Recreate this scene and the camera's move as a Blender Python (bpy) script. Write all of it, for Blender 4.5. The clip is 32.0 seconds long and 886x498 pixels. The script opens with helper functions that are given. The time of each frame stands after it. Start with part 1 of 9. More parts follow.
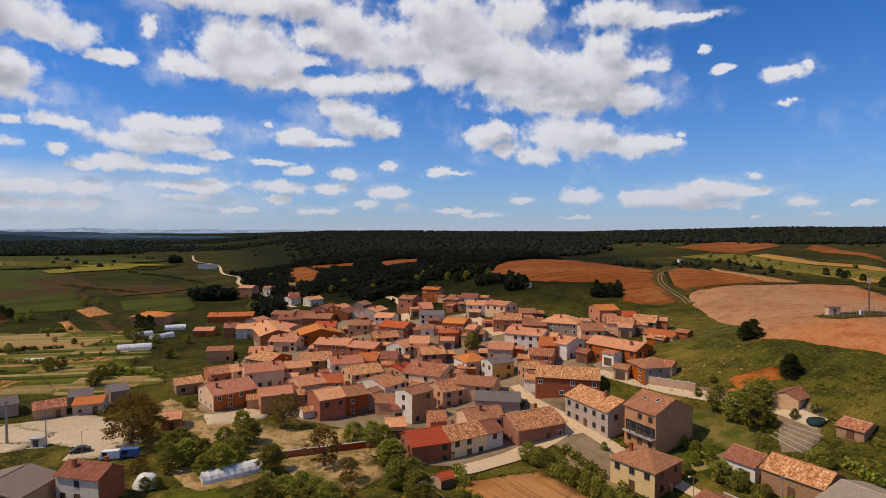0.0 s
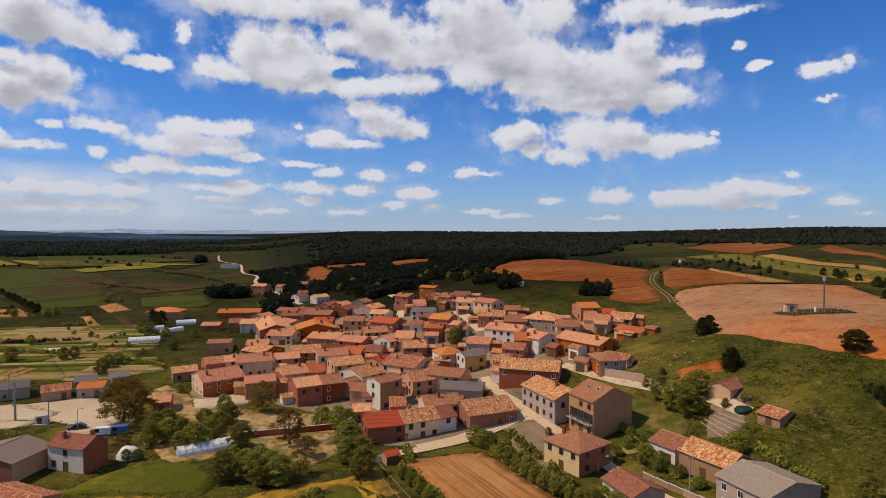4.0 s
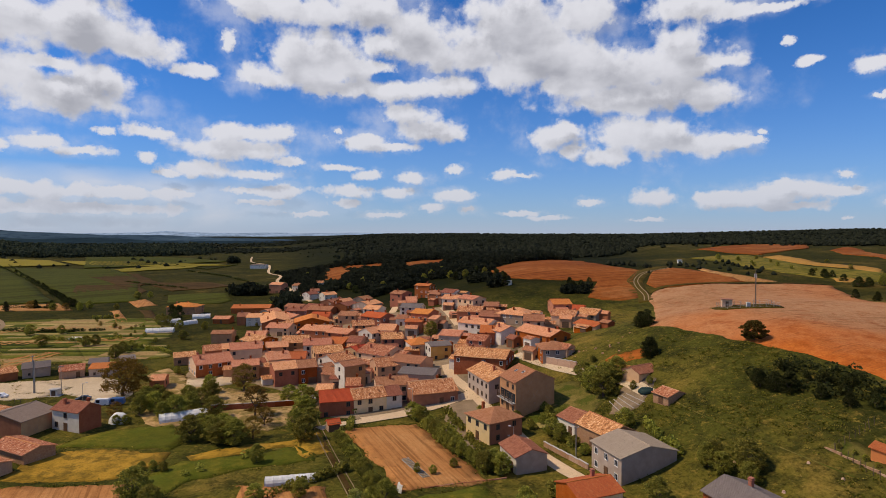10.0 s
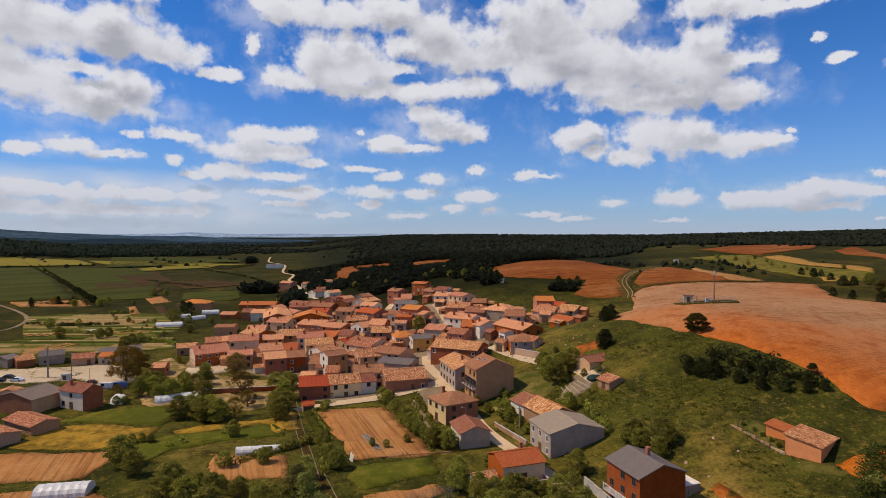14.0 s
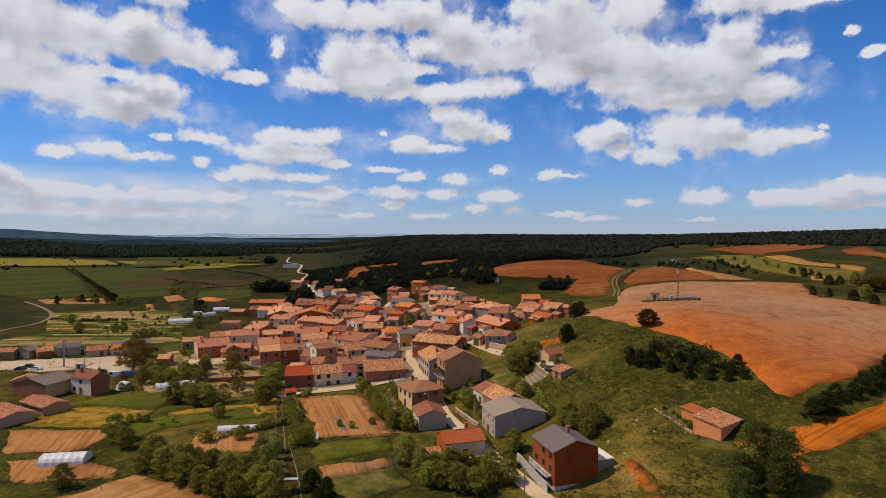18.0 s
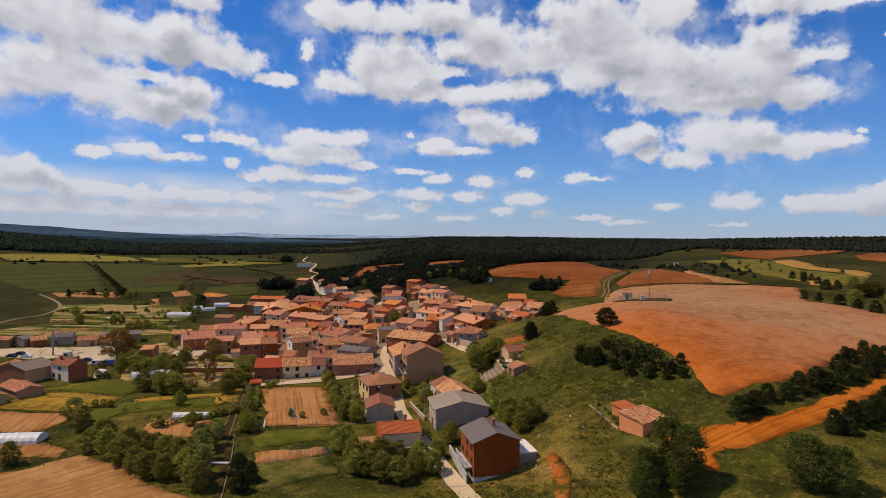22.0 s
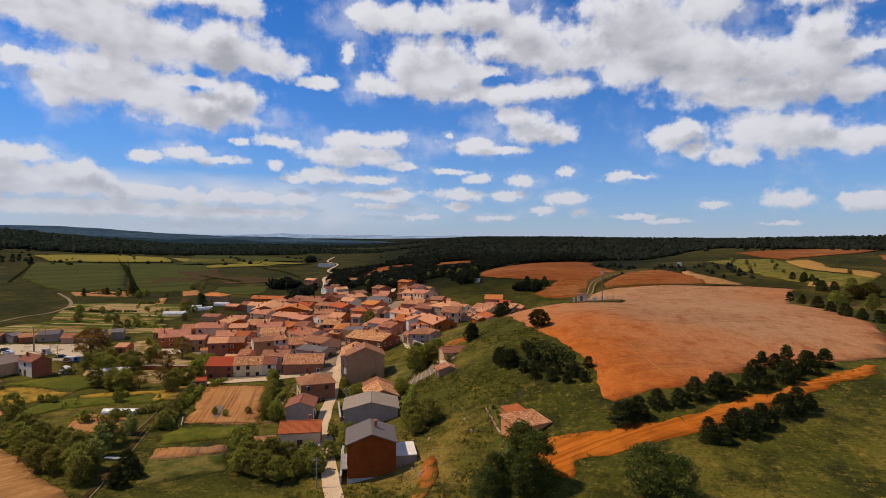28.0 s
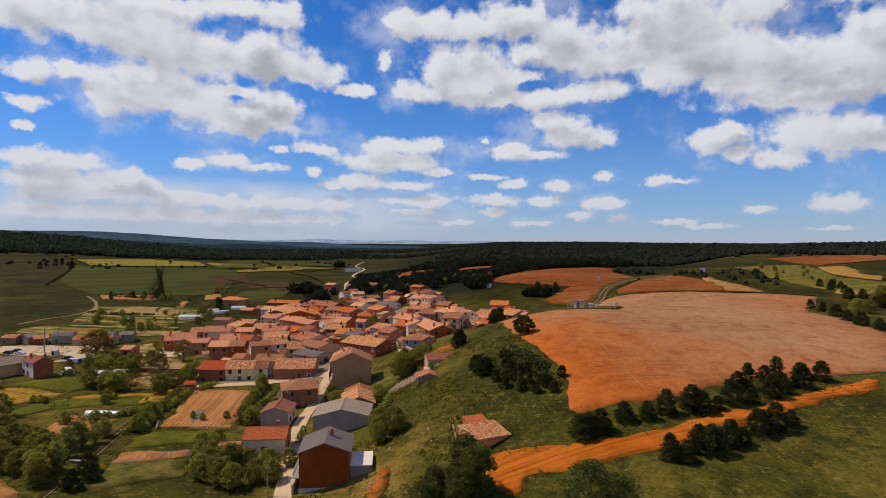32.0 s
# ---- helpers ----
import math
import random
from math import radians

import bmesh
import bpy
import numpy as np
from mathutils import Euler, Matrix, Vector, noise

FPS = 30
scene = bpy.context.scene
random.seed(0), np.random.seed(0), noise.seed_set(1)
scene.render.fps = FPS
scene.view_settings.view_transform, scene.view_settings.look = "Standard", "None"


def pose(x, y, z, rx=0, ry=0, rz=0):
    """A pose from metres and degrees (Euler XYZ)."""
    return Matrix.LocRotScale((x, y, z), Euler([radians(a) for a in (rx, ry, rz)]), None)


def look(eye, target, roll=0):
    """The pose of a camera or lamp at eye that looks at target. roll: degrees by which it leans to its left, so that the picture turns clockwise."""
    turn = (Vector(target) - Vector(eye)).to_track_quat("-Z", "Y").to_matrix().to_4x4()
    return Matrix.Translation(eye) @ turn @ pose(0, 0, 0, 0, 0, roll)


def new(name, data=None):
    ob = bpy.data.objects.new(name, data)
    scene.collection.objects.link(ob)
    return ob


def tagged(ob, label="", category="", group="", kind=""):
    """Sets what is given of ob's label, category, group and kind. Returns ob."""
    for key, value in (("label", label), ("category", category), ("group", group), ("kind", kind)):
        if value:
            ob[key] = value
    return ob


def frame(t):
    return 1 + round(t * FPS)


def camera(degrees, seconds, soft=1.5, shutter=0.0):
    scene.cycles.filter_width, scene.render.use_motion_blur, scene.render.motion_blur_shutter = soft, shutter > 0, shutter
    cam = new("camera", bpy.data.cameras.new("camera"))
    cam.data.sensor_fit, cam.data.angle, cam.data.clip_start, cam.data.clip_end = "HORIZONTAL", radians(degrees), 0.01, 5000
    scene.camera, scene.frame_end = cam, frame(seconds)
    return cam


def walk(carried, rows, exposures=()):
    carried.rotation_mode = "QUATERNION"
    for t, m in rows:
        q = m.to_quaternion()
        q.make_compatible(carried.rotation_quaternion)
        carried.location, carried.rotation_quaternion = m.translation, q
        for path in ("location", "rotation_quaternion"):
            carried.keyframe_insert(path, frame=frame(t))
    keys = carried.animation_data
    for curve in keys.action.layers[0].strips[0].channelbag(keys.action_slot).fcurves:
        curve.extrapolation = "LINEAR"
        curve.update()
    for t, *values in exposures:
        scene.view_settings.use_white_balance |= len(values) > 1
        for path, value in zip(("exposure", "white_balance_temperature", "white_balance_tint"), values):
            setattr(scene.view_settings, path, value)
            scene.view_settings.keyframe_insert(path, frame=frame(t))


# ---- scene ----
cam = camera(76.24, 32.0, soft=0.6)
# seconds; place in metres; tilt, lean and turn in degrees
PATH = [
    (0.0, 0.01, 0.00, 40.00, 88.245, -0.047, 0.000),
    (0.5, 2.15, -1.30, 39.99, 88.237, -0.092, 0.344),
    (1.0, 4.33, -2.60, 39.95, 88.248, -0.072, 0.693),
    (1.5, 6.54, -3.89, 39.91, 88.259, -0.095, 1.018),
    (2.0, 8.74, -5.19, 39.86, 88.251, -0.095, 1.409),
    (2.5, 10.96, -6.52, 39.82, 88.271, -0.063, 1.753),
    (3.0, 13.18, -7.86, 39.79, 88.278, -0.031, 2.061),
    (3.5, 15.40, -9.22, 39.78, 88.300, -0.025, 2.454),
    (5.5, 24.36, -14.84, 39.79, 88.336, 0.037, 3.767),
    (6.0, 26.59, -16.25, 39.78, 88.343, 0.026, 4.108),
    (6.5, 28.78, -17.67, 39.75, 88.366, 0.019, 4.423),
    (7.0, 30.97, -19.09, 39.68, 88.375, -0.009, 4.703),
    (7.5, 33.17, -20.50, 39.57, 88.347, -0.039, 5.034),
    (8.0, 35.38, -21.91, 39.47, 88.360, -0.029, 5.364),
    (8.5, 37.58, -23.32, 39.39, 88.403, 0.035, 5.643),
    (9.0, 39.82, -24.71, 39.33, 88.437, 0.040, 5.967),
    (9.5, 42.04, -26.06, 39.29, 88.480, 0.070, 6.329),
    (10.0, 44.25, -27.42, 39.23, 88.542, 0.045, 6.626),
    (10.5, 46.42, -28.77, 39.13, 88.565, 0.048, 6.849),
    (11.0, 48.56, -30.13, 39.00, 88.553, 0.065, 7.167),
    (11.5, 50.69, -31.48, 38.87, 88.534, 0.035, 7.479),
    (12.0, 52.80, -32.83, 38.77, 88.563, 0.043, 7.730),
    (12.5, 54.93, -34.19, 38.70, 88.595, 0.027, 8.019),
    (13.0, 57.08, -35.57, 38.64, 88.628, 0.004, 8.270),
    (13.5, 59.24, -36.97, 38.60, 88.624, 0.022, 8.558),
    (14.0, 61.39, -38.39, 38.60, 88.641, 0.066, 8.816),
    (14.5, 63.55, -39.80, 38.65, 88.688, 0.068, 8.990),
    (16.5, 72.33, -45.28, 38.99, 88.675, 0.101, 10.015),
    (17.0, 74.57, -46.66, 39.02, 88.657, 0.092, 10.278),
    (17.5, 76.84, -47.95, 39.02, 88.635, 0.143, 10.629),
    (18.0, 79.15, -49.03, 38.99, 88.656, 0.203, 11.118),
    (18.5, 81.55, -49.76, 38.93, 88.753, 0.101, 11.397),
    (19.0, 84.01, -50.07, 38.85, 88.803, -0.059, 11.702),
    (19.5, 86.47, -49.95, 38.73, 88.870, -0.237, 12.107),
    (20.0, 88.92, -49.51, 38.56, 88.998, -0.512, 12.308),
    (20.5, 91.29, -48.92, 38.26, 88.894, -0.539, 12.627),
    (21.0, 93.63, -48.29, 37.93, 88.816, -0.464, 12.987),
    (21.5, 95.98, -47.62, 37.61, 88.871, -0.481, 13.426),
    (22.0, 98.35, -46.93, 37.32, 88.871, -0.499, 13.685),
    (22.5, 100.75, -46.20, 37.14, 88.877, -0.409, 13.987),
    (23.0, 103.18, -45.44, 37.12, 88.910, -0.237, 14.261),
    (23.5, 105.69, -44.65, 37.26, 88.938, -0.088, 14.548),
    (24.0, 108.26, -43.84, 37.50, 88.949, -0.016, 14.859),
    (24.5, 110.85, -43.06, 37.73, 88.945, -0.025, 15.196),
    (25.0, 113.42, -42.29, 37.87, 88.904, -0.061, 15.628),
    (25.5, 115.95, -41.54, 37.91, 88.914, -0.122, 16.032),
    (27.5, 125.99, -38.67, 37.79, 88.863, -0.308, 17.426),
    (28.0, 128.45, -37.96, 37.72, 88.849, -0.290, 17.675),
    (28.5, 130.83, -37.26, 37.62, 88.869, -0.326, 17.936),
    (29.0, 133.11, -36.52, 37.50, 88.890, -0.316, 18.228),
    (29.5, 135.21, -35.71, 37.38, 88.920, -0.279, 18.638),
    (30.0, 137.05, -34.79, 37.25, 88.908, -0.203, 19.261),
    (30.5, 138.56, -33.69, 37.19, 89.066, -0.181, 19.660),
    (31.0, 139.73, -32.37, 37.20, 89.196, -0.201, 20.188),
    (31.5, 140.62, -30.89, 37.27, 89.311, -0.263, 20.780),
    (32.0, 141.36, -29.33, 37.37, 89.381, -0.316, 21.284),
]
walk(cam, [(t, pose(*p)) for t, *p in PATH], [(0, -0.55, 6700, 13), (32, -0.55, 6700, 13)])

# ---- sky, sun ----
SUN_EL, SUN_AZ = 53.0, -97.0     # degrees; the azimuth runs from +y towards +x
world = bpy.data.worlds.new("sky")
scene.world = world
world.use_nodes = True


def cloud_group(puffs):
    """A node group: direction in, cover and depth of the clouds out. Puffs: azimuth, elevation, half width, half height in degrees."""
    g = bpy.data.node_groups.new("clouds", "ShaderNodeTree")
    g.interface.new_socket("way", in_out="INPUT", socket_type="NodeSocketVector")
    g.interface.new_socket("cover", in_out="OUTPUT", socket_type="NodeSocketFloat")
    g.interface.new_socket("depth", in_out="OUTPUT", socket_type="NodeSocketFloat")
    nd, ln = g.nodes, g.links
    gin, gout = nd.new("NodeGroupInput"), nd.new("NodeGroupOutput")

    def nz(scale, detail, rough, size):
        n = nd.new("ShaderNodeTexNoise")
        n.inputs["Scale"].default_value, n.inputs["Detail"].default_value, n.inputs["Roughness"].default_value = scale, detail, rough
        ln.new(gin.outputs[0], n.inputs["Vector"])
        m = nd.new("ShaderNodeVectorMath")
        m.operation = "MULTIPLY_ADD"
        m.inputs[1].default_value, m.inputs[2].default_value = (size, size * 0.5, 0), (-size / 2, -size * 0.25, 0)
        ln.new(n.outputs["Color"], m.inputs[0])
        return m.outputs[0]

    def calc(op, *ins):
        n = nd.new("ShaderNodeMath")
        n.operation = op
        for k, v in enumerate(ins):
            if isinstance(v, (int, float)):
                n.inputs[k].default_value = v
            else:
                ln.new(v, n.inputs[k])
        return n.outputs[0]

    def step(v, lo, hi):
        n = nd.new("ShaderNodeMapRange")
        n.interpolation_type = "SMOOTHSTEP"
        n.inputs["From Min"].default_value, n.inputs["From Max"].default_value = lo, hi
        ln.new(v, n.inputs["Value"])
        return n.outputs[0]
    warp = nd.new("ShaderNodeVectorMath")
    ln.new(gin.outputs[0], warp.inputs[0])
    ln.new(nz(0.7, 4, 0.55, 1.7), warp.inputs[1])
    crisp = nd.new("ShaderNodeVectorMath")
    ln.new(warp.outputs[0], crisp.inputs[0])
    ln.new(nz(2.6, 4, 0.6, 0.95), crisp.inputs[1])
    last = None
    for az, el, w, h in puffs:
        mul = nd.new("ShaderNodeVectorMath")
        mul.operation = "MULTIPLY_ADD"
        mul.inputs[1].default_value, mul.inputs[2].default_value = (0.93 / w, 0.86 / h, 0), (-0.93 * az / w, -0.86 * el / h, 0)
        ln.new(crisp.outputs[0], mul.inputs[0])
        far = nd.new("ShaderNodeVectorMath")
        far.operation = "LENGTH"
        ln.new(mul.outputs[0], far.inputs[0])
        last = far.outputs["Value"] if last is None else calc("SMOOTH_MIN", last, far.outputs["Value"], 0.3)
    curl = nd.new("ShaderNodeTexNoise")
    curl.inputs["Scale"].default_value, curl.inputs["Detail"].default_value, curl.inputs["Roughness"].default_value = 0.45, 6, 0.52
    ln.new(gin.outputs[0], curl.inputs["Vector"])
    veil_noise = nd.new("ShaderNodeTexNoise")
    veil_noise.inputs["Scale"].default_value, veil_noise.inputs["Detail"].default_value, veil_noise.inputs["Roughness"].default_value = 0.16, 6, 0.6
    ln.new(gin.outputs[0], veil_noise.inputs["Vector"])
    rim = calc("MULTIPLY_ADD", step(last, 0.15, 0.95), 0.75, 0.25)
    edge = calc("ADD", calc("MULTIPLY", calc("MULTIPLY_ADD", curl.outputs["Fac"], -2.3, 1.15), rim), last)
    body = step(edge, 1.34, 0.62)
    wisp = calc("MULTIPLY", step(edge, 2.3, 1.0), calc("MULTIPLY", step(veil_noise.outputs["Fac"], 0.44, 0.66), 0.42))
    ln.new(calc("MAXIMUM", body, wisp), gout.inputs[0])
    ln.new(step(edge, 1.15, 0.2), gout.inputs[1])
    return g


# azimuth, elevation, half width and half height of each heap of cloud, in degrees
WEST_HEAP = [(-56.2, 18.4, 4.2, 1.58), (-51, 18.2, 5.5, 1.99), (-45.1, 17, 6.6, 1.99), (-39.2, 17.2, 4.6, 1.87), (-35, 16.3, 3.2, 1.02), (-48.4, 14.2, 4.5, 1.23), (-51.4, 12.7, 3.2, 1.49), (-46.5, 12.8, 5.1, 1.46), (-40.7, 11.7, 4.8, 1.34), (-37.9, 13.1, 2.3, 1.14), (-37.1, 21.1, 2.6, 1.04), (-40.7, 21.3, 2.5, 0.65), (-48.8, 20.4, 4.9, 1.1), (-41.7, 14, 3, 0.6), (-57.5, 13.7, 1.6, 0.86), (-54.7, 14.2, 1.1, 0.71), (-57.9, 11.2, 1.2, 0.52), (-58.1, 9.2, 0.7, 0.31)]
WEST_BANK = [(-56.6, 6.7, 3, 0.73), (-53.9, 6.6, 2, 0.57), (-56.6, 5.1, 4.1, 1.01), (-51, 5.5, 3, 0.78), (-53.1, 4.2, 6.1, 0.87), (-45.6, 4, 5.6, 0.72), (-38.1, 3.7, 5.7, 0.65), (-40.7, 2.3, 10.1, 0.54), (-51.8, 2.5, 10.1, 0.68)]
SCRAPS = [(-41.9, 7.7, 2.6, 0.66), (-45.4, 7.1, 1.5, 0.54), (-39.2, 7.2, 2.1, 0.44), (-27.3, 17.5, 0.8, 0.88), (-29.9, 14.9, 2.1, 0.54), (-31.2, 14.7, 0.9, 0.34), (-34.1, 9.2, 2.1, 0.6), (-37.3, 9, 0.9, 0.39), (-34.2, 7, 0.9, 0.51), (-26.2, 9.5, 4.4, 0.84), (-27.2, 8.1, 4.9, 1.06), (-22.5, 9.8, 2.2, 0.86), (-30, 6.1, 3, 0.68), (-32.5, 5.7, 1.2, 0.41), (-24.6, 5.8, 3.2, 0.49), (-21.7, 7.1, 1.6, 0.38)]
NORTH_HEAP = [(-24, 14.8, 2.9, 0.92), (-21.3, 16.9, 2.4, 1.92), (-18, 17.5, 2.8, 1.72), (-16.4, 16.1, 2.2, 1.24), (-19.2, 15.4, 3.9, 1.14), (-16.1, 14.2, 4.2, 0.69), (-11.3, 14, 3.4, 0.75), (-6.2, 14.6, 3.4, 0.74), (-23.5, 21, 4.8, 1.14), (-19.1, 20.8, 5.5, 1.06), (-26.1, 21.2, 2.1, 0.84), (-14.1, 21.3, 3.4, 1.36), (-12.4, 18.4, 2.2, 1.12), (-13.3, 16.3, 2, 0.52), (-9.6, 19.5, 3.4, 2.1), (-7.9, 17.7, 3.4, 1.43)]
GREAT_HEAP = [(0.6, 19.8, 5, 2.95), (3.3, 17.1, 6, 2.42), (-3.3, 17.7, 3.9, 1.84), (7, 20.5, 3.2, 1.9), (9.2, 15.2, 7.2, 1.8), (16, 16.9, 2, 1.6), (14.6, 15.5, 3.8, 1.44), (18.8, 15.3, 2.6, 0.61), (17.4, 15.2, 2.7, 1.04), (12.7, 13, 7.1, 1.3), (17.9, 12.6, 2.2, 1.3), (8.7, 12.6, 3.1, 0.72), (1.1, 15.7, 3.3, 1.14), (5.5, 14.4, 3.2, 0.93), (16.7, 19.9, 3.5, 0.99), (20.1, 19.2, 2.2, 0.62), (23.4, 19, 2.4, 0.3)]
EAST_HEAP = [(-10.2, 11.9, 2.7, 0.87), (-7.9, 10.3, 3.3, 0.99), (-14.7, 9.1, 2.5, 0.72), (-12.2, 8.8, 2.8, 0.39), (-17, 10.2, 0.5, 0.33), (-5.9, 10, 1.6, 0.66), (4.4, 9.5, 2.1, 1.08), (5.5, 10.2, 0.8, 0.75), (6, 8.1, 1.5, 0.76), (10.7, 9.7, 1.9, 1.56), (9.7, 7.6, 2.1, 0.74), (13.7, 9, 3.8, 1.54), (16.6, 8.3, 2.7, 0.91), (19.7, 8.3, 2.1, 0.69), (22.3, 8.3, 0.8, 0.33), (22.9, 8.9, 0.6, 0.28)]
LOW_SCRAPS = [(-5.4, 6.5, 0.9, 0.45), (-0.5, 6, 1.2, 0.61), (1.3, 5.9, 1.4, 0.22), (-17, 6.6, 2.2, 0.33), (-14.2, 5.9, 1.7, 0.45), (-15.9, 4.4, 2.5, 0.62), (-16.4, 3.1, 1.4, 0.4), (-9.9, 5.7, 1.8, 0.56), (-11.3, 4.3, 2, 0.51), (-5.6, 4, 2.6, 0.51), (-7.9, 2.8, 1.4, 0.4), (-3.9, 2.6, 1, 0.34), (-12.5, 2, 2.3, 0.29), (-20.3, 2, 2.2, 0.28), (-22.5, 4.3, 2.7, 0.61), (-25.7, 4.2, 2.1, 0.43), (-24.7, 3.1, 2.4, 0.38), (-31.8, 3.7, 1.8, 0.52), (1.2, 2.1, 2.5, 0.28), (3.9, 1.6, 2.2, 0.28)]
EAST_BANK = [(14, 3.5, 1.9, 0.73), (7.9, 3.2, 1.3, 0.27), (13.5, 1.4, 1.2, 0.16), (20.2, 3.1, 3.1, 0.65), (18.2, 3.3, 1.4, 0.41), (25.2, 3.9, 2.8, 0.66), (24.4, 4.4, 1.2, 0.52), (24.8, 2.5, 2.4, 0.38), (28.2, 3.7, 1.8, 0.36), (22.8, 3.2, 3.3, 0.58)]
EAST_SCRAPS = [(30.9, 13.6, 1.9, 0.64), (32.5, 13.9, 0.8, 0.53), (26.1, 14.4, 1, 0.33), (24.7, 16.3, 0.6, 0.42), (29, 5, 0.7, 0.3), (32.5, 2.6, 1.3, 0.38), (36.7, 2.5, 0.9, 0.27), (29, 1.4, 0.6, 0.2), (33.9, 1.5, 0.8, 0.19), (31, 11.1, 0.7, 0.19)]
# the same broken cloud goes on overhead and behind
ROUND_CLOUDS = [(46, 4, 5, 0.8), (60, 8, 12, 2.4), (82, 14, 9, 3), (112, 10, 12, 3), (150, 12, 14, 4), (-90, 12, 12, 4), (-130, 10, 14, 3), (-72, 5, 10, 1.4), (-170, 10, 12, 3)]
HIGH_CLOUDS = [(70, 27, 16, 6), (128, 32, 18, 7), (-165, 34, 18, 7), (-125, 28, 12, 6), (-88, 28, 10, 5), (60, 50, 24, 6), (-20, 37, 16, 5), (20, 33, 14, 4), (0, 66, 40, 5)]
wn, wl = world.node_tree.nodes, world.node_tree.links
wn.clear()
out = wn.new("ShaderNodeOutputWorld")
sky = wn.new("ShaderNodeTexSky")
sky.sky_type, sky.sun_disc = "NISHITA", False
sky.sun_elevation, sky.sun_rotation = radians(SUN_EL), radians(SUN_AZ)
sky.altitude, sky.air_density, sky.dust_density, sky.ozone_density = 1000, 1.0, 0.2, 2.2
coord = wn.new("ShaderNodeTexCoord")
sep = wn.new("ShaderNodeSeparateXYZ")
wl.new(coord.outputs["Generated"], sep.inputs[0])


def wmath(op, a, b=None):
    n = wn.new("ShaderNodeMath")
    n.operation = op
    for k, v in enumerate((a, b)):
        if v is None:
            continue
        if isinstance(v, (int, float)):
            n.inputs[k].default_value = v
        else:
            wl.new(v, n.inputs[k])
    return n.outputs[0]


azim = wmath("MULTIPLY", wmath("ARCTAN2", sep.outputs["X"], sep.outputs["Y"]), 57.2958)
elev = wmath("MULTIPLY", wmath("ARCSINE", sep.outputs["Z"]), 57.2958)
comb = wn.new("ShaderNodeCombineXYZ")
wl.new(azim, comb.inputs[0])
wl.new(elev, comb.inputs[1])
lift = wn.new("ShaderNodeVectorMath")
lift.inputs[1].default_value = (-0.7, 1.15, 0)
wl.new(comb.outputs[0], lift.inputs[0])
SMALL = [(a, e, w * 0.86, h * 0.86) for a, e, w, h in SCRAPS + LOW_SCRAPS + EAST_SCRAPS]
group = cloud_group(WEST_HEAP + WEST_BANK + NORTH_HEAP + GREAT_HEAP + EAST_HEAP + EAST_BANK + SMALL + ROUND_CLOUDS + HIGH_CLOUDS)
here, above = wn.new("ShaderNodeGroup"), wn.new("ShaderNodeGroup")
here.node_tree = above.node_tree = group
wl.new(comb.outputs[0], here.inputs[0])
wl.new(lift.outputs[0], above.inputs[0])
tone = wn.new("ShaderNodeMix")
tone.data_type = "RGBA"
tone.inputs["A"].default_value, tone.inputs["B"].default_value = (1.04, 1.08, 1.17, 1), (0.47, 0.50, 0.58, 1)
billow = wn.new("ShaderNodeTexNoise")
billow.inputs["Scale"].default_value, billow.inputs["Detail"].default_value, billow.inputs["Roughness"].default_value = 0.24, 4, 0.45
flat = wn.new("ShaderNodeVectorMath")
flat.operation = "MULTIPLY"
flat.inputs[1].default_value = (0.9, 1.5, 1)
wl.new(comb.outputs[0], flat.inputs[0])
wl.new(flat.outputs[0], billow.inputs["Vector"])
lump = wn.new("ShaderNodeMapRange")
lump.inputs["From Min"].default_value, lump.inputs["From Max"].default_value = 0.36, 0.66
wl.new(billow.outputs["Fac"], lump.inputs["Value"])
shade = wmath("MULTIPLY", wmath("POWER", above.outputs[1], 0.8), wmath("ADD", wmath("MULTIPLY", lump.outputs[0], 0.70), 0.16))
wl.new(shade, tone.inputs["Factor"])
back_sky, back_cloud, mix = wn.new("ShaderNodeBackground"), wn.new("ShaderNodeBackground"), wn.new("ShaderNodeMixShader")
tint = wn.new("ShaderNodeMix")
tint.data_type, tint.blend_type = "RGBA", "MULTIPLY"
tint.inputs["Factor"].default_value, tint.inputs["B"].default_value = 1.0, (0.18, 0.83, 1.60, 1)
wl.new(sky.outputs[0], tint.inputs["A"])
low_air = wn.new("ShaderNodeMix")
low_air.data_type = "RGBA"
low_air.inputs["B"].default_value = (5.0, 6.0, 7.6, 1)
wl.new(wmath("POWER", 2.718, wmath("MULTIPLY", wmath("MAXIMUM", elev, 0.0), -0.17)), low_air.inputs["Factor"])
wl.new(tint.outputs["Result"], low_air.inputs["A"])
wl.new(low_air.outputs["Result"], back_sky.inputs["Color"])
back_sky.inputs["Strength"].default_value = 0.112
veil = wn.new("ShaderNodeMix")
veil.data_type = "RGBA"
veil.inputs["B"].default_value = (0.60, 0.70, 0.86, 1)
wl.new(wmath("MULTIPLY", wmath("POWER", 2.718, wmath("MULTIPLY", wmath("MAXIMUM", elev, 0.0), -0.2)), 0.8), veil.inputs["Factor"])
wl.new(tone.outputs["Result"], veil.inputs["A"])
wl.new(veil.outputs["Result"], back_cloud.inputs["Color"])
back_cloud.inputs["Strength"].default_value = 1.0
low_bank = wmath("SUBTRACT", 1.0, wmath("SQRT", wmath("ADD", wmath("POWER", wmath("MULTIPLY", wmath("ADD", azim, 44.0), 1 / 32), 2.0), wmath("POWER", wmath("MULTIPLY", wmath("ADD", elev, -2.8), 1 / 3.4), 2.0))))
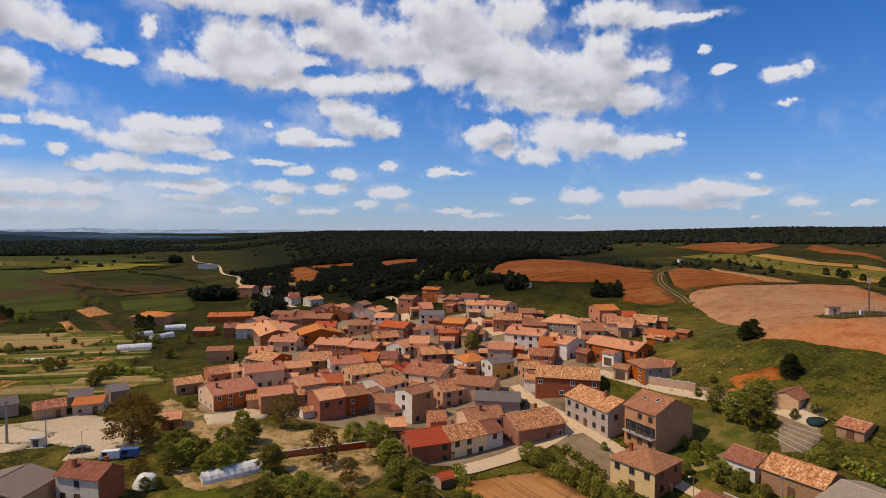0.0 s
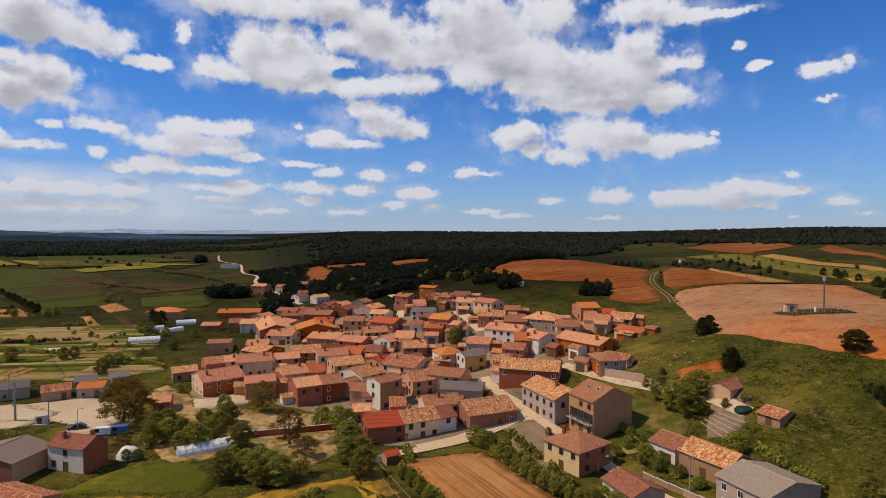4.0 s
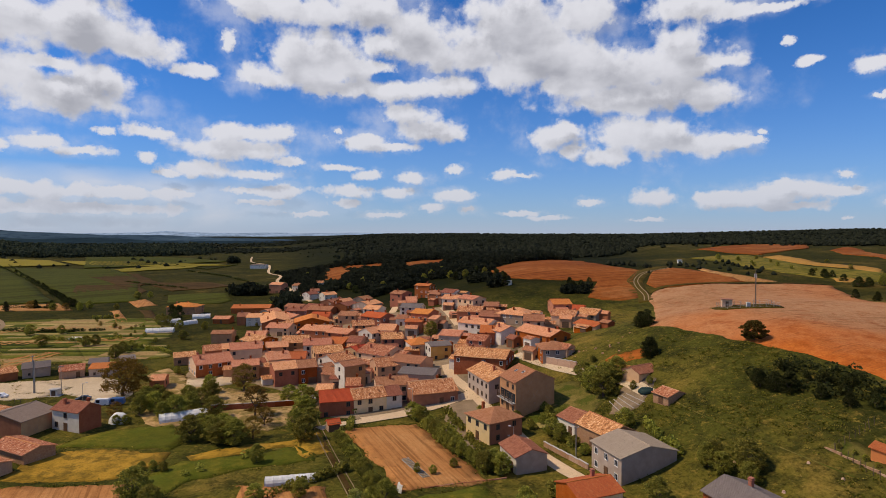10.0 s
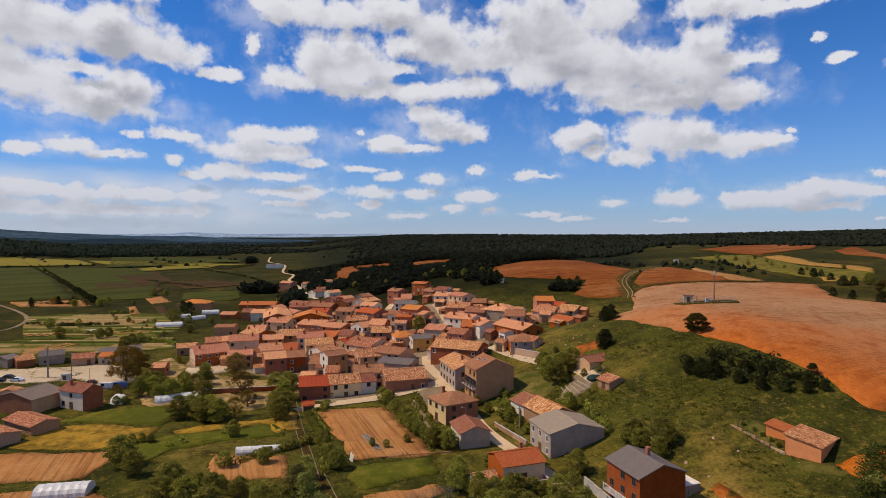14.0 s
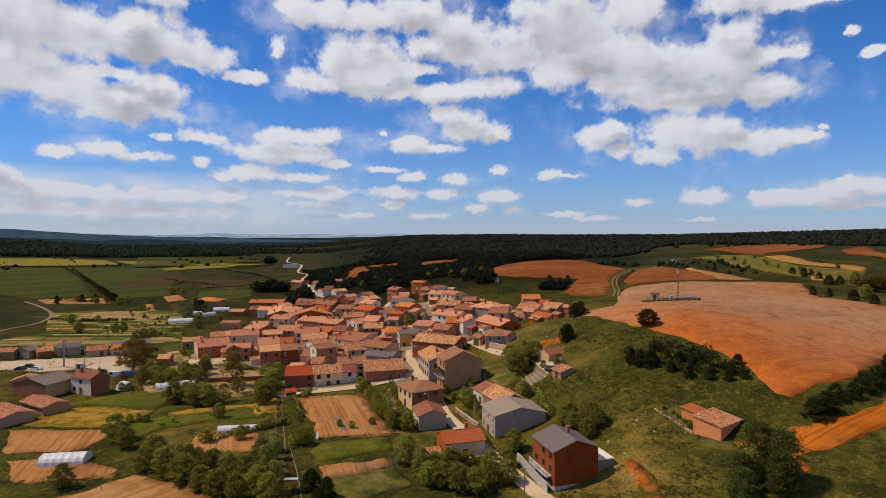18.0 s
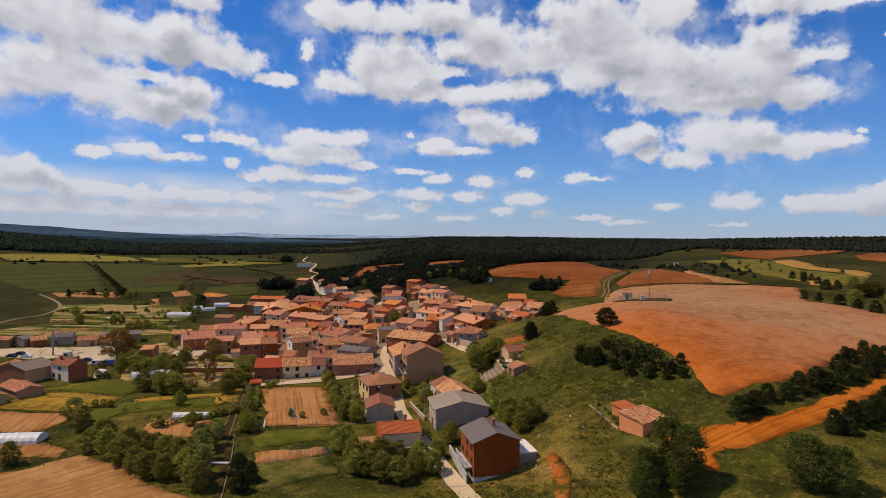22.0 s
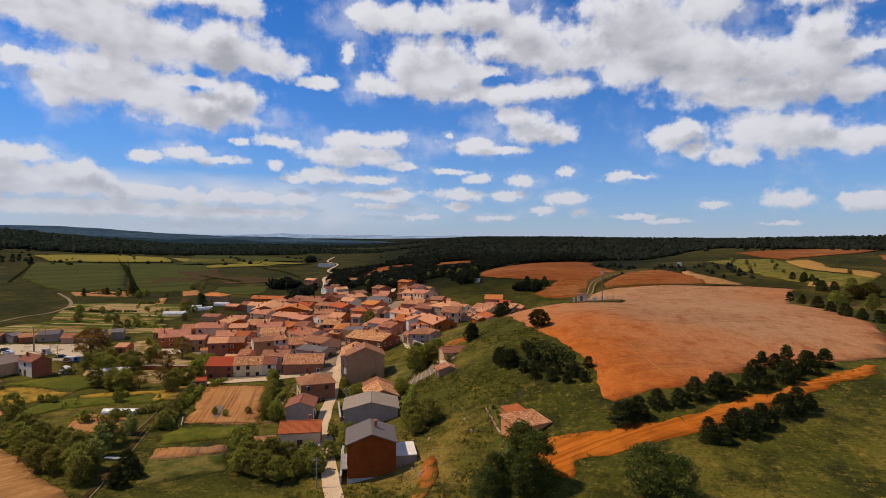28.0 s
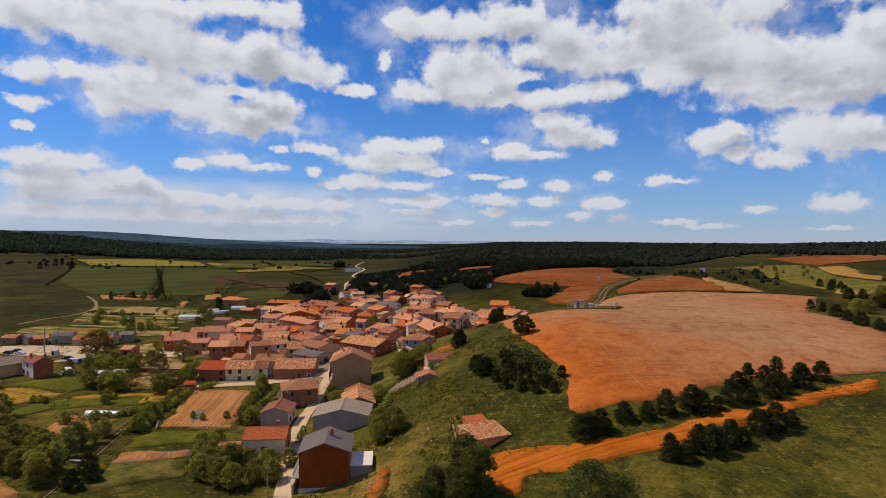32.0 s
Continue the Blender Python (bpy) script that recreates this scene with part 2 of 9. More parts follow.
low_bank = wmath("MULTIPLY", wmath("MINIMUM", wmath("MULTIPLY", wmath("MAXIMUM", low_bank, 0.0), 1.8), 0.78), wmath("ADD", wmath("MULTIPLY", lump.outputs[0], 0.45), 0.55))
wl.new(wmath("MAXIMUM", here.outputs[0], low_bank), mix.inputs["Fac"])
wl.new(back_sky.outputs[0], mix.inputs[1])
wl.new(back_cloud.outputs[0], mix.inputs[2])
wl.new(mix.outputs[0], out.inputs["Surface"])

sun_data = bpy.data.lights.new("sun", "SUN")
sun_data.energy, sun_data.angle, sun_data.color = 5.2, radians(0.5), (1.0, 0.85, 0.64)
sun = new("sun", sun_data)
sun_way = Vector((math.sin(radians(SUN_AZ)) * math.cos(radians(SUN_EL)), math.cos(radians(SUN_AZ)) * math.cos(radians(SUN_EL)), math.sin(radians(SUN_EL))))
sun.matrix_world = look(tuple(sun_way * 300), (0, 0, 0))

# ---- materials ----
def shader(name, rough=0.9, metal=0.0):
    m = bpy.data.materials.new(name)
    m.use_nodes = True
    b = m.node_tree.nodes["Principled BSDF"]
    b.inputs["Roughness"].default_value, b.inputs["Metallic"].default_value = rough, metal
    b.inputs["Specular IOR Level"].default_value = 0.25
    return m, m.node_tree.nodes, m.node_tree.links, b


def tex_noise(nd, ln, vec, scale, detail=4, rough=0.6):
    n = nd.new("ShaderNodeTexNoise")
    n.inputs["Scale"].default_value, n.inputs["Detail"].default_value, n.inputs["Roughness"].default_value = scale, detail, rough
    ln.new(vec, n.inputs["Vector"])
    return n.outputs["Fac"]


def ramp(nd, ln, fac, stops):
    r = nd.new("ShaderNodeValToRGB")
    e = r.color_ramp.elements
    while len(e) < len(stops):
        e.new(0.5)
    for k, (p, c) in enumerate(stops):
        e[k].position, e[k].color = p, (*c, 1)
    ln.new(fac, r.inputs["Fac"])
    return r.outputs["Color"]


def blend(nd, ln, a, b, fac, mode="MIX"):
    m = nd.new("ShaderNodeMix")
    m.data_type, m.blend_type = "RGBA", mode
    for key, v in (("A", a), ("B", b)):
        if isinstance(v, tuple):
            m.inputs[key].default_value = (*v, 1)
        else:
            ln.new(v, m.inputs[key])
    if isinstance(fac, float):
        m.inputs["Factor"].default_value = fac
    else:
        ln.new(fac, m.inputs["Factor"])
    return m.outputs["Result"]


def span(nd, ln, v, a, b, c=0.0, d=1.0):
    m = nd.new("ShaderNodeMapRange")
    for k, x in zip(("From Min", "From Max", "To Min", "To Max"), (a, b, c, d)):
        m.inputs[k].default_value = x
    ln.new(v, m.inputs["Value"])
    return m.outputs[0]


def bump(nd, ln, b, height, strength, dist):
    n = nd.new("ShaderNodeBump")
    n.inputs["Strength"].default_value, n.inputs["Distance"].default_value = strength, dist
    ln.new(height, n.inputs["Height"])
    ln.new(n.outputs[0], b.inputs["Normal"])


def earth(name, stops, big=0.02, small=0.6, rows=0.0, turn=0.0, spots=None, rough=0.95, patch=None):
    """Soil, grass or crop: colours over two sizes of noise, with plough or crop rows where rows (their pitch in metres) is given."""
    m, nd, ln, b = shader(name, rough)
    b.inputs["Specular IOR Level"].default_value = 0.04
    pos = nd.new("ShaderNodeNewGeometry").outputs["Position"]
    n1, n2, n3 = tex_noise(nd, ln, pos, big, 5), tex_noise(nd, ln, pos, small, 6, 0.65), tex_noise(nd, ln, pos, small * 6, 3)
    mix = nd.new("ShaderNodeMath")
    mix.operation = "MULTIPLY_ADD"
    mix.inputs[1].default_value = 0.55
    ln.new(n2, mix.inputs[0])
    half = nd.new("ShaderNodeMath")
    half.operation = "MULTIPLY_ADD"
    half.inputs[1].default_value, half.inputs[2].default_value = 0.75, -0.15
    ln.new(n1, half.inputs[0])
    ln.new(half.outputs[0], mix.inputs[2])
    col = ramp(nd, ln, mix.outputs[0], stops)
    h = n2
    if rows:
        rot = nd.new("ShaderNodeVectorRotate")
        rot.rotation_type = "Z_AXIS"
        rot.inputs["Angle"].default_value = radians(turn)
        ln.new(pos, rot.inputs["Vector"])
        st = nd.new("ShaderNodeVectorMath")
        st.operation = "MULTIPLY"
        st.inputs[1].default_value = (1 / rows, 0.03 / rows, 0)
        ln.new(rot.outputs[0], st.inputs[0])
        furrow = tex_noise(nd, ln, st.outputs[0], 1.0, 4, 0.6)
        dark = blend(nd, ln, col, (0.5, 0.46, 0.42), 1.0, "MULTIPLY")
        col = blend(nd, ln, col, dark, span(nd, ln, furrow, 0.46, 0.62, 0.0, 0.75))
        h = furrow
    if patch:
        col = blend(nd, ln, col, patch, span(nd, ln, tex_noise(nd, ln, pos, 0.22, 7, 0.72), 0.47, 0.58, 0.0, 0.9))
    if spots:
        v = nd.new("ShaderNodeTexVoronoi")
        v.inputs["Scale"].default_value = spots[0]
        ln.new(pos, v.inputs["Vector"])
        f = span(nd, ln, v.outputs["Distance"], 0.25, 0.12)
        col = blend(nd, ln, col, spots[1], f)
    col = blend(nd, ln, col, (0.55, 0.55, 0.55), span(nd, ln, n3, 0.45, 0.65, 0.0, 0.6), "MULTIPLY")
    ln.new(col, b.inputs["Base Color"])
    bump(nd, ln, b, h, 0.6, 0.25)
    return m


def beds(name):
    """Allotments: narrow beds side by side, each its own crop, weeds or bare soil, in plots of uneven length."""
    m, nd, ln, b = shader(name, 1.0)
    b.inputs["Specular IOR Level"].default_value = 0.03
    pos = nd.new("ShaderNodeNewGeometry").outputs["Position"]
    rot = nd.new("ShaderNodeVectorRotate")
    rot.rotation_type = "Z_AXIS"
    rot.inputs["Angle"].default_value = radians(-10)
    ln.new(pos, rot.inputs["Vector"])
    picks = []
    for sx, sy in ((0.045, 0.30), (0.018, 0.09)):
        sc = nd.new("ShaderNodeVectorMath")
        sc.operation = "MULTIPLY"
        sc.inputs[1].default_value = (sx, sy, 0)
        ln.new(rot.outputs[0], sc.inputs[0])
        fl = nd.new("ShaderNodeVectorMath")
        fl.operation = "FLOOR"
        ln.new(sc.outputs[0], fl.inputs[0])
        w = nd.new("ShaderNodeTexWhiteNoise")
        w.noise_dimensions = "2D"
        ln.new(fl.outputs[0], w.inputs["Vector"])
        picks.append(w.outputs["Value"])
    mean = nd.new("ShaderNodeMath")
    mean.operation = "MULTIPLY_ADD"
    mean.inputs[1].default_value = 0.55
    ln.new(picks[0], mean.inputs[0])
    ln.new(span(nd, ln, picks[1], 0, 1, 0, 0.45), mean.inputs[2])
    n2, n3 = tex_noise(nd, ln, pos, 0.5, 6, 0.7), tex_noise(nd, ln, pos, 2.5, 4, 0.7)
    col = ramp(nd, ln, mean.outputs[0], [(0.18, (0.036, 0.046, 0.008)), (0.34, (0.085, 0.095, 0.013)), (0.46, (0.15, 0.140, 0.022)), (0.54, (0.42, 0.30, 0.12)), (0.62, (0.09, 0.105, 0.014)), (0.80, (0.34, 0.22, 0.09))])
    col = blend(nd, ln, col, (0.05, 0.062, 0.005), span(nd, ln, n2, 0.54, 0.68, 0.0, 0.8))
    col = blend(nd, ln, col, (0.5, 0.5, 0.45), span(nd, ln, n3, 0.45, 0.7, 0.0, 0.6), "MULTIPLY")
    ln.new(col, b.inputs["Base Color"])
    bump(nd, ln, b, n3, 0.8, 0.3)
    return m


def plaster(name, stops, grime=(0.42, 0.36, 0.30), scale=0.5, brick=False):
    """Wall finish: patchy render, or courses of brick, a little different on every house."""
    m, nd, ln, b = shader(name, 0.92)
    b.inputs["Specular IOR Level"].default_value = 0.1
    tc = nd.new("ShaderNodeTexCoord").outputs["Object"]
    n1, n2 = tex_noise(nd, ln, tc, scale, 5), tex_noise(nd, ln, tc, 6, 4)
    col = ramp(nd, ln, n1, stops)
    if brick:
        uv = nd.new("ShaderNodeUVMap").outputs[0]
        t = nd.new("ShaderNodeTexBrick")
        t.inputs["Scale"].default_value, t.inputs["Brick Width"].default_value, t.inputs["Row Height"].default_value = 1.0, 0.26, 0.075
        t.inputs["Mortar Size"].default_value = 0.008
        t.inputs["Color1"].default_value, t.inputs["Color2"].default_value, t.inputs["Mortar"].default_value = (1, 1, 1, 1), (0.72, 0.7, 0.68, 1), (0.9, 0.85, 0.8, 1)
        ln.new(uv, t.inputs["Vector"])
        col = blend(nd, ln, col, t.outputs["Color"], 0.8, "MULTIPLY")
        bump(nd, ln, b, t.outputs["Fac"], 0.3, 0.02)
    else:
        bump(nd, ln, b, n2, 0.25, 0.03)
    stain = tex_noise(nd, ln, tc, 1.3, 6, 0.7)
    col = blend(nd, ln, col, grime, span(nd, ln, stain, 0.56, 0.75, 0.0, 0.55))
    rnd = nd.new("ShaderNodeObjectInfo").outputs["Random"]
    hs = nd.new("ShaderNodeHueSaturation")
    ln.new(span(nd, ln, rnd, 0, 1, 0.8, 1.15), hs.inputs["Value"])
    ln.new(span(nd, ln, rnd, 0, 1, 1.1, 0.85), hs.inputs["Saturation"])
    ln.new(col, hs.inputs["Color"])
    ln.new(hs.outputs[0], b.inputs["Base Color"])
    return m


def tiles(name, stops, mottle=1.0, pitch=0.24, course=0.38):
    """Curved clay roof tiles: rolls down the slope, courses across, each tile its own tint, lichen and dirt."""
    m, nd, ln, b = shader(name, 0.88)
    b.inputs["Specular IOR Level"].default_value = 0.12
    uv = nd.new("ShaderNodeUVMap").outputs[0]
    sc = nd.new("ShaderNodeVectorMath")
    sc.operation = "MULTIPLY"
    sc.inputs[1].default_value = (1 / pitch, 1 / course, 1)
    ln.new(uv, sc.inputs[0])
    fl = nd.new("ShaderNodeVectorMath")
    fl.operation = "FLOOR"
    ln.new(sc.outputs[0], fl.inputs[0])
    wn_ = nd.new("ShaderNodeTexWhiteNoise")
    wn_.noise_dimensions = "2D"
    ln.new(fl.outputs[0], wn_.inputs["Vector"])
    tc = nd.new("ShaderNodeTexCoord").outputs["Object"]
    rnd = nd.new("ShaderNodeObjectInfo").outputs["Random"]
    run = nd.new("ShaderNodeVectorMath")
    run.operation = "MULTIPLY_ADD"
    run.inputs[1].default_value = (2.0, 0.62, 1)
    ln.new(uv, run.inputs[0])
    ln.new(span(nd, ln, rnd, 0, 1, 0, 90), run.inputs[2])
    patch = tex_noise(nd, ln, run.outputs[0], 1.0, 6, 0.75)
    mixf = nd.new("ShaderNodeMath")
    mixf.operation = "MULTIPLY_ADD"
    mixf.inputs[1].default_value = 0.5 * mottle
    ln.new(wn_.outputs["Value"], mixf.inputs[0])
    ln.new(span(nd, ln, patch, 0.36, 0.64, 0.5 - 0.5 * mottle, 0.55), mixf.inputs[2])
    col = ramp(nd, ln, mixf.outputs[0], stops)
    hs = nd.new("ShaderNodeHueSaturation")
    ln.new(span(nd, ln, rnd, 0, 1, 0.78, 1.15), hs.inputs["Value"])
    ln.new(span(nd, ln, rnd, 0, 1, 0.488, 0.508), hs.inputs["Hue"])
    ln.new(col, hs.inputs["Color"])
    w = nd.new("ShaderNodeTexWave")
    w.bands_direction = "X"
    w.inputs["Scale"].default_value = 0.314 / pitch
    ln.new(uv, w.inputs["Vector"])
    w2 = nd.new("ShaderNodeTexWave")
    w2.bands_direction, w2.wave_profile = "Y", "SAW"
    w2.inputs["Scale"].default_value = 0.314 / course
    ln.new(uv, w2.inputs["Vector"])
    ad = nd.new("ShaderNodeMath")
    ad.operation = "MULTIPLY_ADD"
    ad.inputs[1].default_value = 0.35
    ln.new(w2.outputs["Fac"], ad.inputs[0])
    ln.new(w.outputs["Fac"], ad.inputs[2])
    bump(nd, ln, b, ad.outputs[0], 0.9, 0.07)
    dirt = blend(nd, ln, hs.outputs[0], (0.09, 0.075, 0.055), span(nd, ln, tex_noise(nd, ln, tc, 2.2, 6, 0.7), 0.56, 0.74, 0.0, 0.6))
    ln.new(dirt, b.inputs["Base Color"])
    return m


def plain(name, c, rough=0.6, metal=0.0, vary=0.15, scale=3.0):
    m, nd, ln, b = shader(name, rough, metal)
    tc = nd.new("ShaderNodeTexCoord").outputs["Object"]
    n = tex_noise(nd, ln, tc, scale, 5)
    col = ramp(nd, ln, n, [(0.3, tuple(x * (1 - vary) for x in c)), (0.7, tuple(min(1, x * (1 + vary)) for x in c))])
    ln.new(col, b.inputs["Base Color"])
    return m


def leaf(name, dark, light):
    m, nd, ln, b = shader(name, 0.85)
    b.inputs["Specular IOR Level"].default_value = 0.08
    g = nd.new("ShaderNodeNewGeometry")
    oi = nd.new("ShaderNodeObjectInfo").outputs["Random"]
    col = ramp(nd, ln, g.outputs["Random Per Island"], [(0.0, dark), (1.0, light)])
    hs = nd.new("ShaderNodeHueSaturation")
    ln.new(span(nd, ln, oi, 0, 1, 0.75, 1.25), hs.inputs["Value"])
    ln.new(span(nd, ln, oi, 0, 1, 0.485, 0.515), hs.inputs["Hue"])
    ln.new(col, hs.inputs["Color"])
    ln.new(hs.outputs[0], b.inputs["Base Color"])
    glow = nd.new("ShaderNodeBsdfTranslucent")
    ln.new(hs.outputs[0], glow.inputs["Color"])
    mix = nd.new("ShaderNodeMixShader")
    mix.inputs["Fac"].default_value = 0.42
    ln.new(b.outputs[0], mix.inputs[1])
    ln.new(glow.outputs[0], mix.inputs[2])
    ln.new(mix.outputs[0], nd["Material Output"].inputs["Surface"])
    return m


def hill_soil():
    """Ploughed hilltop: deep orange where the plough has cut into the clay at the foot, paler and stonier towards the crest, with long harrow streaks."""
    m, nd, ln, b = shader("orange_soil", 1.0)
    b.inputs["Specular IOR Level"].default_value = 0.03
    pos = nd.new("ShaderNodeNewGeometry").outputs["Position"]
    n1, n2, n3 = tex_noise(nd, ln, pos, 0.022, 5, 0.6), tex_noise(nd, ln, pos, 0.5, 6, 0.7), tex_noise(nd, ln, pos, 2.2, 4, 0.7)
    rot = nd.new("ShaderNodeVectorRotate")
    rot.rotation_type = "Z_AXIS"
    rot.inputs["Angle"].default_value = radians(-28)
    ln.new(pos, rot.inputs["Vector"])
    st = nd.new("ShaderNodeVectorMath")
    st.operation = "MULTIPLY"
    st.inputs[1].default_value = (0.08, 2.6, 1)
    ln.new(rot.outputs[0], st.inputs[0])
    streak = tex_noise(nd, ln, st.outputs[0], 1.0, 5, 0.65)
    dt = nd.new("ShaderNodeVectorMath")
    dt.operation = "DOT_PRODUCT"
    dt.inputs[1].default_value = (0.5, 0.866, 0)
    ln.new(pos, dt.inputs[0])
    up = nd.new("ShaderNodeMath")
    up.operation = "MULTIPLY_ADD"
    up.inputs[1].default_value = 130.0
    ln.new(n1, up.inputs[0])
    ln.new(dt.outputs["Value"], up.inputs[2])
    f = span(nd, ln, up.outputs[0], 204, 262, 0.0, 0.92)
    sx = nd.new("ShaderNodeSeparateXYZ")
    ln.new(pos, sx.inputs[0])
    east = nd.new("ShaderNodeMath")
    east.operation = "MULTIPLY_ADD"
    east.inputs[1].default_value = 60.0
    ln.new(n1, east.inputs[0])
    ln.new(sx.outputs["X"], east.inputs[2])
    back = nd.new("ShaderNodeMath")
    back.operation = "MULTIPLY"
    ln.new(f, back.inputs[0])
    ln.new(span(nd, ln, east.outputs[0], 200, 232, 1.0, 0.6), back.inputs[1])
    f = back.outputs[0]
    patchy = span(nd, ln, tex_noise(nd, ln, pos, 0.045, 4, 0.6), 0.44, 0.58)
    low = ramp(nd, ln, n2, [(0.3, (0.40, 0.098, 0.018)), (0.7, (0.52, 0.16, 0.032))])
    high = ramp(nd, ln, n2, [(0.3, (0.35, 0.180, 0.085)), (0.7, (0.46, 0.265, 0.135))])
    col = blend(nd, ln, low, high, f)
    dark = nd.new("ShaderNodeMath")
    dark.operation = "MULTIPLY"
    ln.new(span(nd, ln, streak, 0.47, 0.62, 0.05, 0.6), dark.inputs[0])
    ln.new(patchy, dark.inputs[1])
    col = blend(nd, ln, col, (0.13, 0.045, 0.016), dark.outputs[0])
    col = blend(nd, ln, col, (0.24, 0.050, 0.007), span(nd, ln, tex_noise(nd, ln, pos, 0.16, 7, 0.75), 0.50, 0.66, 0.0, 0.6))
    col = blend(nd, ln, col, (0.5, 0.45, 0.42), span(nd, ln, n3, 0.46, 0.70, 0.0, 0.6), "MULTIPLY")
    ln.new(col, b.inputs["Base Color"])
    bump(nd, ln, b, n2, 0.7, 0.3)
    return m


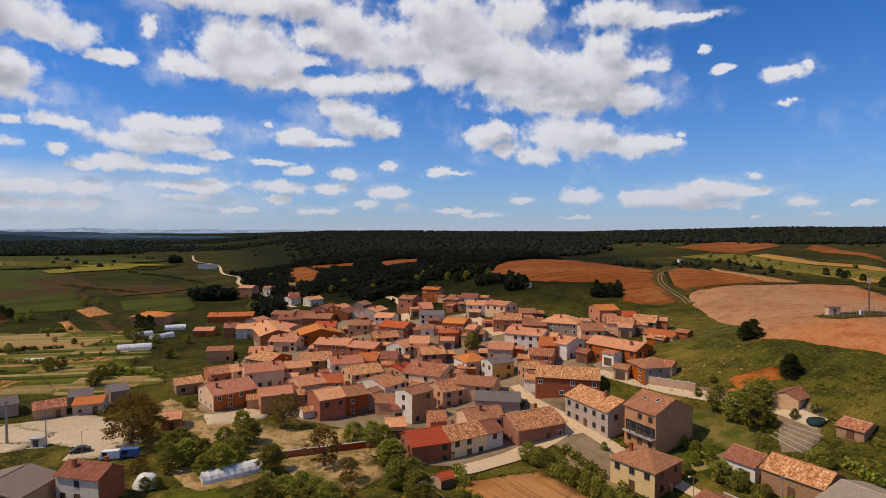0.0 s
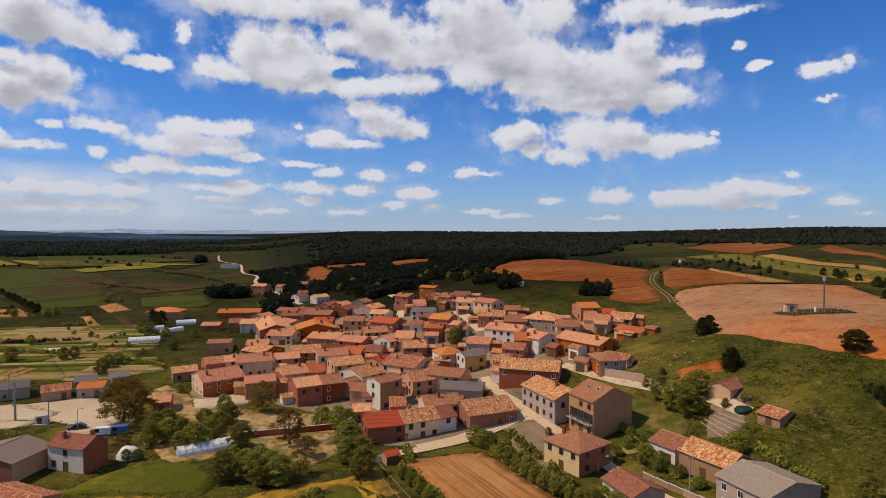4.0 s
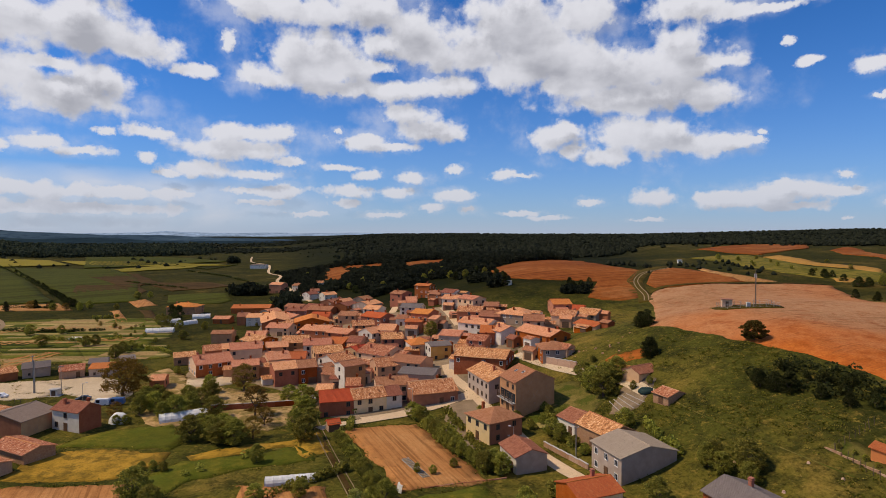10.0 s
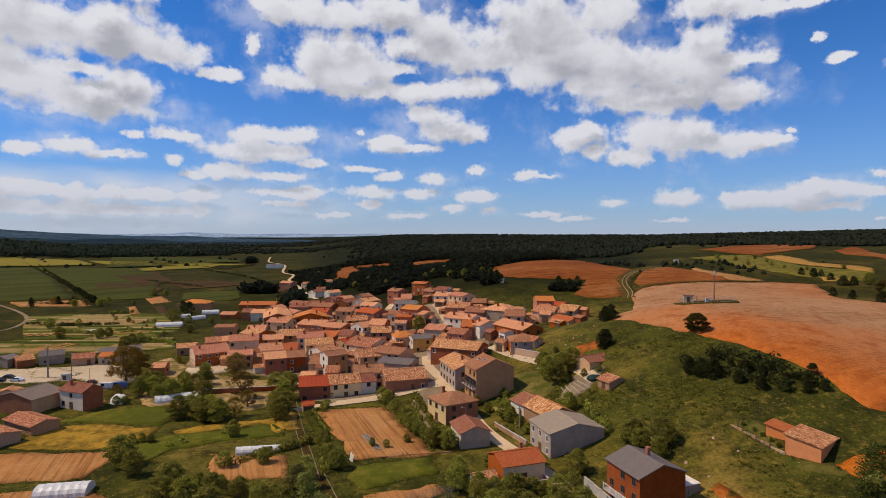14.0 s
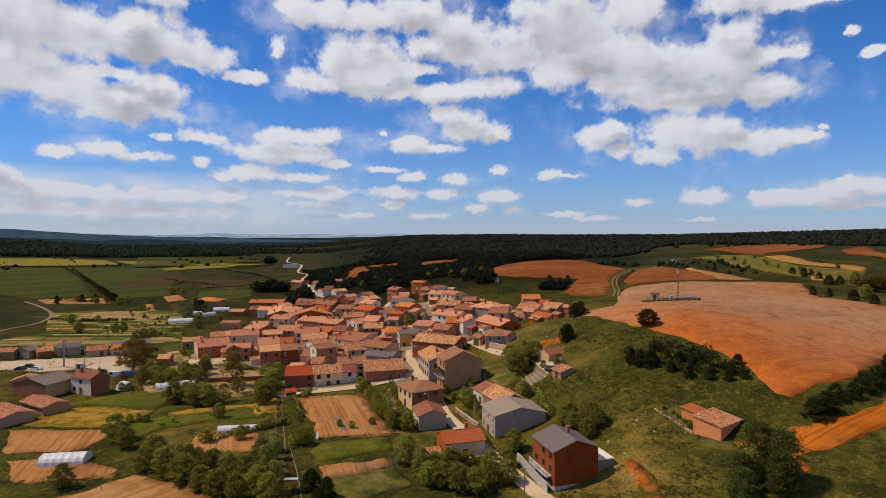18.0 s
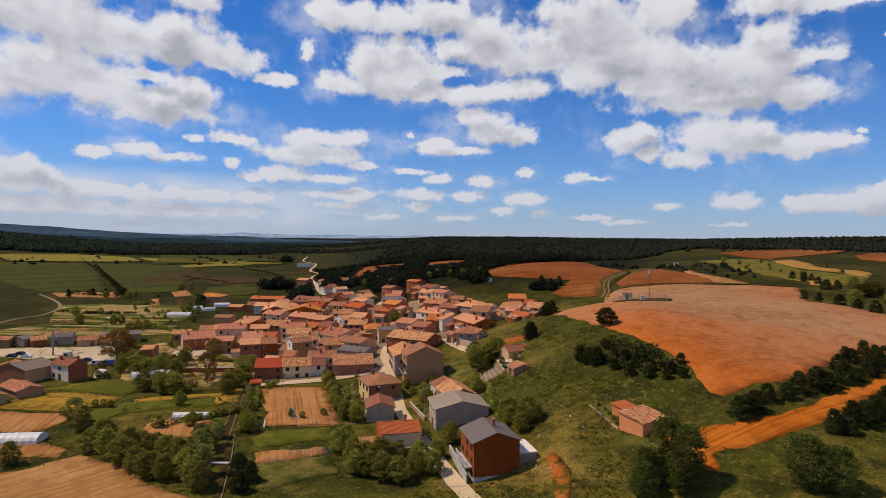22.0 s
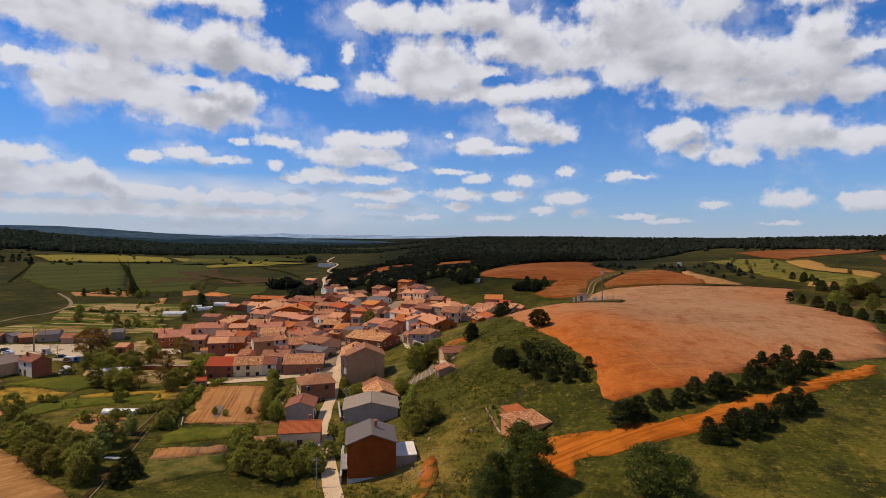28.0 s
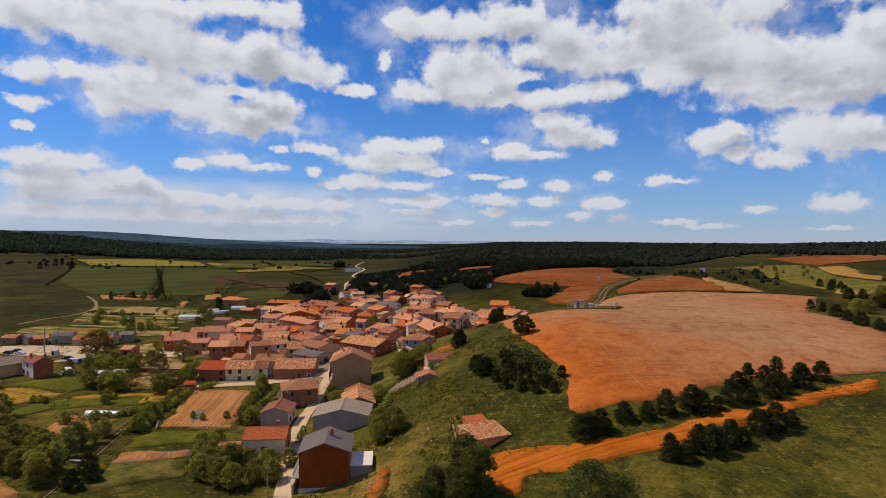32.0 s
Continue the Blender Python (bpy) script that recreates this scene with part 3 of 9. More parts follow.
M = {
    "w": plaster("white_wall", [(0.3, (0.62, 0.54, 0.43)), (0.7, (0.76, 0.69, 0.58))]),
    "c": plaster("cream_wall", [(0.3, (0.583, 0.3384, 0.187)), (0.7, (0.71, 0.4587, 0.254))]),
    "b": plaster("beige_wall", [(0.3, (0.46, 0.235, 0.12)), (0.7, (0.58, 0.3243, 0.175))]),
    "y": plaster("ochre_wall", [(0.3, (0.56, 0.28, 0.03)), (0.7, (0.62, 0.34, 0.06))]),
    "g": plaster("grey_wall", [(0.3, (0.32, 0.235, 0.176)), (0.7, (0.42, 0.32, 0.24))]),
    "o": plaster("orange_brick", [(0.3, (0.44, 0.1222, 0.036)), (0.7, (0.55, 0.1739, 0.058))], (0.22, 0.0658, 0.02), brick=True),
    "r": plaster("red_brick", [(0.3, (0.32, 0.08648, 0.036)), (0.7, (0.41, 0.1269, 0.056))], (0.17, 0.047, 0.018), brick=True),
    "d": plaster("adobe_wall", [(0.3, (0.26, 0.0987, 0.0504)), (0.7, (0.35, 0.1457, 0.0744))], (0.2, 0.094, 0.05)),
    "s": plaster("stone_wall", [(0.3, (0.34, 0.188, 0.11)), (0.7, (0.48, 0.2914, 0.171))], scale=2.5),
    "T": tiles("old_tiles", [(0.1, (0.144, 0.0484, 0.0209)), (0.36, (0.4032, 0.1408, 0.0551)), (0.66, (0.5664, 0.2464, 0.1045)), (0.95, (0.75, 0.49, 0.29))], 1.0),
    "O": tiles("orange_tiles", [(0.2, (0.4608, 0.1276, 0.0323)), (0.6, (0.5952, 0.1892, 0.0475)), (0.9, (0.6528, 0.2904, 0.1045))], 0.45),
    "R": tiles("red_tiles", [(0.2, (0.4224, 0.0748, 0.0209)), (0.6, (0.528, 0.11, 0.0323)), (0.9, (0.5568, 0.1672, 0.057))], 0.35),
    "P": tiles("pale_tiles", [(0.2, (0.4608, 0.1584, 0.0684)), (0.5, (0.6336, 0.264, 0.1235)), (0.9, (0.7488, 0.396, 0.228))], 0.6),
    "B": tiles("brown_tiles", [(0.2, (0.216, 0.07512, 0.03591)), (0.5, (0.337, 0.1316, 0.06498)), (0.9, (0.4579, 0.213, 0.1197))], 0.6),
    "G": tiles("grey_sheet", [(0.2, (0.15, 0.122, 0.108)), (0.6, (0.205, 0.168, 0.148)), (0.9, (0.26, 0.215, 0.19))], 0.3, 0.18, 1.2),
    "H": tiles("taupe_sheet", [(0.2, (0.26, 0.190, 0.135)), (0.6, (0.33, 0.250, 0.185)), (0.9, (0.40, 0.315, 0.24))], 0.3, 0.18, 1.2),
    # cream with the brightness of a sunlit wall put into its colour
    "v": plaster("lit_cream_wall", [(0.3, (0.72, 0.49, 0.22)), (0.7, (0.80, 0.59, 0.31))]),
    "n": plaster("orange_block", [(0.3, (0.56, 0.15, 0.010)), (0.7, (0.66, 0.20, 0.018))], (0.34, 0.10, 0.012)),
    "glass": plain("window_glass", (0.025, 0.03, 0.035), 0.12, 0.0, 0.3),
    "frame_w": plain("white_frame", (0.66, 0.63, 0.58), 0.6),
    "frame_d": plain("brown_frame", (0.13, 0.075, 0.045), 0.6),
    "door": plain("door_wood", (0.14, 0.07, 0.035), 0.6, 0, 0.3),
    "metal": plain("galvanised", (0.45, 0.45, 0.45), 0.45, 0.8),
    "pole": plain("weathered_pole", (0.30, 0.27, 0.23), 0.85),
    "mast_steel": plain("mast_steel", (0.15, 0.115, 0.09), 0.75),
    "concrete": plain("concrete", (0.42, 0.39, 0.35), 0.9, 0, 0.25, 0.8),
    "plastic": plain("greenhouse_film", (0.66, 0.64, 0.59), 0.35, 0, 0.18, 1.2),
    "tarp": plain("green_tarpaulin", (0.010, 0.028, 0.024), 0.7, 0, 0.3),
    "bark": plain("bark", (0.12, 0.085, 0.06), 0.95, 0, 0.35),
    "leaf_a": leaf("leaf_green", (0.1064, 0.1107, 0.0198), (0.4113, 0.367, 0.0638)),
    "leaf_b": leaf("leaf_olive", (0.12, 0.0778, 0.0156), (0.294, 0.19, 0.0381)),
    "leaf_c": leaf("leaf_brown", (0.101, 0.0536, 0.0107), (0.248, 0.138, 0.0276)),
    "leaf_d": leaf("leaf_dark", (0.0234, 0.02808, 0.008925), (0.08775, 0.0918, 0.0255)),
    "leaf_e": leaf("leaf_silver", (0.1193, 0.1235, 0.0312), (0.3791, 0.3519, 0.084)),
    "leaf_p": leaf("leaf_poplar", (0.042, 0.05, 0.012), (0.16, 0.165, 0.032)),
    # cloud shade over the far woods is put into these dark leaf colours
    "leaf_w": leaf("leaf_far_shaded", (0.018, 0.022, 0.013), (0.040, 0.045, 0.025)),
    # leaf colour shifted to blue to stand for haze over the valley
    "leaf_v": leaf("leaf_valley_haze", (0.02807, 0.0399, 0.02464), (0.07949, 0.09975, 0.0616)),
    "leaf_h": leaf("leaf_oak", (0.0534, 0.0415, 0.0083), (0.166, 0.12, 0.0239)),
    "leaf_f": leaf("herb_green", (0.0648, 0.0741, 0.01), (0.1836, 0.1757, 0.024)),
    "leaf_g": leaf("herb_dry", (0.101, 0.0865, 0.0173), (0.276, 0.19, 0.0381)),
    "grass": earth("grass", [(0.2, (0.03182, 0.02534, 0.004345)), (0.45, (0.05794, 0.04289, 0.007359)), (0.7, (0.1009, 0.06822, 0.01166)), (0.9, (0.2256, 0.1261, 0.02167))], 0.012, 0.35),
    "meadow": earth("meadow", [(0.2, (0.052, 0.0572, 0.0072)), (0.5, (0.1014, 0.1014, 0.0108)), (0.9, (0.286, 0.208, 0.0264))], 0.03, 0.5, patch=(0.0806, 0.0936, 0.0096)),
    "hay": earth("dry_meadow", [(0.25, (0.20, 0.125, 0.016)), (0.5, (0.40, 0.225, 0.028)), (0.85, (0.55, 0.33, 0.06))], 0.05, 0.5, patch=(0.15, 0.095, 0.015)),
    "meadow_y": earth("yellow_meadow", [(0.2, (0.09, 0.078, 0.012)), (0.5, (0.17, 0.135, 0.02)), (0.9, (0.34, 0.23, 0.05))], 0.03, 0.2, patch=(0.075, 0.078, 0.012)),
    "field_o": hill_soil(),
    "field_r": earth("red_soil", [(0.25, (0.16, 0.042, 0.010)), (0.5, (0.26, 0.078, 0.016)), (0.75, (0.37, 0.160, 0.052))], 0.02, 0.22, 3.0, 70),
    "track": earth("orange_track", [(0.2, (0.42, 0.105, 0.010)), (0.6, (0.54, 0.155, 0.018)), (0.9, (0.58, 0.22, 0.045))], 0.05, 0.8, 0.7, 53),
    "scraped": earth("scraped_bank", [(0.2, (0.24, 0.055, 0.009)), (0.5, (0.38, 0.105, 0.018)), (0.9, (0.48, 0.22, 0.07))], 0.1, 0.9, patch=(0.050, 0.058, 0.008)),
    "till": earth("tilled_plot", [(0.2, (0.291, 0.1144, 0.0323)), (0.5, (0.4462, 0.198, 0.0646)), (0.9, (0.582, 0.3168, 0.1235))], 0.05, 0.9, 0.9, -30),
    "stubble": earth("stubble", [(0.2, (0.3038, 0.138, 0.0399)), (0.5, (0.4508, 0.2254, 0.076)), (0.9, (0.588, 0.3496, 0.152))], 0.04, 0.8, 1.1, 29, patch=(0.3234, 0.1518, 0.0475)),
    "crop_g": earth("green_crop", [(0.2, (0.0456, 0.0528, 0.0066)), (0.6, (0.0672, 0.072, 0.0088)), (0.9, (0.108, 0.0984, 0.0132))], 0.006, 0.1, 9, 30),
    "crop_y": earth("yellow_crop", [(0.2, (0.1472, 0.1275, 0.0168)), (0.6, (0.2392, 0.1887, 0.0252)), (0.9, (0.3312, 0.2346, 0.042))], 0.006, 0.12),
    "gold": earth("golden_crop", [(0.2, (0.26, 0.142, 0.033)), (0.55, (0.42, 0.223, 0.0517)), (0.9, (0.5, 0.285, 0.066))], 0.01, 0.15),
    "crop_b": earth("brown_crop", [(0.2, (0.055, 0.0323, 0.01)), (0.6, (0.085, 0.0494, 0.015)), (0.9, (0.13, 0.076, 0.026))], 0.008, 0.12, 5, 35),
    "dirt": earth("pale_dirt", [(0.2, (0.46, 0.34, 0.20)), (0.6, (0.58, 0.45, 0.29)), (0.9, (0.64, 0.52, 0.36))], 0.05, 0.6),
    "road": earth("street", [(0.2, (0.50, 0.35, 0.20)), (0.6, (0.64, 0.47, 0.29)), (0.9, (0.70, 0.55, 0.37))], 0.08, 1.0),
    "street_dirt": earth("street_dirt", [(0.2, (0.14, 0.10, 0.055)), (0.5, (0.26, 0.185, 0.11)), (0.9, (0.40, 0.30, 0.19))], 0.06, 0.5),
    "yard": earth("dry_yard", [(0.2, (0.26, 0.150, 0.056)), (0.5, (0.42, 0.265, 0.110)), (0.9, (0.58, 0.42, 0.22))], 0.05, 0.5, patch=(0.15, 0.115, 0.028)),
    "weedy": earth("weedy_soil", [(0.2, (0.060, 0.058, 0.012)), (0.5, (0.14, 0.115, 0.026)), (0.9, (0.32, 0.21, 0.075))], 0.05, 0.5, patch=(0.060, 0.074, 0.010)),
    "garden": beds("garden"),
}


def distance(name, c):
    """Far hills with the haze put into their own blue glow: woods and clearings in long thin bands."""
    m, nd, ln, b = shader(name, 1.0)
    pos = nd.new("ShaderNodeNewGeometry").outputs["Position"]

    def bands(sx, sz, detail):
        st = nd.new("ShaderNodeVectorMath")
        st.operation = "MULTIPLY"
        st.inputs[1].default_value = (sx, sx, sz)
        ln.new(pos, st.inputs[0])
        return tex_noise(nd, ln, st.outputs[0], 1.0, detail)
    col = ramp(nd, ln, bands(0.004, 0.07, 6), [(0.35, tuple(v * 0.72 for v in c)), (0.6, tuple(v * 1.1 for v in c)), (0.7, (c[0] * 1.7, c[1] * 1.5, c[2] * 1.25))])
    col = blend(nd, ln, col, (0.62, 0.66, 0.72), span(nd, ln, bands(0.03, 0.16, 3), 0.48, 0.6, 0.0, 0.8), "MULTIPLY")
    # the emission stands in for haze; the hills are no light source
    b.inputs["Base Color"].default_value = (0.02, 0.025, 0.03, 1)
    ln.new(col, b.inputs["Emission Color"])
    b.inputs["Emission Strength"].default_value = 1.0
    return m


# blue haze in each colour, palest on the farthest ridge
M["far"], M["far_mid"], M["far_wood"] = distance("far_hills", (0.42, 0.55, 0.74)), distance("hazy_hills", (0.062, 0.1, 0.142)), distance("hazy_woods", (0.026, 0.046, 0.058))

# ---- the lie of the land ----
HILLS = [(126, 76, 32, 2.7), (90, 150, 32, 4.5), (112, 112, 28, 5.4), (118, 166, 34, 3.5), (84, 98, 22, -0.8), (60, 150, 26, -0.6),
         (30, 205, 38, 2.3), (108, 255, 45, -4.0), (46, 292, 40, 2.5), (22, 345, 60, 7.1), (198, 240, 60, -5.0), (160, 180, 45, 5.1),
         (122, 55, 28, -2.2), (60, 112, 28, -8.3), (10, 180, 45, -6.7), (-40, 240, 70, 0.7), (150, 20, 60, 2.9), (180, 100, 50, -8.1),
         (130, 330, 60, 1.8), (210, 420, 110, -0.3), (330, 540, 150, 12.7), (78, 56, 24, -5.7), (-10, 330, 60, -5.7), (85, 212, 32, -5.2)]


def smooth(a, b, t):
    t = min(1.0, max(0.0, (t - a) / (b - a)))
    return t * t * (3 - 2 * t)


def ground(x, y):
    """Height of the land: a flat valley to the west, a shoulder of hills to the east, wooded rises all round."""
    s = smooth(-60, 160, x * 0.85 + (y - 150) * 0.32)
    z = -10.5 + 24 * s * smooth(-60, 120, y)
    for cx, cy, sg, w in HILLS:
        d = ((x - cx) ** 2 + (y - cy) ** 2) / (2 * sg * sg)
        if d < 12:
            z += w * math.exp(-d)
    dist, way = math.hypot(x - 60, y), math.degrees(math.atan2(x - 60, y))
    if dist > 380:
        wood = smooth(-25, -12, way)
        wave = noise.noise(Vector((x / 700, y / 700, 1.7))) * 5 + noise.noise(Vector((x / 260, y / 260, 5.1))) * 3
        hill = 12 + 27 * smooth(450, 2600, dist) + 17 * smooth(14, 32, way) * smooth(900, 2600, dist) + wave * smooth(450, 1100, dist) + 14 * smooth(400, 640, dist) * smooth(7, 15, way) * (1 - smooth(1200, 2400, dist))
        plain = -8.5 + 34 * smooth(1500, 4600, dist) + 62 * smooth(-40, -60, way) * smooth(700, 2600, dist) + wave * smooth(1200, 2600, dist) * 0.8
        far = plain + (hill - plain) * wood
        if abs(way) > 80:
            far = -4 + 36 * smooth(600, 3500, dist)
        z += (far - z) * smooth(380, 720, dist)
    return z

# ---- land ----
def land_material():
    """Grass and dry herbs near by; dark scrub, wood floor and painted cloud shade beyond."""
    m, nd, ln, b = shader("land", 1.0)
    b.inputs["Specular IOR Level"].default_value = 0.03
    pos = nd.new("ShaderNodeNewGeometry").outputs["Position"]
    n1, n2 = tex_noise(nd, ln, pos, 0.024, 7, 0.62), tex_noise(nd, ln, pos, 0.25, 6, 0.7)
    n3 = tex_noise(nd, ln, pos, 1.6, 4, 0.7)
    near = ramp(nd, ln, n1, [(0.30, (0.03338, 0.03648, 0.0072)), (0.45, (0.06934, 0.0684, 0.0108)), (0.56, (0.1231, 0.1007, 0.0168)), (0.68, (0.2568, 0.1653, 0.036))])
    near = blend(nd, ln, near, (0.2696, 0.1767, 0.036), span(nd, ln, n2, 0.57, 0.74, 0.0, 0.8))
    near = blend(nd, ln, near, (0.02696, 0.02964, 0.0072), span(nd, ln, tex_noise(nd, ln, pos, 0.13, 7, 0.78), 0.46, 0.60, 0.0, 0.85))
    near = blend(nd, ln, near, (0.5, 0.5, 0.5), span(nd, ln, n3, 0.46, 0.62, 0.0, 0.8), "MULTIPLY")
    near = blend(nd, ln, near, (0.2568, 0.1767, 0.0336), span(nd, ln, tex_noise(nd, ln, pos, 0.7, 6, 0.8), 0.55, 0.68, 0.0, 0.75))
    near = blend(nd, ln, near, (0.4622, 0.342, 0.192), span(nd, ln, tex_noise(nd, ln, pos, 2.4, 3, 0.7), 0.68, 0.76, 0.0, 0.7))
    # near-black wood floor, which also paints the cloud shade on the far land
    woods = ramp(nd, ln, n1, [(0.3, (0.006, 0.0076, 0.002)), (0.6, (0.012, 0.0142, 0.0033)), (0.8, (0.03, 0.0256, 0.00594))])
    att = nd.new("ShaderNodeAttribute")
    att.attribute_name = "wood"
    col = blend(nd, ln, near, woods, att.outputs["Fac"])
    ln.new(col, b.inputs["Base Color"])
    bump(nd, ln, b, n2, 0.7, 0.5)
    return m


def steps(lo, hi, fine, a, b, grow):
    """Grid lines: even steps of fine from a to b, growing beyond."""
    v = list(np.arange(a, b + fine / 2, fine))
    d, x = fine, b
    while x < hi:
        d *= grow
        x += d
        v.append(x)
    d, x, left = fine, a, []
    while x > lo:
        d *= grow
        x -= d
        left.append(x)
    return left[::-1] + v


def woods(x, y):
    """How far the land at a place is covered by woods, 0 to 1."""
    dist, way = math.hypot(x - 60, y), math.degrees(math.atan2(x - 60, y))
    w = smooth(-21, -15, way) * smooth(390, 500, dist) * (1 - 0.9 * smooth(8, 13, way) * (1 - smooth(690, 800, dist)))
    w = max(w, smooth(1400, 1600, dist) * smooth(-0.2, 0.1, noise.noise(Vector((x / 420, y / 420, 9))) + 0.3))
    return max(w, smooth(-30, -38, way) * smooth(1380, 1480, dist))


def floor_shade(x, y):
    """How far the land's cover turns dark, 0 to 1: scrub and wood floor, with cloud shade painted in."""
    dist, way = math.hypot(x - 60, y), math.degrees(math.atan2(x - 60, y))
    # dark scrub and cloud shadow in one, growing with distance
    scrub_and_shade = smooth(225, 310, dist) * (0.60 + 0.34 * smooth(-25, -20, way))
    return max(woods(x, y), scrub_and_shade * (1 - 0.35 * smooth(9, 14, way)))


FIELD_SHAPES = []


def in_field(x, y):
    """True inside one of the laid-out fields."""
    for pts, box in FIELD_SHAPES:
        if not (box[0] < x < box[1] and box[2] < y < box[3]):
            continue
        odd, (px, py) = False, pts[-1]
        for qx, qy in pts:
            if (qy > y) != (py > y) and x < (px - qx) * (y - qy) / (py - qy) + qx:
                odd = not odd
            px, py = qx, qy
        if odd:
            return True
    return False


def ragged(pts):
    """The outline of a field with its edges broken up, as plough and grass leave them."""
    out, n = [], len(pts)
    for k in range(n):
        a, b = Vector(pts[k]), Vector(pts[(k + 1) % n])
        size = (b - a).length
        m = max(1, min(60, int(size / (1.2 * max(1.0, math.hypot(a.x - 60, a.y) / 150)))))
        for j in range(m):
            p = a.lerp(b, j / m)
            far = max(1.0, math.hypot(p.x - 60, p.y) / 150)
            w = 1.6 * far * noise.noise(Vector((p.x / (6 * far), p.y / (6 * far), 2.2))) * min(1.0, size / 12)
            w += 0.5 * far * noise.noise(Vector((p.x / (1.6 * far), p.y / (1.6 * far), 7.1)))
            t = (b - a) / max(size, 0.01)
            out.append((p.x - t.y * w, p.y + t.x * w))
    return out


def make_land():
    xs, ys = steps(-4700, 4800, 3.0, -240, 330, 1.07), steps(-1500, 4850, 3.0, -80, 420, 1.06)
    verts = [(x, y, ground(x, y)) for y in ys for x in xs]
    nx = len(xs)
    faces = [(j * nx + i, j * nx + i + 1, (j + 1) * nx + i + 1, (j + 1) * nx + i) for j in range(len(ys) - 1) for i in range(nx - 1)]
    me = bpy.data.meshes.new("ground")
    me.from_pydata(verts, [], faces)
    # wood floor, scrub and painted cloud shade together
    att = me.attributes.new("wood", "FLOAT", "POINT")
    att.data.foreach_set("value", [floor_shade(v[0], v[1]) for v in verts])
    me.shade_smooth()
    me.materials.append(land_material())
    tagged(new("ground", me), "rolling grassland with dry herbs round a village", "ground", kind="structure")


make_land()


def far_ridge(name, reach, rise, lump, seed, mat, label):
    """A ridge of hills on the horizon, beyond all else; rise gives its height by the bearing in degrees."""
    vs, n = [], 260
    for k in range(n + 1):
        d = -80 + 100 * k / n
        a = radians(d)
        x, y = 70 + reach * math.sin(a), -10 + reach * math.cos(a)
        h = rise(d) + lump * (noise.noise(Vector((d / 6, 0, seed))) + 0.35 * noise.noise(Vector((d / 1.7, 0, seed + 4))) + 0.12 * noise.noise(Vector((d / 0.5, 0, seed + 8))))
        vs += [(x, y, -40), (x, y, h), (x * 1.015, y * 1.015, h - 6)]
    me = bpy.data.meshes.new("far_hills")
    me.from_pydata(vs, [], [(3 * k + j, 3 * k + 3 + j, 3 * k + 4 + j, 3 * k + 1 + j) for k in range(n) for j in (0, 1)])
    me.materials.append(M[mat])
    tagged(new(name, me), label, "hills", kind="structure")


far_ridge("backdrop", 4700, lambda d: 36 + 20 * smooth(-80, -50, d) * (1 - smooth(-25, 4, d)), 14, 4, "far", "hills along the far horizon, painted pale blue with haze")
far_ridge("backdrop_near", 2950, lambda d: -10 + 30 * smooth(-14, -25, d) + 20 * smooth(-24, -38, d) + 42 * smooth(-37, -54, d), 7, 11, "far_mid", "dark hills before the far horizon, painted blue with haze")
far_ridge("backdrop_wood", 2700, lambda d: -14 + 24 * smooth(-16, -27, d) + 13 * smooth(-26, -40, d) + 26 * smooth(-40, -56, d), 9, 23, "far_wood", "dark wooded foothills with haze painted on")


def drape(name, pts, mat, label, lift=0.12, cell=4.0, category="field", kind="structure"):
    """A patch of land cover laid over the ground: the outline in plan, cut into cells that follow the slope."""
    bm = bmesh.new()
    bm.faces.new([bm.verts.new((x, y, 0)) for x, y in ragged(pts)])
    x0, x1 = min(p[0] for p in pts), max(p[0] for p in pts)
    y0, y1 = min(p[1] for p in pts), max(p[1] for p in pts)
    FIELD_SHAPES.append((pts, (x0, x1, y0, y1)))
    cell = max(cell, (x1 - x0) / 45, (y1 - y0) / 45)
    for axis, lo, hi in ((0, x0, x1), (1, y0, y1)):
        v = lo + cell
        while v < hi:
            co, no = [0, 0, 0], [0, 0, 0]
            co[axis], no[axis] = v, 1
            bmesh.ops.bisect_plane(bm, geom=bm.verts[:] + bm.edges[:] + bm.faces[:], plane_co=co, plane_no=no)
            v += cell
    bmesh.ops.triangulate(bm, faces=bm.faces[:])
    for v in bm.verts:
        far = math.hypot(v.co.x - 60, v.co.y)
        v.co.z = ground(v.co.x, v.co.y) + lift + max(0, far - 350) * 0.0022
    bm.normal_update()
    for f in bm.faces:
        if f.normal.z < 0:
            f.normal_flip()
        f.smooth = True
    skirt = bmesh.ops.extrude_edge_only(bm, edges=[e for e in bm.edges if e.is_boundary])
    for v in skirt["geom"]:
        if isinstance(v, bmesh.types.BMVert):
            v.co.z -= lift + 0.35
    me = bpy.data.meshes.new(name)
    bm.to_mesh(me)
    bm.free()
    me.materials.append(M[mat])
    return tagged(new(name, me), label, category, kind=kind)


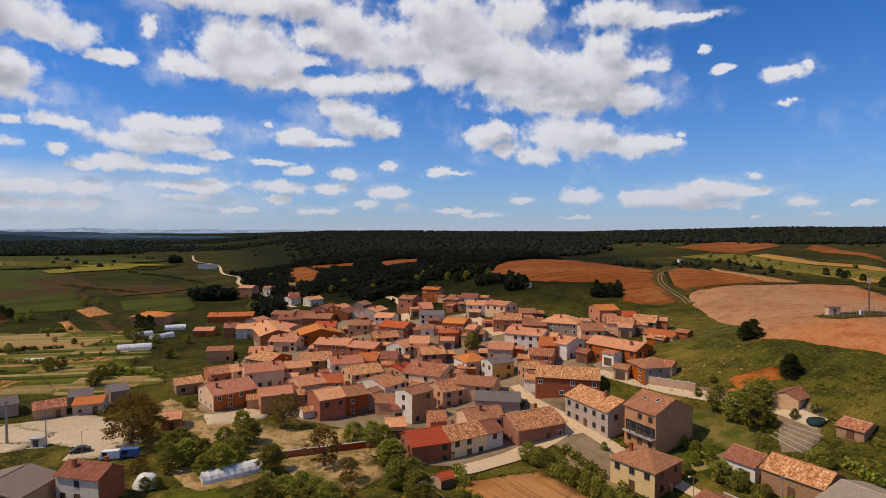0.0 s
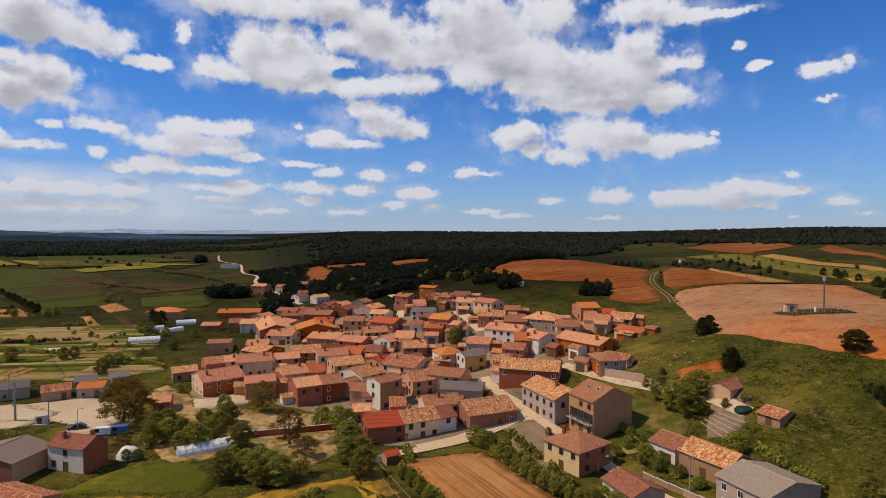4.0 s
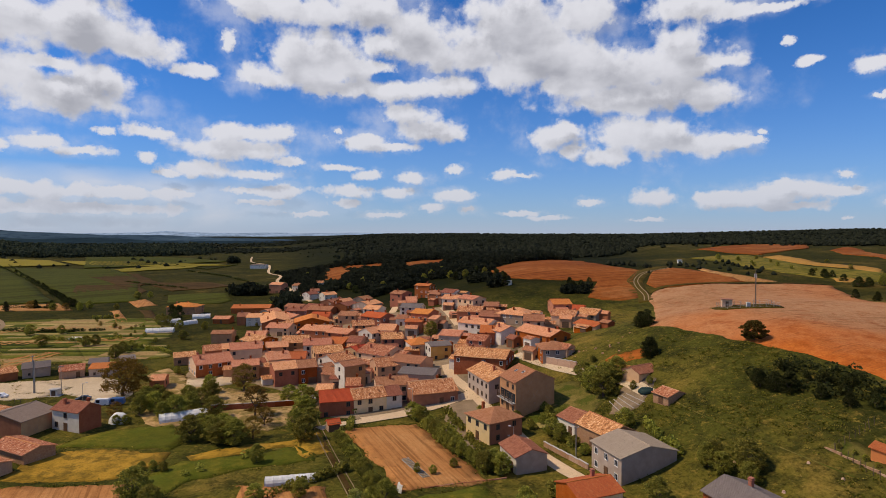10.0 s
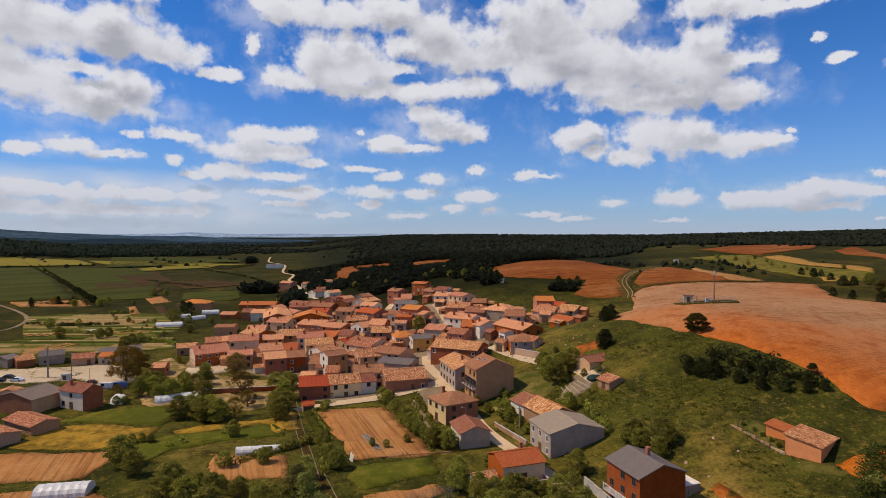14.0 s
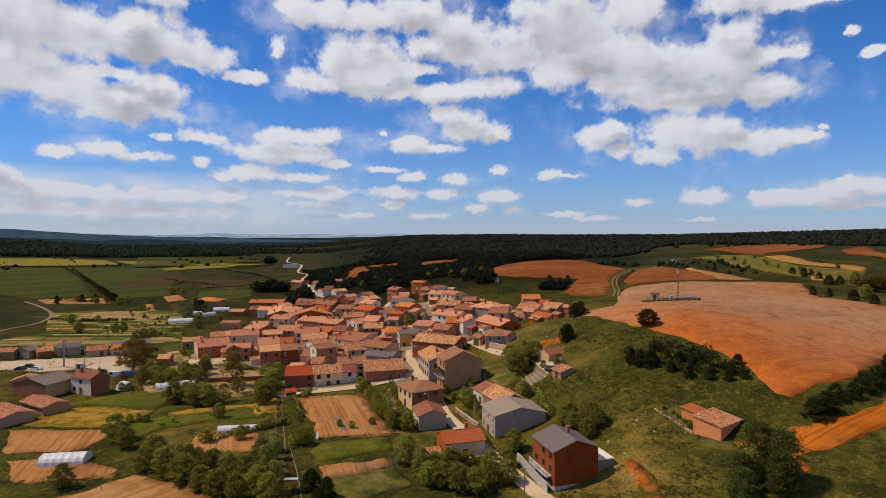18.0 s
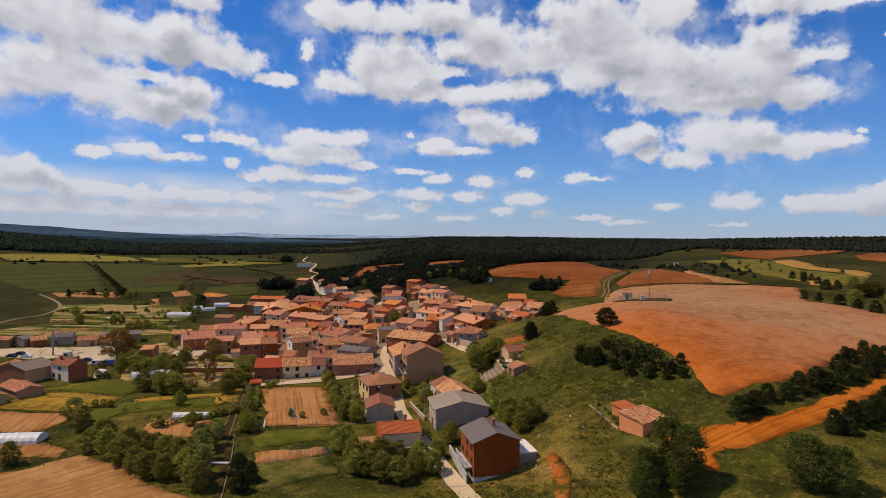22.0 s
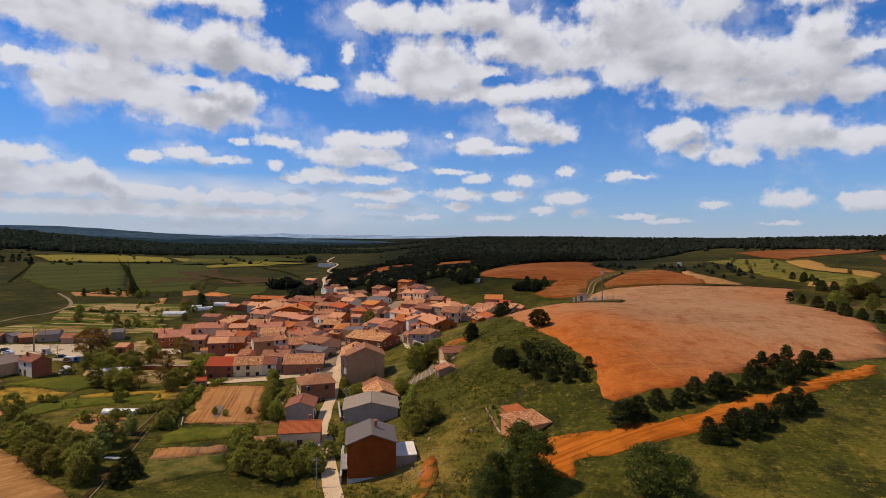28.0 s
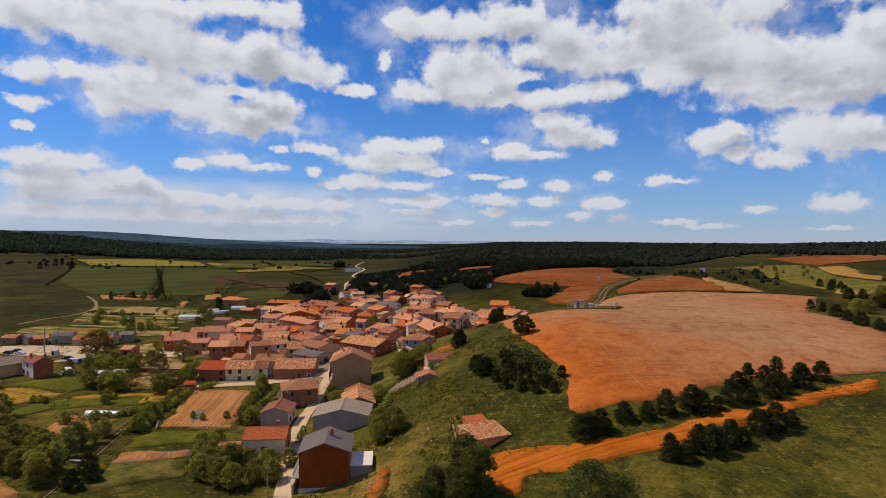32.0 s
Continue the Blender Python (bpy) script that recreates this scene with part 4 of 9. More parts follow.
def ribbon(name, pts, width, mat, label, lift=0.2, category="road"):
    """A road of even width along a line in plan."""
    line, n = [], len(pts)
    for k in range(n - 1):
        a, b = Vector(pts[max(k - 1, 0)]), Vector(pts[k])
        c, d = Vector(pts[k + 1]), Vector(pts[min(k + 2, n - 1)])
        m = max(2, int((c - b).length / 4))
        for j in range(m):
            t = j / m
            line.append(0.5 * (2 * b + (c - a) * t + (2 * a - 5 * b + 4 * c - d) * t * t + (3 * b - a - 3 * c + d) * t ** 3))
    line.append(Vector(pts[-1]))
    bm = bmesh.new()
    rows = []
    for k, p in enumerate(line):
        t = (line[min(k + 1, len(line) - 1)] - line[max(k - 1, 0)]).normalized()
        s = Vector((-t.y, t.x))
        row = []
        for e in (-0.5, -0.17, 0.17, 0.5):
            q = p + s * e * (width + min(0.5, 0.25 * width) * noise.noise(Vector((p.x / 3, p.y / 3, e))))
            far = math.hypot(q.x - 60, q.y)
            row.append(bm.verts.new((q.x, q.y, ground(q.x, q.y) + lift + max(0, far - 350) * 0.0025)))
        rows.append(row)
    for a, b in zip(rows, rows[1:]):
        for k in range(3):
            bm.faces.new((a[k], b[k], b[k + 1], a[k + 1])).smooth = True
    for f in bm.faces:
        f.normal_update()
        if f.normal.z < 0:
            f.normal_flip()
    me = bpy.data.meshes.new(name)
    bm.to_mesh(me)
    bm.free()
    me.materials.append(M[mat])
    return tagged(new(name, me), label, category, kind="structure")



# ---- fields, plots and roads ----
drape("big_field", [(89.9, 157.6), (97.2, 136.5), (110.9, 111.0), (118.4, 99.5), (123.3, 89.7), (125.1, 79.9), (127.3, 78.6), (132.1, 81.5), (143.9, 90.0), (155.9, 102.3), (167.9, 112.4), (181.1, 119.5), (192.6, 126.6), (203, 165), (199, 190), (195.5, 213), (197.4, 243), (204, 262), (212, 286), (207, 289), (197, 291.5), (183, 292.5), (168.5, 292), (153.6, 290.5), (140, 285.5), (125.4, 277.4), (118.5, 271), (111, 254), (109.9, 240.2)], "field_o", "ploughed field of orange soil on the hilltop")
drape("mid_field", [(130.7, 331.6), (117.3, 288.7), (121.4, 277.0), (135.1, 281.0), (158.7, 295.5), (174.5, 299.3), (170.0, 316.7), (160.7, 344.9), (150.3, 354.8)], "field_r", "ploughed field of red soil beside the hill track")
drape("strip_field", [(165.9, 356.1), (184.4, 314.4), (190.3, 299.3), (173.4, 299.3), (163.6, 330.9)], "stubble", "pale strip of stubble above the ploughed field")
drape("far_field", [(31.2, 393.9), (53.0, 469.0), (82.8, 509.8), (105.0, 450.7), (109.9, 361.9), (121.0, 342.8), (124.4, 335.6), (111.6, 297.9), (109.4, 276.3), (107.6, 257.8), (101.3, 255.7), (90.7, 256.4), (84.1, 261.3), (93.2, 293.1), (73.3, 296.1), (48.3, 310.7), (40.9, 321.2), (31.7, 345.1)], "field_r", "wide ploughed field of red soil below the woods")
drape("red_field", [(231.9, 562.0), (291.3, 635.7), (361.0, 711.2), (392.9, 671.4), (331.0, 547.0), (254.3, 474.2), (239.1, 521.6)], "field_r", "distant red field at the edge of the woods")
drape("gold_field", [(244, 451), (267, 465), (262, 420), (258, 385), (270, 362), (270, 342), (260, 328), (255, 350), (242, 368), (241, 400)], "gold", "distant golden strip of ripening crop", 0.24)
drape("pale_field", [(192, 460), (222, 476), (247, 472), (243, 420), (240, 389), (240, 367), (252, 346), (268, 336), (243, 293), (226, 305), (214, 316), (210, 330), (203, 355), (197, 366), (203, 400)], "meadow_y", "distant yellow-green meadow with scattered bushes")
drape("red_strip_field", [(326.8, 512.1), (382.4, 583.2), (344.6, 488.6), (340.5, 455.3), (328.8, 418.7), (303.0, 385.7), (324.0, 437.4), (316.3, 467.0)], "field_r", "distant strip of red soil")
drape("gold_strip_field", [(225.0, 315.3), (243.5, 309.6), (232.3, 295.4), (220.3, 299.7)], "gold", "distant golden strip beside bushes")
drape("clearing_field", [(-171.8, 627.4), (-157.0, 630.2), (-122.2, 553.0), (-109.4, 487.0), (-131.0, 503.8)], "field_r", "red clearing among dark woods")
drape("clearing_strip_field", [(-153.7, 625.7), (-108.6, 585.2), (-86.6, 575.9), (-86.9, 551.9), (-127.6, 577.7)], "field_r", "narrow red strip in the woods")
drape("clearing_far_field", [(-66.1, 558.0), (-46.1, 578.0), (-23.7, 578.2), (-23.4, 526.7), (-59.6, 518.2)], "field_r", "narrow red clearing in the woods")
drape("dirt_strip_field", [(112.3, 64.5), (126.1, 68.5), (134.4, 72.2), (145.8, 79.3), (153.9, 87.4), (163.8, 97.9), (175.0, 109.5), (184.8, 118.7), (183.5, 112.4), (174.0, 103.3), (161.0, 88.4), (149.6, 77.3), (139.6, 68.3), (130.5, 62.7), (121.0, 58.8), (121.6, 54.0), (119.7, 54.0), (116.3, 56.7)], "track", "strip of bare orange soil between bushes")
drape("crop_a_field", [(-912.8, 729.8), (-903.7, 895.3), (-772.8, 892.7), (-630.8, 765.1), (-674.0, 704.5), (-753.3, 645.8)], "crop_y", "yellow-green crop strip in the valley")
drape("crop_b_field", [(-488.0, 401.0), (-743.0, 605.3), (-638.1, 664.0), (-399.8, 453.7), (-283.8, 348.6), (-319.1, 322.1), (-405.1, 357.6)], "crop_g", "green crop field in the valley")
drape("crop_c_field", [(-631.7, 669.5), (-496.5, 689.7), (-335.2, 517.0), (-228.3, 360.8), (-260.9, 336.3), (-393.7, 456.5)], "crop_g", "green crop field beside a hedge in the valley")
drape("crop_d_field", [(-450.4, 579.3), (-395.2, 603.6), (-308.1, 508.3), (-293.2, 443.5)], "crop_b", "brown fallow strip in the valley")
drape("crop_e_field", [(-729.3, 879.1), (-566.0, 877.9), (-372.5, 790.5), (-474.7, 758.5), (-614.4, 775.9)], "crop_y", "thin yellow strip in the valley")
drape("crop_f_field", [(-314.7, 320.4), (-274.3, 341.5), (-240.0, 311.5), (-285.7, 298.9)], "stubble", "tan strip of stubble in the valley")
drape("crop_g_field", [(-360.2, 457.9), (-307.0, 475.7), (-266.6, 428.0), (-242.1, 370.8), (-290.4, 368.8)], "crop_b", "brown fallow field in the valley")
drape("crop_h_field", [(-233.7, 401.6), (-191.7, 421.6), (-163.7, 377.5), (-161.8, 355.6), (-202.7, 352.5)], "crop_g", "green field beside the village barns")
drape("crop_i_field", [(-323.3, 501.1), (-254.2, 504.5), (-216.5, 480.2), (-243.8, 424.2)], "crop_b", "brown field in the valley")
drape("crop_j_field", [(-476.9, 653.8), (-481.5, 747.1), (-475.8, 819.1), (-415.8, 782.3), (-396.2, 716.7), (-445.9, 635.8)], "crop_y", "yellow crop strip in the valley")
drape("crop_k_field", [(-816.2, 1039.4), (-707.2, 1074.3), (-559.6, 1012.9), (-443.5, 906.8), (-475.8, 829.1), (-522.5, 730.5), (-549.9, 699.8)], "crop_g", "green crop field in the valley")
drape("plot_a_field", [(-213.1, 310.6), (-209.3, 316.8), (-174.4, 272.7), (-175.0, 265.2)], "till", "tan garden plot")
drape("plot_b_field", [(-236.7, 360.7), (-229.9, 374.0), (-199.7, 342.8), (-206.6, 327.1)], "till", "tan garden plot by greenhouses")
drape("plot_c_field", [(-198.9, 318.1), (-188.5, 319.4), (-156.3, 274.9), (-163.1, 274.0)], "crop_b", "brown garden plot")
drape("garden_a_field", [(-246.3, 264.7), (-218.2, 275.6), (-158.1, 287.3), (-118.0, 227.9), (-129.3, 206.6), (-175.3, 193.0)], "garden", "allotment strips of vegetables and bare soil")
drape("garden_b_field", [(-169.3, 187.0), (-147.2, 204.7), (-108.2, 209.3), (-92.4, 187.4), (-108.5, 173.9), (-129.7, 171.2), (-132.2, 149.5)], "garden", "allotments below the village")
drape("row_a_field", [(-219.7, 237.8), (-194.4, 248.1), (-159.6, 257.1), (-154.1, 251.1), (-187.4, 240.0), (-209.0, 227.1)], "stubble", "pale bare strip among allotments")
drape("row_b_field", [(-191.8, 209.7), (-168.9, 216.1), (-133.3, 226.0), (-129.7, 218.1), (-161.8, 207.9), (-183.2, 201.1)], "stubble", "pale bare strip among allotments")
drape("row_c_field", [(-154.4, 171.9), (-149.0, 189.0), (-139.7, 186.8), (-141.1, 165.3), (-141.5, 158.9)], "till", "bare tan strip among allotments")
drape("row_d_field", [(-131.6, 211.0), (-122.0, 217.0), (-107.0, 199.0), (-114.5, 191.4)], "meadow", "bright green vegetable bed")
drape("hay_field", [(-58.2, 74.8), (-61.5, 85.5), (-56.5, 90.8), (-47.2, 93.2), (-33, 92.8), (-30.8, 86.4), (-33.6, 82.2), (-35.8, 77.8), (-46, 75.2)], "hay", "dry yellow meadow behind old barns")
drape("green_meadow_field", [(-61.2, 92.6), (-60, 99.5), (-56.5, 104.8), (-44.6, 111.8), (-37, 105), (-33.6, 99), (-33.8, 94.6), (-48.5, 94.6)], "meadow", "bright green meadow between hedges")
drape("green_strip_field", [(-28.8, 70.4), (-29.5, 80), (-27, 87.5), (-16, 91.5), (-5, 97.5), (1.5, 93.3), (2.5, 89.8), (-11.8, 84), (-19.4, 78.8), (-21.1, 71)], "meadow", "green strip of grass beside a lane")
drape("pale_bed_field", [(-27.3, 90.5), (-21.8, 96.2), (-11.1, 100.5), (-5.3, 103.4), (-4.2, 99.3), (-16.1, 92.7), (-25.3, 88.8)], "hay", "pale strip of dry grass")
drape("ploughed_left_field", [(-58.2, 70.2), (-49.5, 73.0), (-31.5, 75.7), (-28.2, 70.6), (-28.4, 62.6), (-43.5, 57.2)], "till", "ploughed field of tan soil")
drape("ploughed_near_field", [(-39.5, 53.6), (-26.1, 59.1), (-10.9, 53.8), (-8.8, 49.9), (-29.4, 44.7)], "till", "ploughed field with a plastic tunnel on it")
drape("stubble_near_field", [(-18.3, 36.1), (-10.9, 41.9), (-5.4, 51.8), (8.7, 48.7), (17.2, 43.0), (32.2, 38.9), (45.1, 31.5), (43.3, 16.0), (19.0, 10.9)], "stubble", "large tan ploughed field")
drape("dry_grass_field", [(-38.3, 125.2), (-30.4, 130.7), (-18.5, 130.9), (-11.5, 116.7), (-16.7, 108.8), (-30.0, 111.7)], "yard", "dry tan grass under garden trees")
drape("dry_verge_field", [(-8.3, 105.9), (-2.7, 109.6), (4.7, 94.9), (-0.1, 90.6)], "hay", "dry golden grass beside the lane")
drape("plot_field", [(2.3, 111.2), (20.6, 116.7), (40.9, 83.5), (24.5, 76.1)], "till", "tilled brown vegetable plot before the terrace row")
drape("plot_green_field", [(25.5, 67.5), (26.0, 73.2), (39.6, 80.8), (43.5, 73.1), (29.9, 62.9)], "meadow", "bright green grass below the tilled plot")
drape("orchard_field", [(-2.0, 65.5), (-8.8, 77.0), (-2.7, 76.6), (8.7, 76.4), (14.3, 66.0), (0.9, 63.0)], "till", "tan orchard soil with small trees")
drape("plot_low_field", [(31.4, 60.0), (43.6, 68.0), (46.1, 64.9), (39.8, 57.6), (34.3, 55.3)], "till", "tan vegetable bed with bean rows")
drape("plot_low_green_field", [(34.7, 54.6), (46.4, 64.1), (52.0, 57.0), (42.2, 45.6), (40.8, 45.2)], "weedy", "weedy garden strip below the bean rows")
drape("yard_dirt", [(-120.4, 144.4), (-112.1, 147.5), (-98.4, 155.2), (-79.1, 144.5), (-73.1, 136.6), (-72.4, 125.8), (-84.2, 123.4), (-85.9, 131.1), (-96.1, 133.5), (-108.5, 131.3)], "dirt", "pale dirt yard beside sheds")
drape("yard_dirt_west", [(-136.5, 135.4), (-126.1, 140.9), (-112.3, 146.2), (-97.1, 140.2), (-97.0, 128.3), (-107.5, 123.9), (-123.2, 124.1)], "dirt", "pale dirt yard before low sheds")
drape("garden_c_field", [(-180.5, 172.6), (-179.1, 189.2), (-172.7, 203.2), (-161.0, 217.3), (-121.6, 175.8), (-142.4, 167.1), (-169.3, 163.1)], "garden", "allotment strips beside a dirt lane")
drape("orange_bank", [(72.4, 142.3), (75.8, 143.6), (82.9, 140.0), (82.7, 133.4), (77.9, 136.0), (76.5, 133.9), (72.3, 136.8)], "scraped", "bare orange earth bank cut into the slope")
drape("terrace_dirt", [(45.9, 178.7), (51.9, 180.4), (56.6, 157.2), (64.1, 145.9), (75.0, 133.7), (74.8, 130.8), (64.7, 141.8), (54.4, 154.2), (48.3, 166.5)], "street_dirt", "pale dirt terrace before the hill houses")
drape("slope_dirt", [(92.3, 64.2), (94.0, 65.6), (96.2, 61.0), (97.4, 55.0), (97.2, 49.5), (95.2, 46.5), (94.4, 52.0), (94.0, 57.0), (92.9, 61.0)], "scraped", "scraped orange soil beside a brick house")
drape("yard_soil", [(24.9, 140.1), (32.3, 144.4), (41.2, 127.8), (40.1, 115.3), (36.0, 100.3), (29.1, 110.3)], "street_dirt", "rough dirt yard with weeds below the street houses")
drape("hill_garden_field", [(49.5, 122.7), (57.2, 126.3), (63.7, 113.6), (58.7, 105.4), (52.6, 112.1)], "garden", "weedy garden behind street houses")
drape("village_floor", [(-99, 318), (-92, 350), (-60.6, 319.0), (-21.6, 271.3), (11.0, 262.7), (19.9, 245.8), (42.9, 238.3), (58.9, 209.3), (46.1, 171.4), (34.1, 151.6), (30.3, 134.5), (18.7, 125.4), (5.2, 119.1), (-3.6, 121.3), (-13.8, 138.4), (-22.5, 145.8), (-39.7, 155.1), (-52.4, 163.1), (-60.3, 152.3), (-71.7, 163), (-80, 188), (-83, 213), (-79, 232), (-97, 281)], "street_dirt", "worn dirt and concrete ground between village houses")
drape("village_yard", [(-83, 171), (-75, 166), (-66, 157), (-57, 153), (-52, 150), (-38, 146), (-24, 147), (-14, 143), (-8.5, 131), (-13, 127), (-26, 131), (-40, 126), (-52, 132), (-62, 140), (-72, 149), (-84, 158)], "yard", "dry tan yards and garden soil below the village", 0.1)
drape("house_yard", [(-67, 157), (-63, 158), (-55, 165.5), (-50, 157), (-54, 150), (-63, 149)], "dirt", "pale trodden dirt before a brick house", 0.18)
drape("tunnel_plot", [(-62, 121), (-52, 111), (-44, 109), (-37, 116), (-38, 122), (-48, 127), (-58, 128)], "yard", "tan garden soil round a plastic tunnel", 0.1)
drape("bank_garden", [(53, 136), (62, 137), (69, 130), (70, 121), (64, 114), (58, 121), (54, 128)], "weedy", "weedy bank of dry and green herbs above the street houses", 0.1)
drape("wall_garden", [(60, 100), (66, 108), (74, 104), (77, 97), (72, 96), (64, 98)], "weedy", "weedy garden beside a stone house", 0.1)
drape("shed_garden", [(100.9, 80.2), (102.8, 81.2), (106.1, 79.5), (107.8, 72.5), (107, 69.4), (106, 69.4)], "weedy", "terraced garden soil with weeds beside an orange shed", 0.1)
drape("shed_apron", [(106, 68.6), (107.8, 68), (112, 64.8), (115, 63), (112, 62.2), (108.3, 64.4), (105.4, 66.4)], "weedy", "pale trodden soil before an orange shed", 0.1)
ribbon("main_street", [(82.9, 46.3), (79.7, 51.6), (66.5, 72.2), (52.5, 96.5), (46.3, 111.5), (40.6, 123.5), (36.2, 134), (32.4, 143), (28, 152), (24.6, 161), (22, 172)], 3.3, "road", "pale concrete village street")
ribbon("row_street", [(-3.7, 110.4), (0.3, 114.4), (7.8, 118.2), (15.3, 123.8), (23.2, 130.6)], 3.4, "road", "pale street before a terrace row")
ribbon("row_street_end", [(5.8, 118.1), (14.8, 123.8), (25.0, 132.8), (32.0, 138.8), (33.7, 135.1)], 5, "road", "pale street climbing past a tiled barn")
ribbon("far_road", [(-478.6, 1078.5), (-387.5, 884.1), (-317.8, 792.7), (-249.1, 638.0), (-214, 590), (-190, 524), (-151, 456), (-117.5, 394), (-95, 359)], 3.3, "road", "pale road leaving the village")
ribbon("valley_lane", [(-313.0, 307.5), (-266.0, 278.9), (-231.1, 251.2), (-211.4, 222.7), (-209.0, 204.1), (-200.2, 182.1)], 2.2, "street_dirt", "pale dirt lane in the valley")
ribbon("back_lane", [(-43.9, 369.8), (-31.0, 343.1), (-22.7, 312.2), (-17.7, 268.8)], 4, "road", "narrow lane at the back of the village")
ribbon("upper_street", [(11.2, 262.0), (17.3, 244.0), (22.4, 225.8)], 5, "road", "street climbing between houses")
drape("track_verge", [(156.2, 368.9), (133.4, 337.4), (116.9, 298.1), (114.8, 280.0), (115.3, 262.0), (112.5, 248.5), (105.2, 247.6), (108.1, 261.3), (107.5, 276.4), (111.6, 297.9), (124.9, 330.5), (141.9, 359.0)], "grass", "dark grassy verge of the hill track")
ribbon("field_verge", [(115, 266.5), (124.3, 279.4), (136.5, 286.8), (153, 292.8), (168.5, 294.4), (183.2, 295), (197, 293.8), (209.5, 291)], 2.6, "grass", "dark grassy verge along the top of the ploughed field", 0.34, "verge")
ribbon("hill_track_rut", [(147.7, 354.5), (124.4, 322.6), (114.1, 298.0), (111.3, 280.2), (111.2, 263.7), (108.9, 251.5)], 0.5, "street_dirt", "pale wheel rut of the hill track")
ribbon("hill_track_rut_b", [(150.9, 357.4), (127.3, 324.6), (116.4, 299.1), (113.7, 281.8), (113.6, 265.6), (111.0, 252.2)], 0.5, "street_dirt", "second pale wheel rut of the hill track")
ribbon("hill_lane", [(47.0, 170.7), (51.8, 159.9), (59.6, 147.1), (66.7, 137.6), (74.0, 128.5), (78.8, 116.0)], 3.5, "dirt", "dirt lane along the foot of the hill")
ribbon("field_trail", [(126.9, 113.6), (131.2, 104.5), (134.5, 97.5), (138.2, 91.2)], 0.28, "till", "faint pale trail across the ploughed field", 0.16)
ribbon("hill_path", [(46.9, 171.3), (54.5, 159.5), (60.6, 149.5), (65.7, 140.5), (70.9, 137.2), (77.0, 131.8)], 2.6, "till", "tan dirt track below the hill houses", 0.16)
ribbon("slope_trail", [(79.5, 119.5), (82.5, 109.5), (84.8, 102.4), (89.9, 90.8), (96.8, 79.1), (101.7, 71.5)], 0.24, "weedy", "narrow trodden trail over the slope", 0.1)
ribbon("garden_lane", [(-8.8, 120.3), (2.4, 98.0), (14.8, 75.0), (19.9, 65.4)], 1.0, "crop_b", "narrow earth garden lane", 0.08)
ribbon("garden_lane_low", [(18.5, 70.0), (27.6, 55.3), (34.2, 43.4), (39.6, 33.6)], 1.0, "crop_b", "earth path between hedges", 0.08)



# ---- building parts ----
def mesh_of(name, bm, mat):
    me = bpy.data.meshes.new(name)
    bm.normal_update()
    bm.to_mesh(me)
    bm.free()
    me.materials.append(M[mat] if isinstance(mat, str) else mat)
    return me


def part(name, data, parent, m=None, label=""):
    """Links mesh data as one part under a thing or a part."""
    ob = new(name, data)
    ob.parent = parent
    if m is not None:
        ob.matrix_basis = m
    return tagged(ob, label)


def box(bm, x0, x1, y0, y1, z0, z1, uv=False):
    v = [bm.verts.new((x, y, z)) for z in (z0, z1) for y in (y0, y1) for x in (x0, x1)]
    for a in ((0, 2, 3, 1), (4, 5, 7, 6), (0, 1, 5, 4), (2, 6, 7, 3), (0, 4, 6, 2), (1, 3, 7, 5)):
        bm.faces.new([v[k] for k in a])
    return v


def window_data(w, h, frame_mat, name="window"):
    """Frame with sill and mullion, standing proud; the pane sits back in it."""
    bm = bmesh.new()
    f = 0.09
    xs, zs = (-w / 2 - f, -w / 2, -0.03, 0.03, w / 2, w / 2 + f), (-f, 0, h, h + f)
    v = {(i, k, y): bm.verts.new((x * (1.06 if k == 0 else 1), y - (0.05 if k == 0 and y else 0), z)) for i, x in enumerate(xs) for k, z in enumerate(zs) for y in (0.0, -0.08)}
    full = [(i, k) for i in range(5) for k in range(3) if k != 1 or i in (0, 2, 4)]
    for i, k in full:
        bm.faces.new([v[q] for q in ((i, k, -0.08), (i + 1, k, -0.08), (i + 1, k + 1, -0.08), (i, k + 1, -0.08))])
        for di, dk, e in ((-1, 0, ((i, k + 1), (i, k))), (1, 0, ((i + 1, k), (i + 1, k + 1))), (0, -1, ((i, k), (i + 1, k))), (0, 1, ((i + 1, k + 1), (i, k + 1)))):
            if (i + di, k + dk) not in full:
                (a, b), (c, d) = e
                bm.faces.new([v[q] for q in ((a, b, 0.0), (c, d, 0.0), (c, d, -0.08), (a, b, -0.08))])
    fr = mesh_of(name, bm, frame_mat)
    bm = bmesh.new()
    box(bm, -w / 2, w / 2, -0.025, 0.0, 0, h)
    return fr, mesh_of("pane", bm, "glass")


WIN = {"w": window_data(0.95, 1.15, "frame_w"), "d": window_data(0.95, 1.15, "frame_d"), "s": window_data(0.6, 0.7, "frame_d")}


def door_data(name, line, top, mat):
    """A door drawn by its plan line (x, depth), closed at the top, so that frame, leaves and grooves are one piece."""
    bm = bmesh.new()
    low, high = ([bm.verts.new((x, -d, z)) for x, d in line] for z in (0.0, top))
    back = [bm.verts.new((x, 0.0, top)) for x, d in line]
    for k in range(len(line) - 1):
        bm.faces.new((low[k], low[k + 1], high[k + 1], high[k]))
        bm.faces.new((high[k], high[k + 1], back[k + 1], back[k]))
    return mesh_of(name, bm, mat)


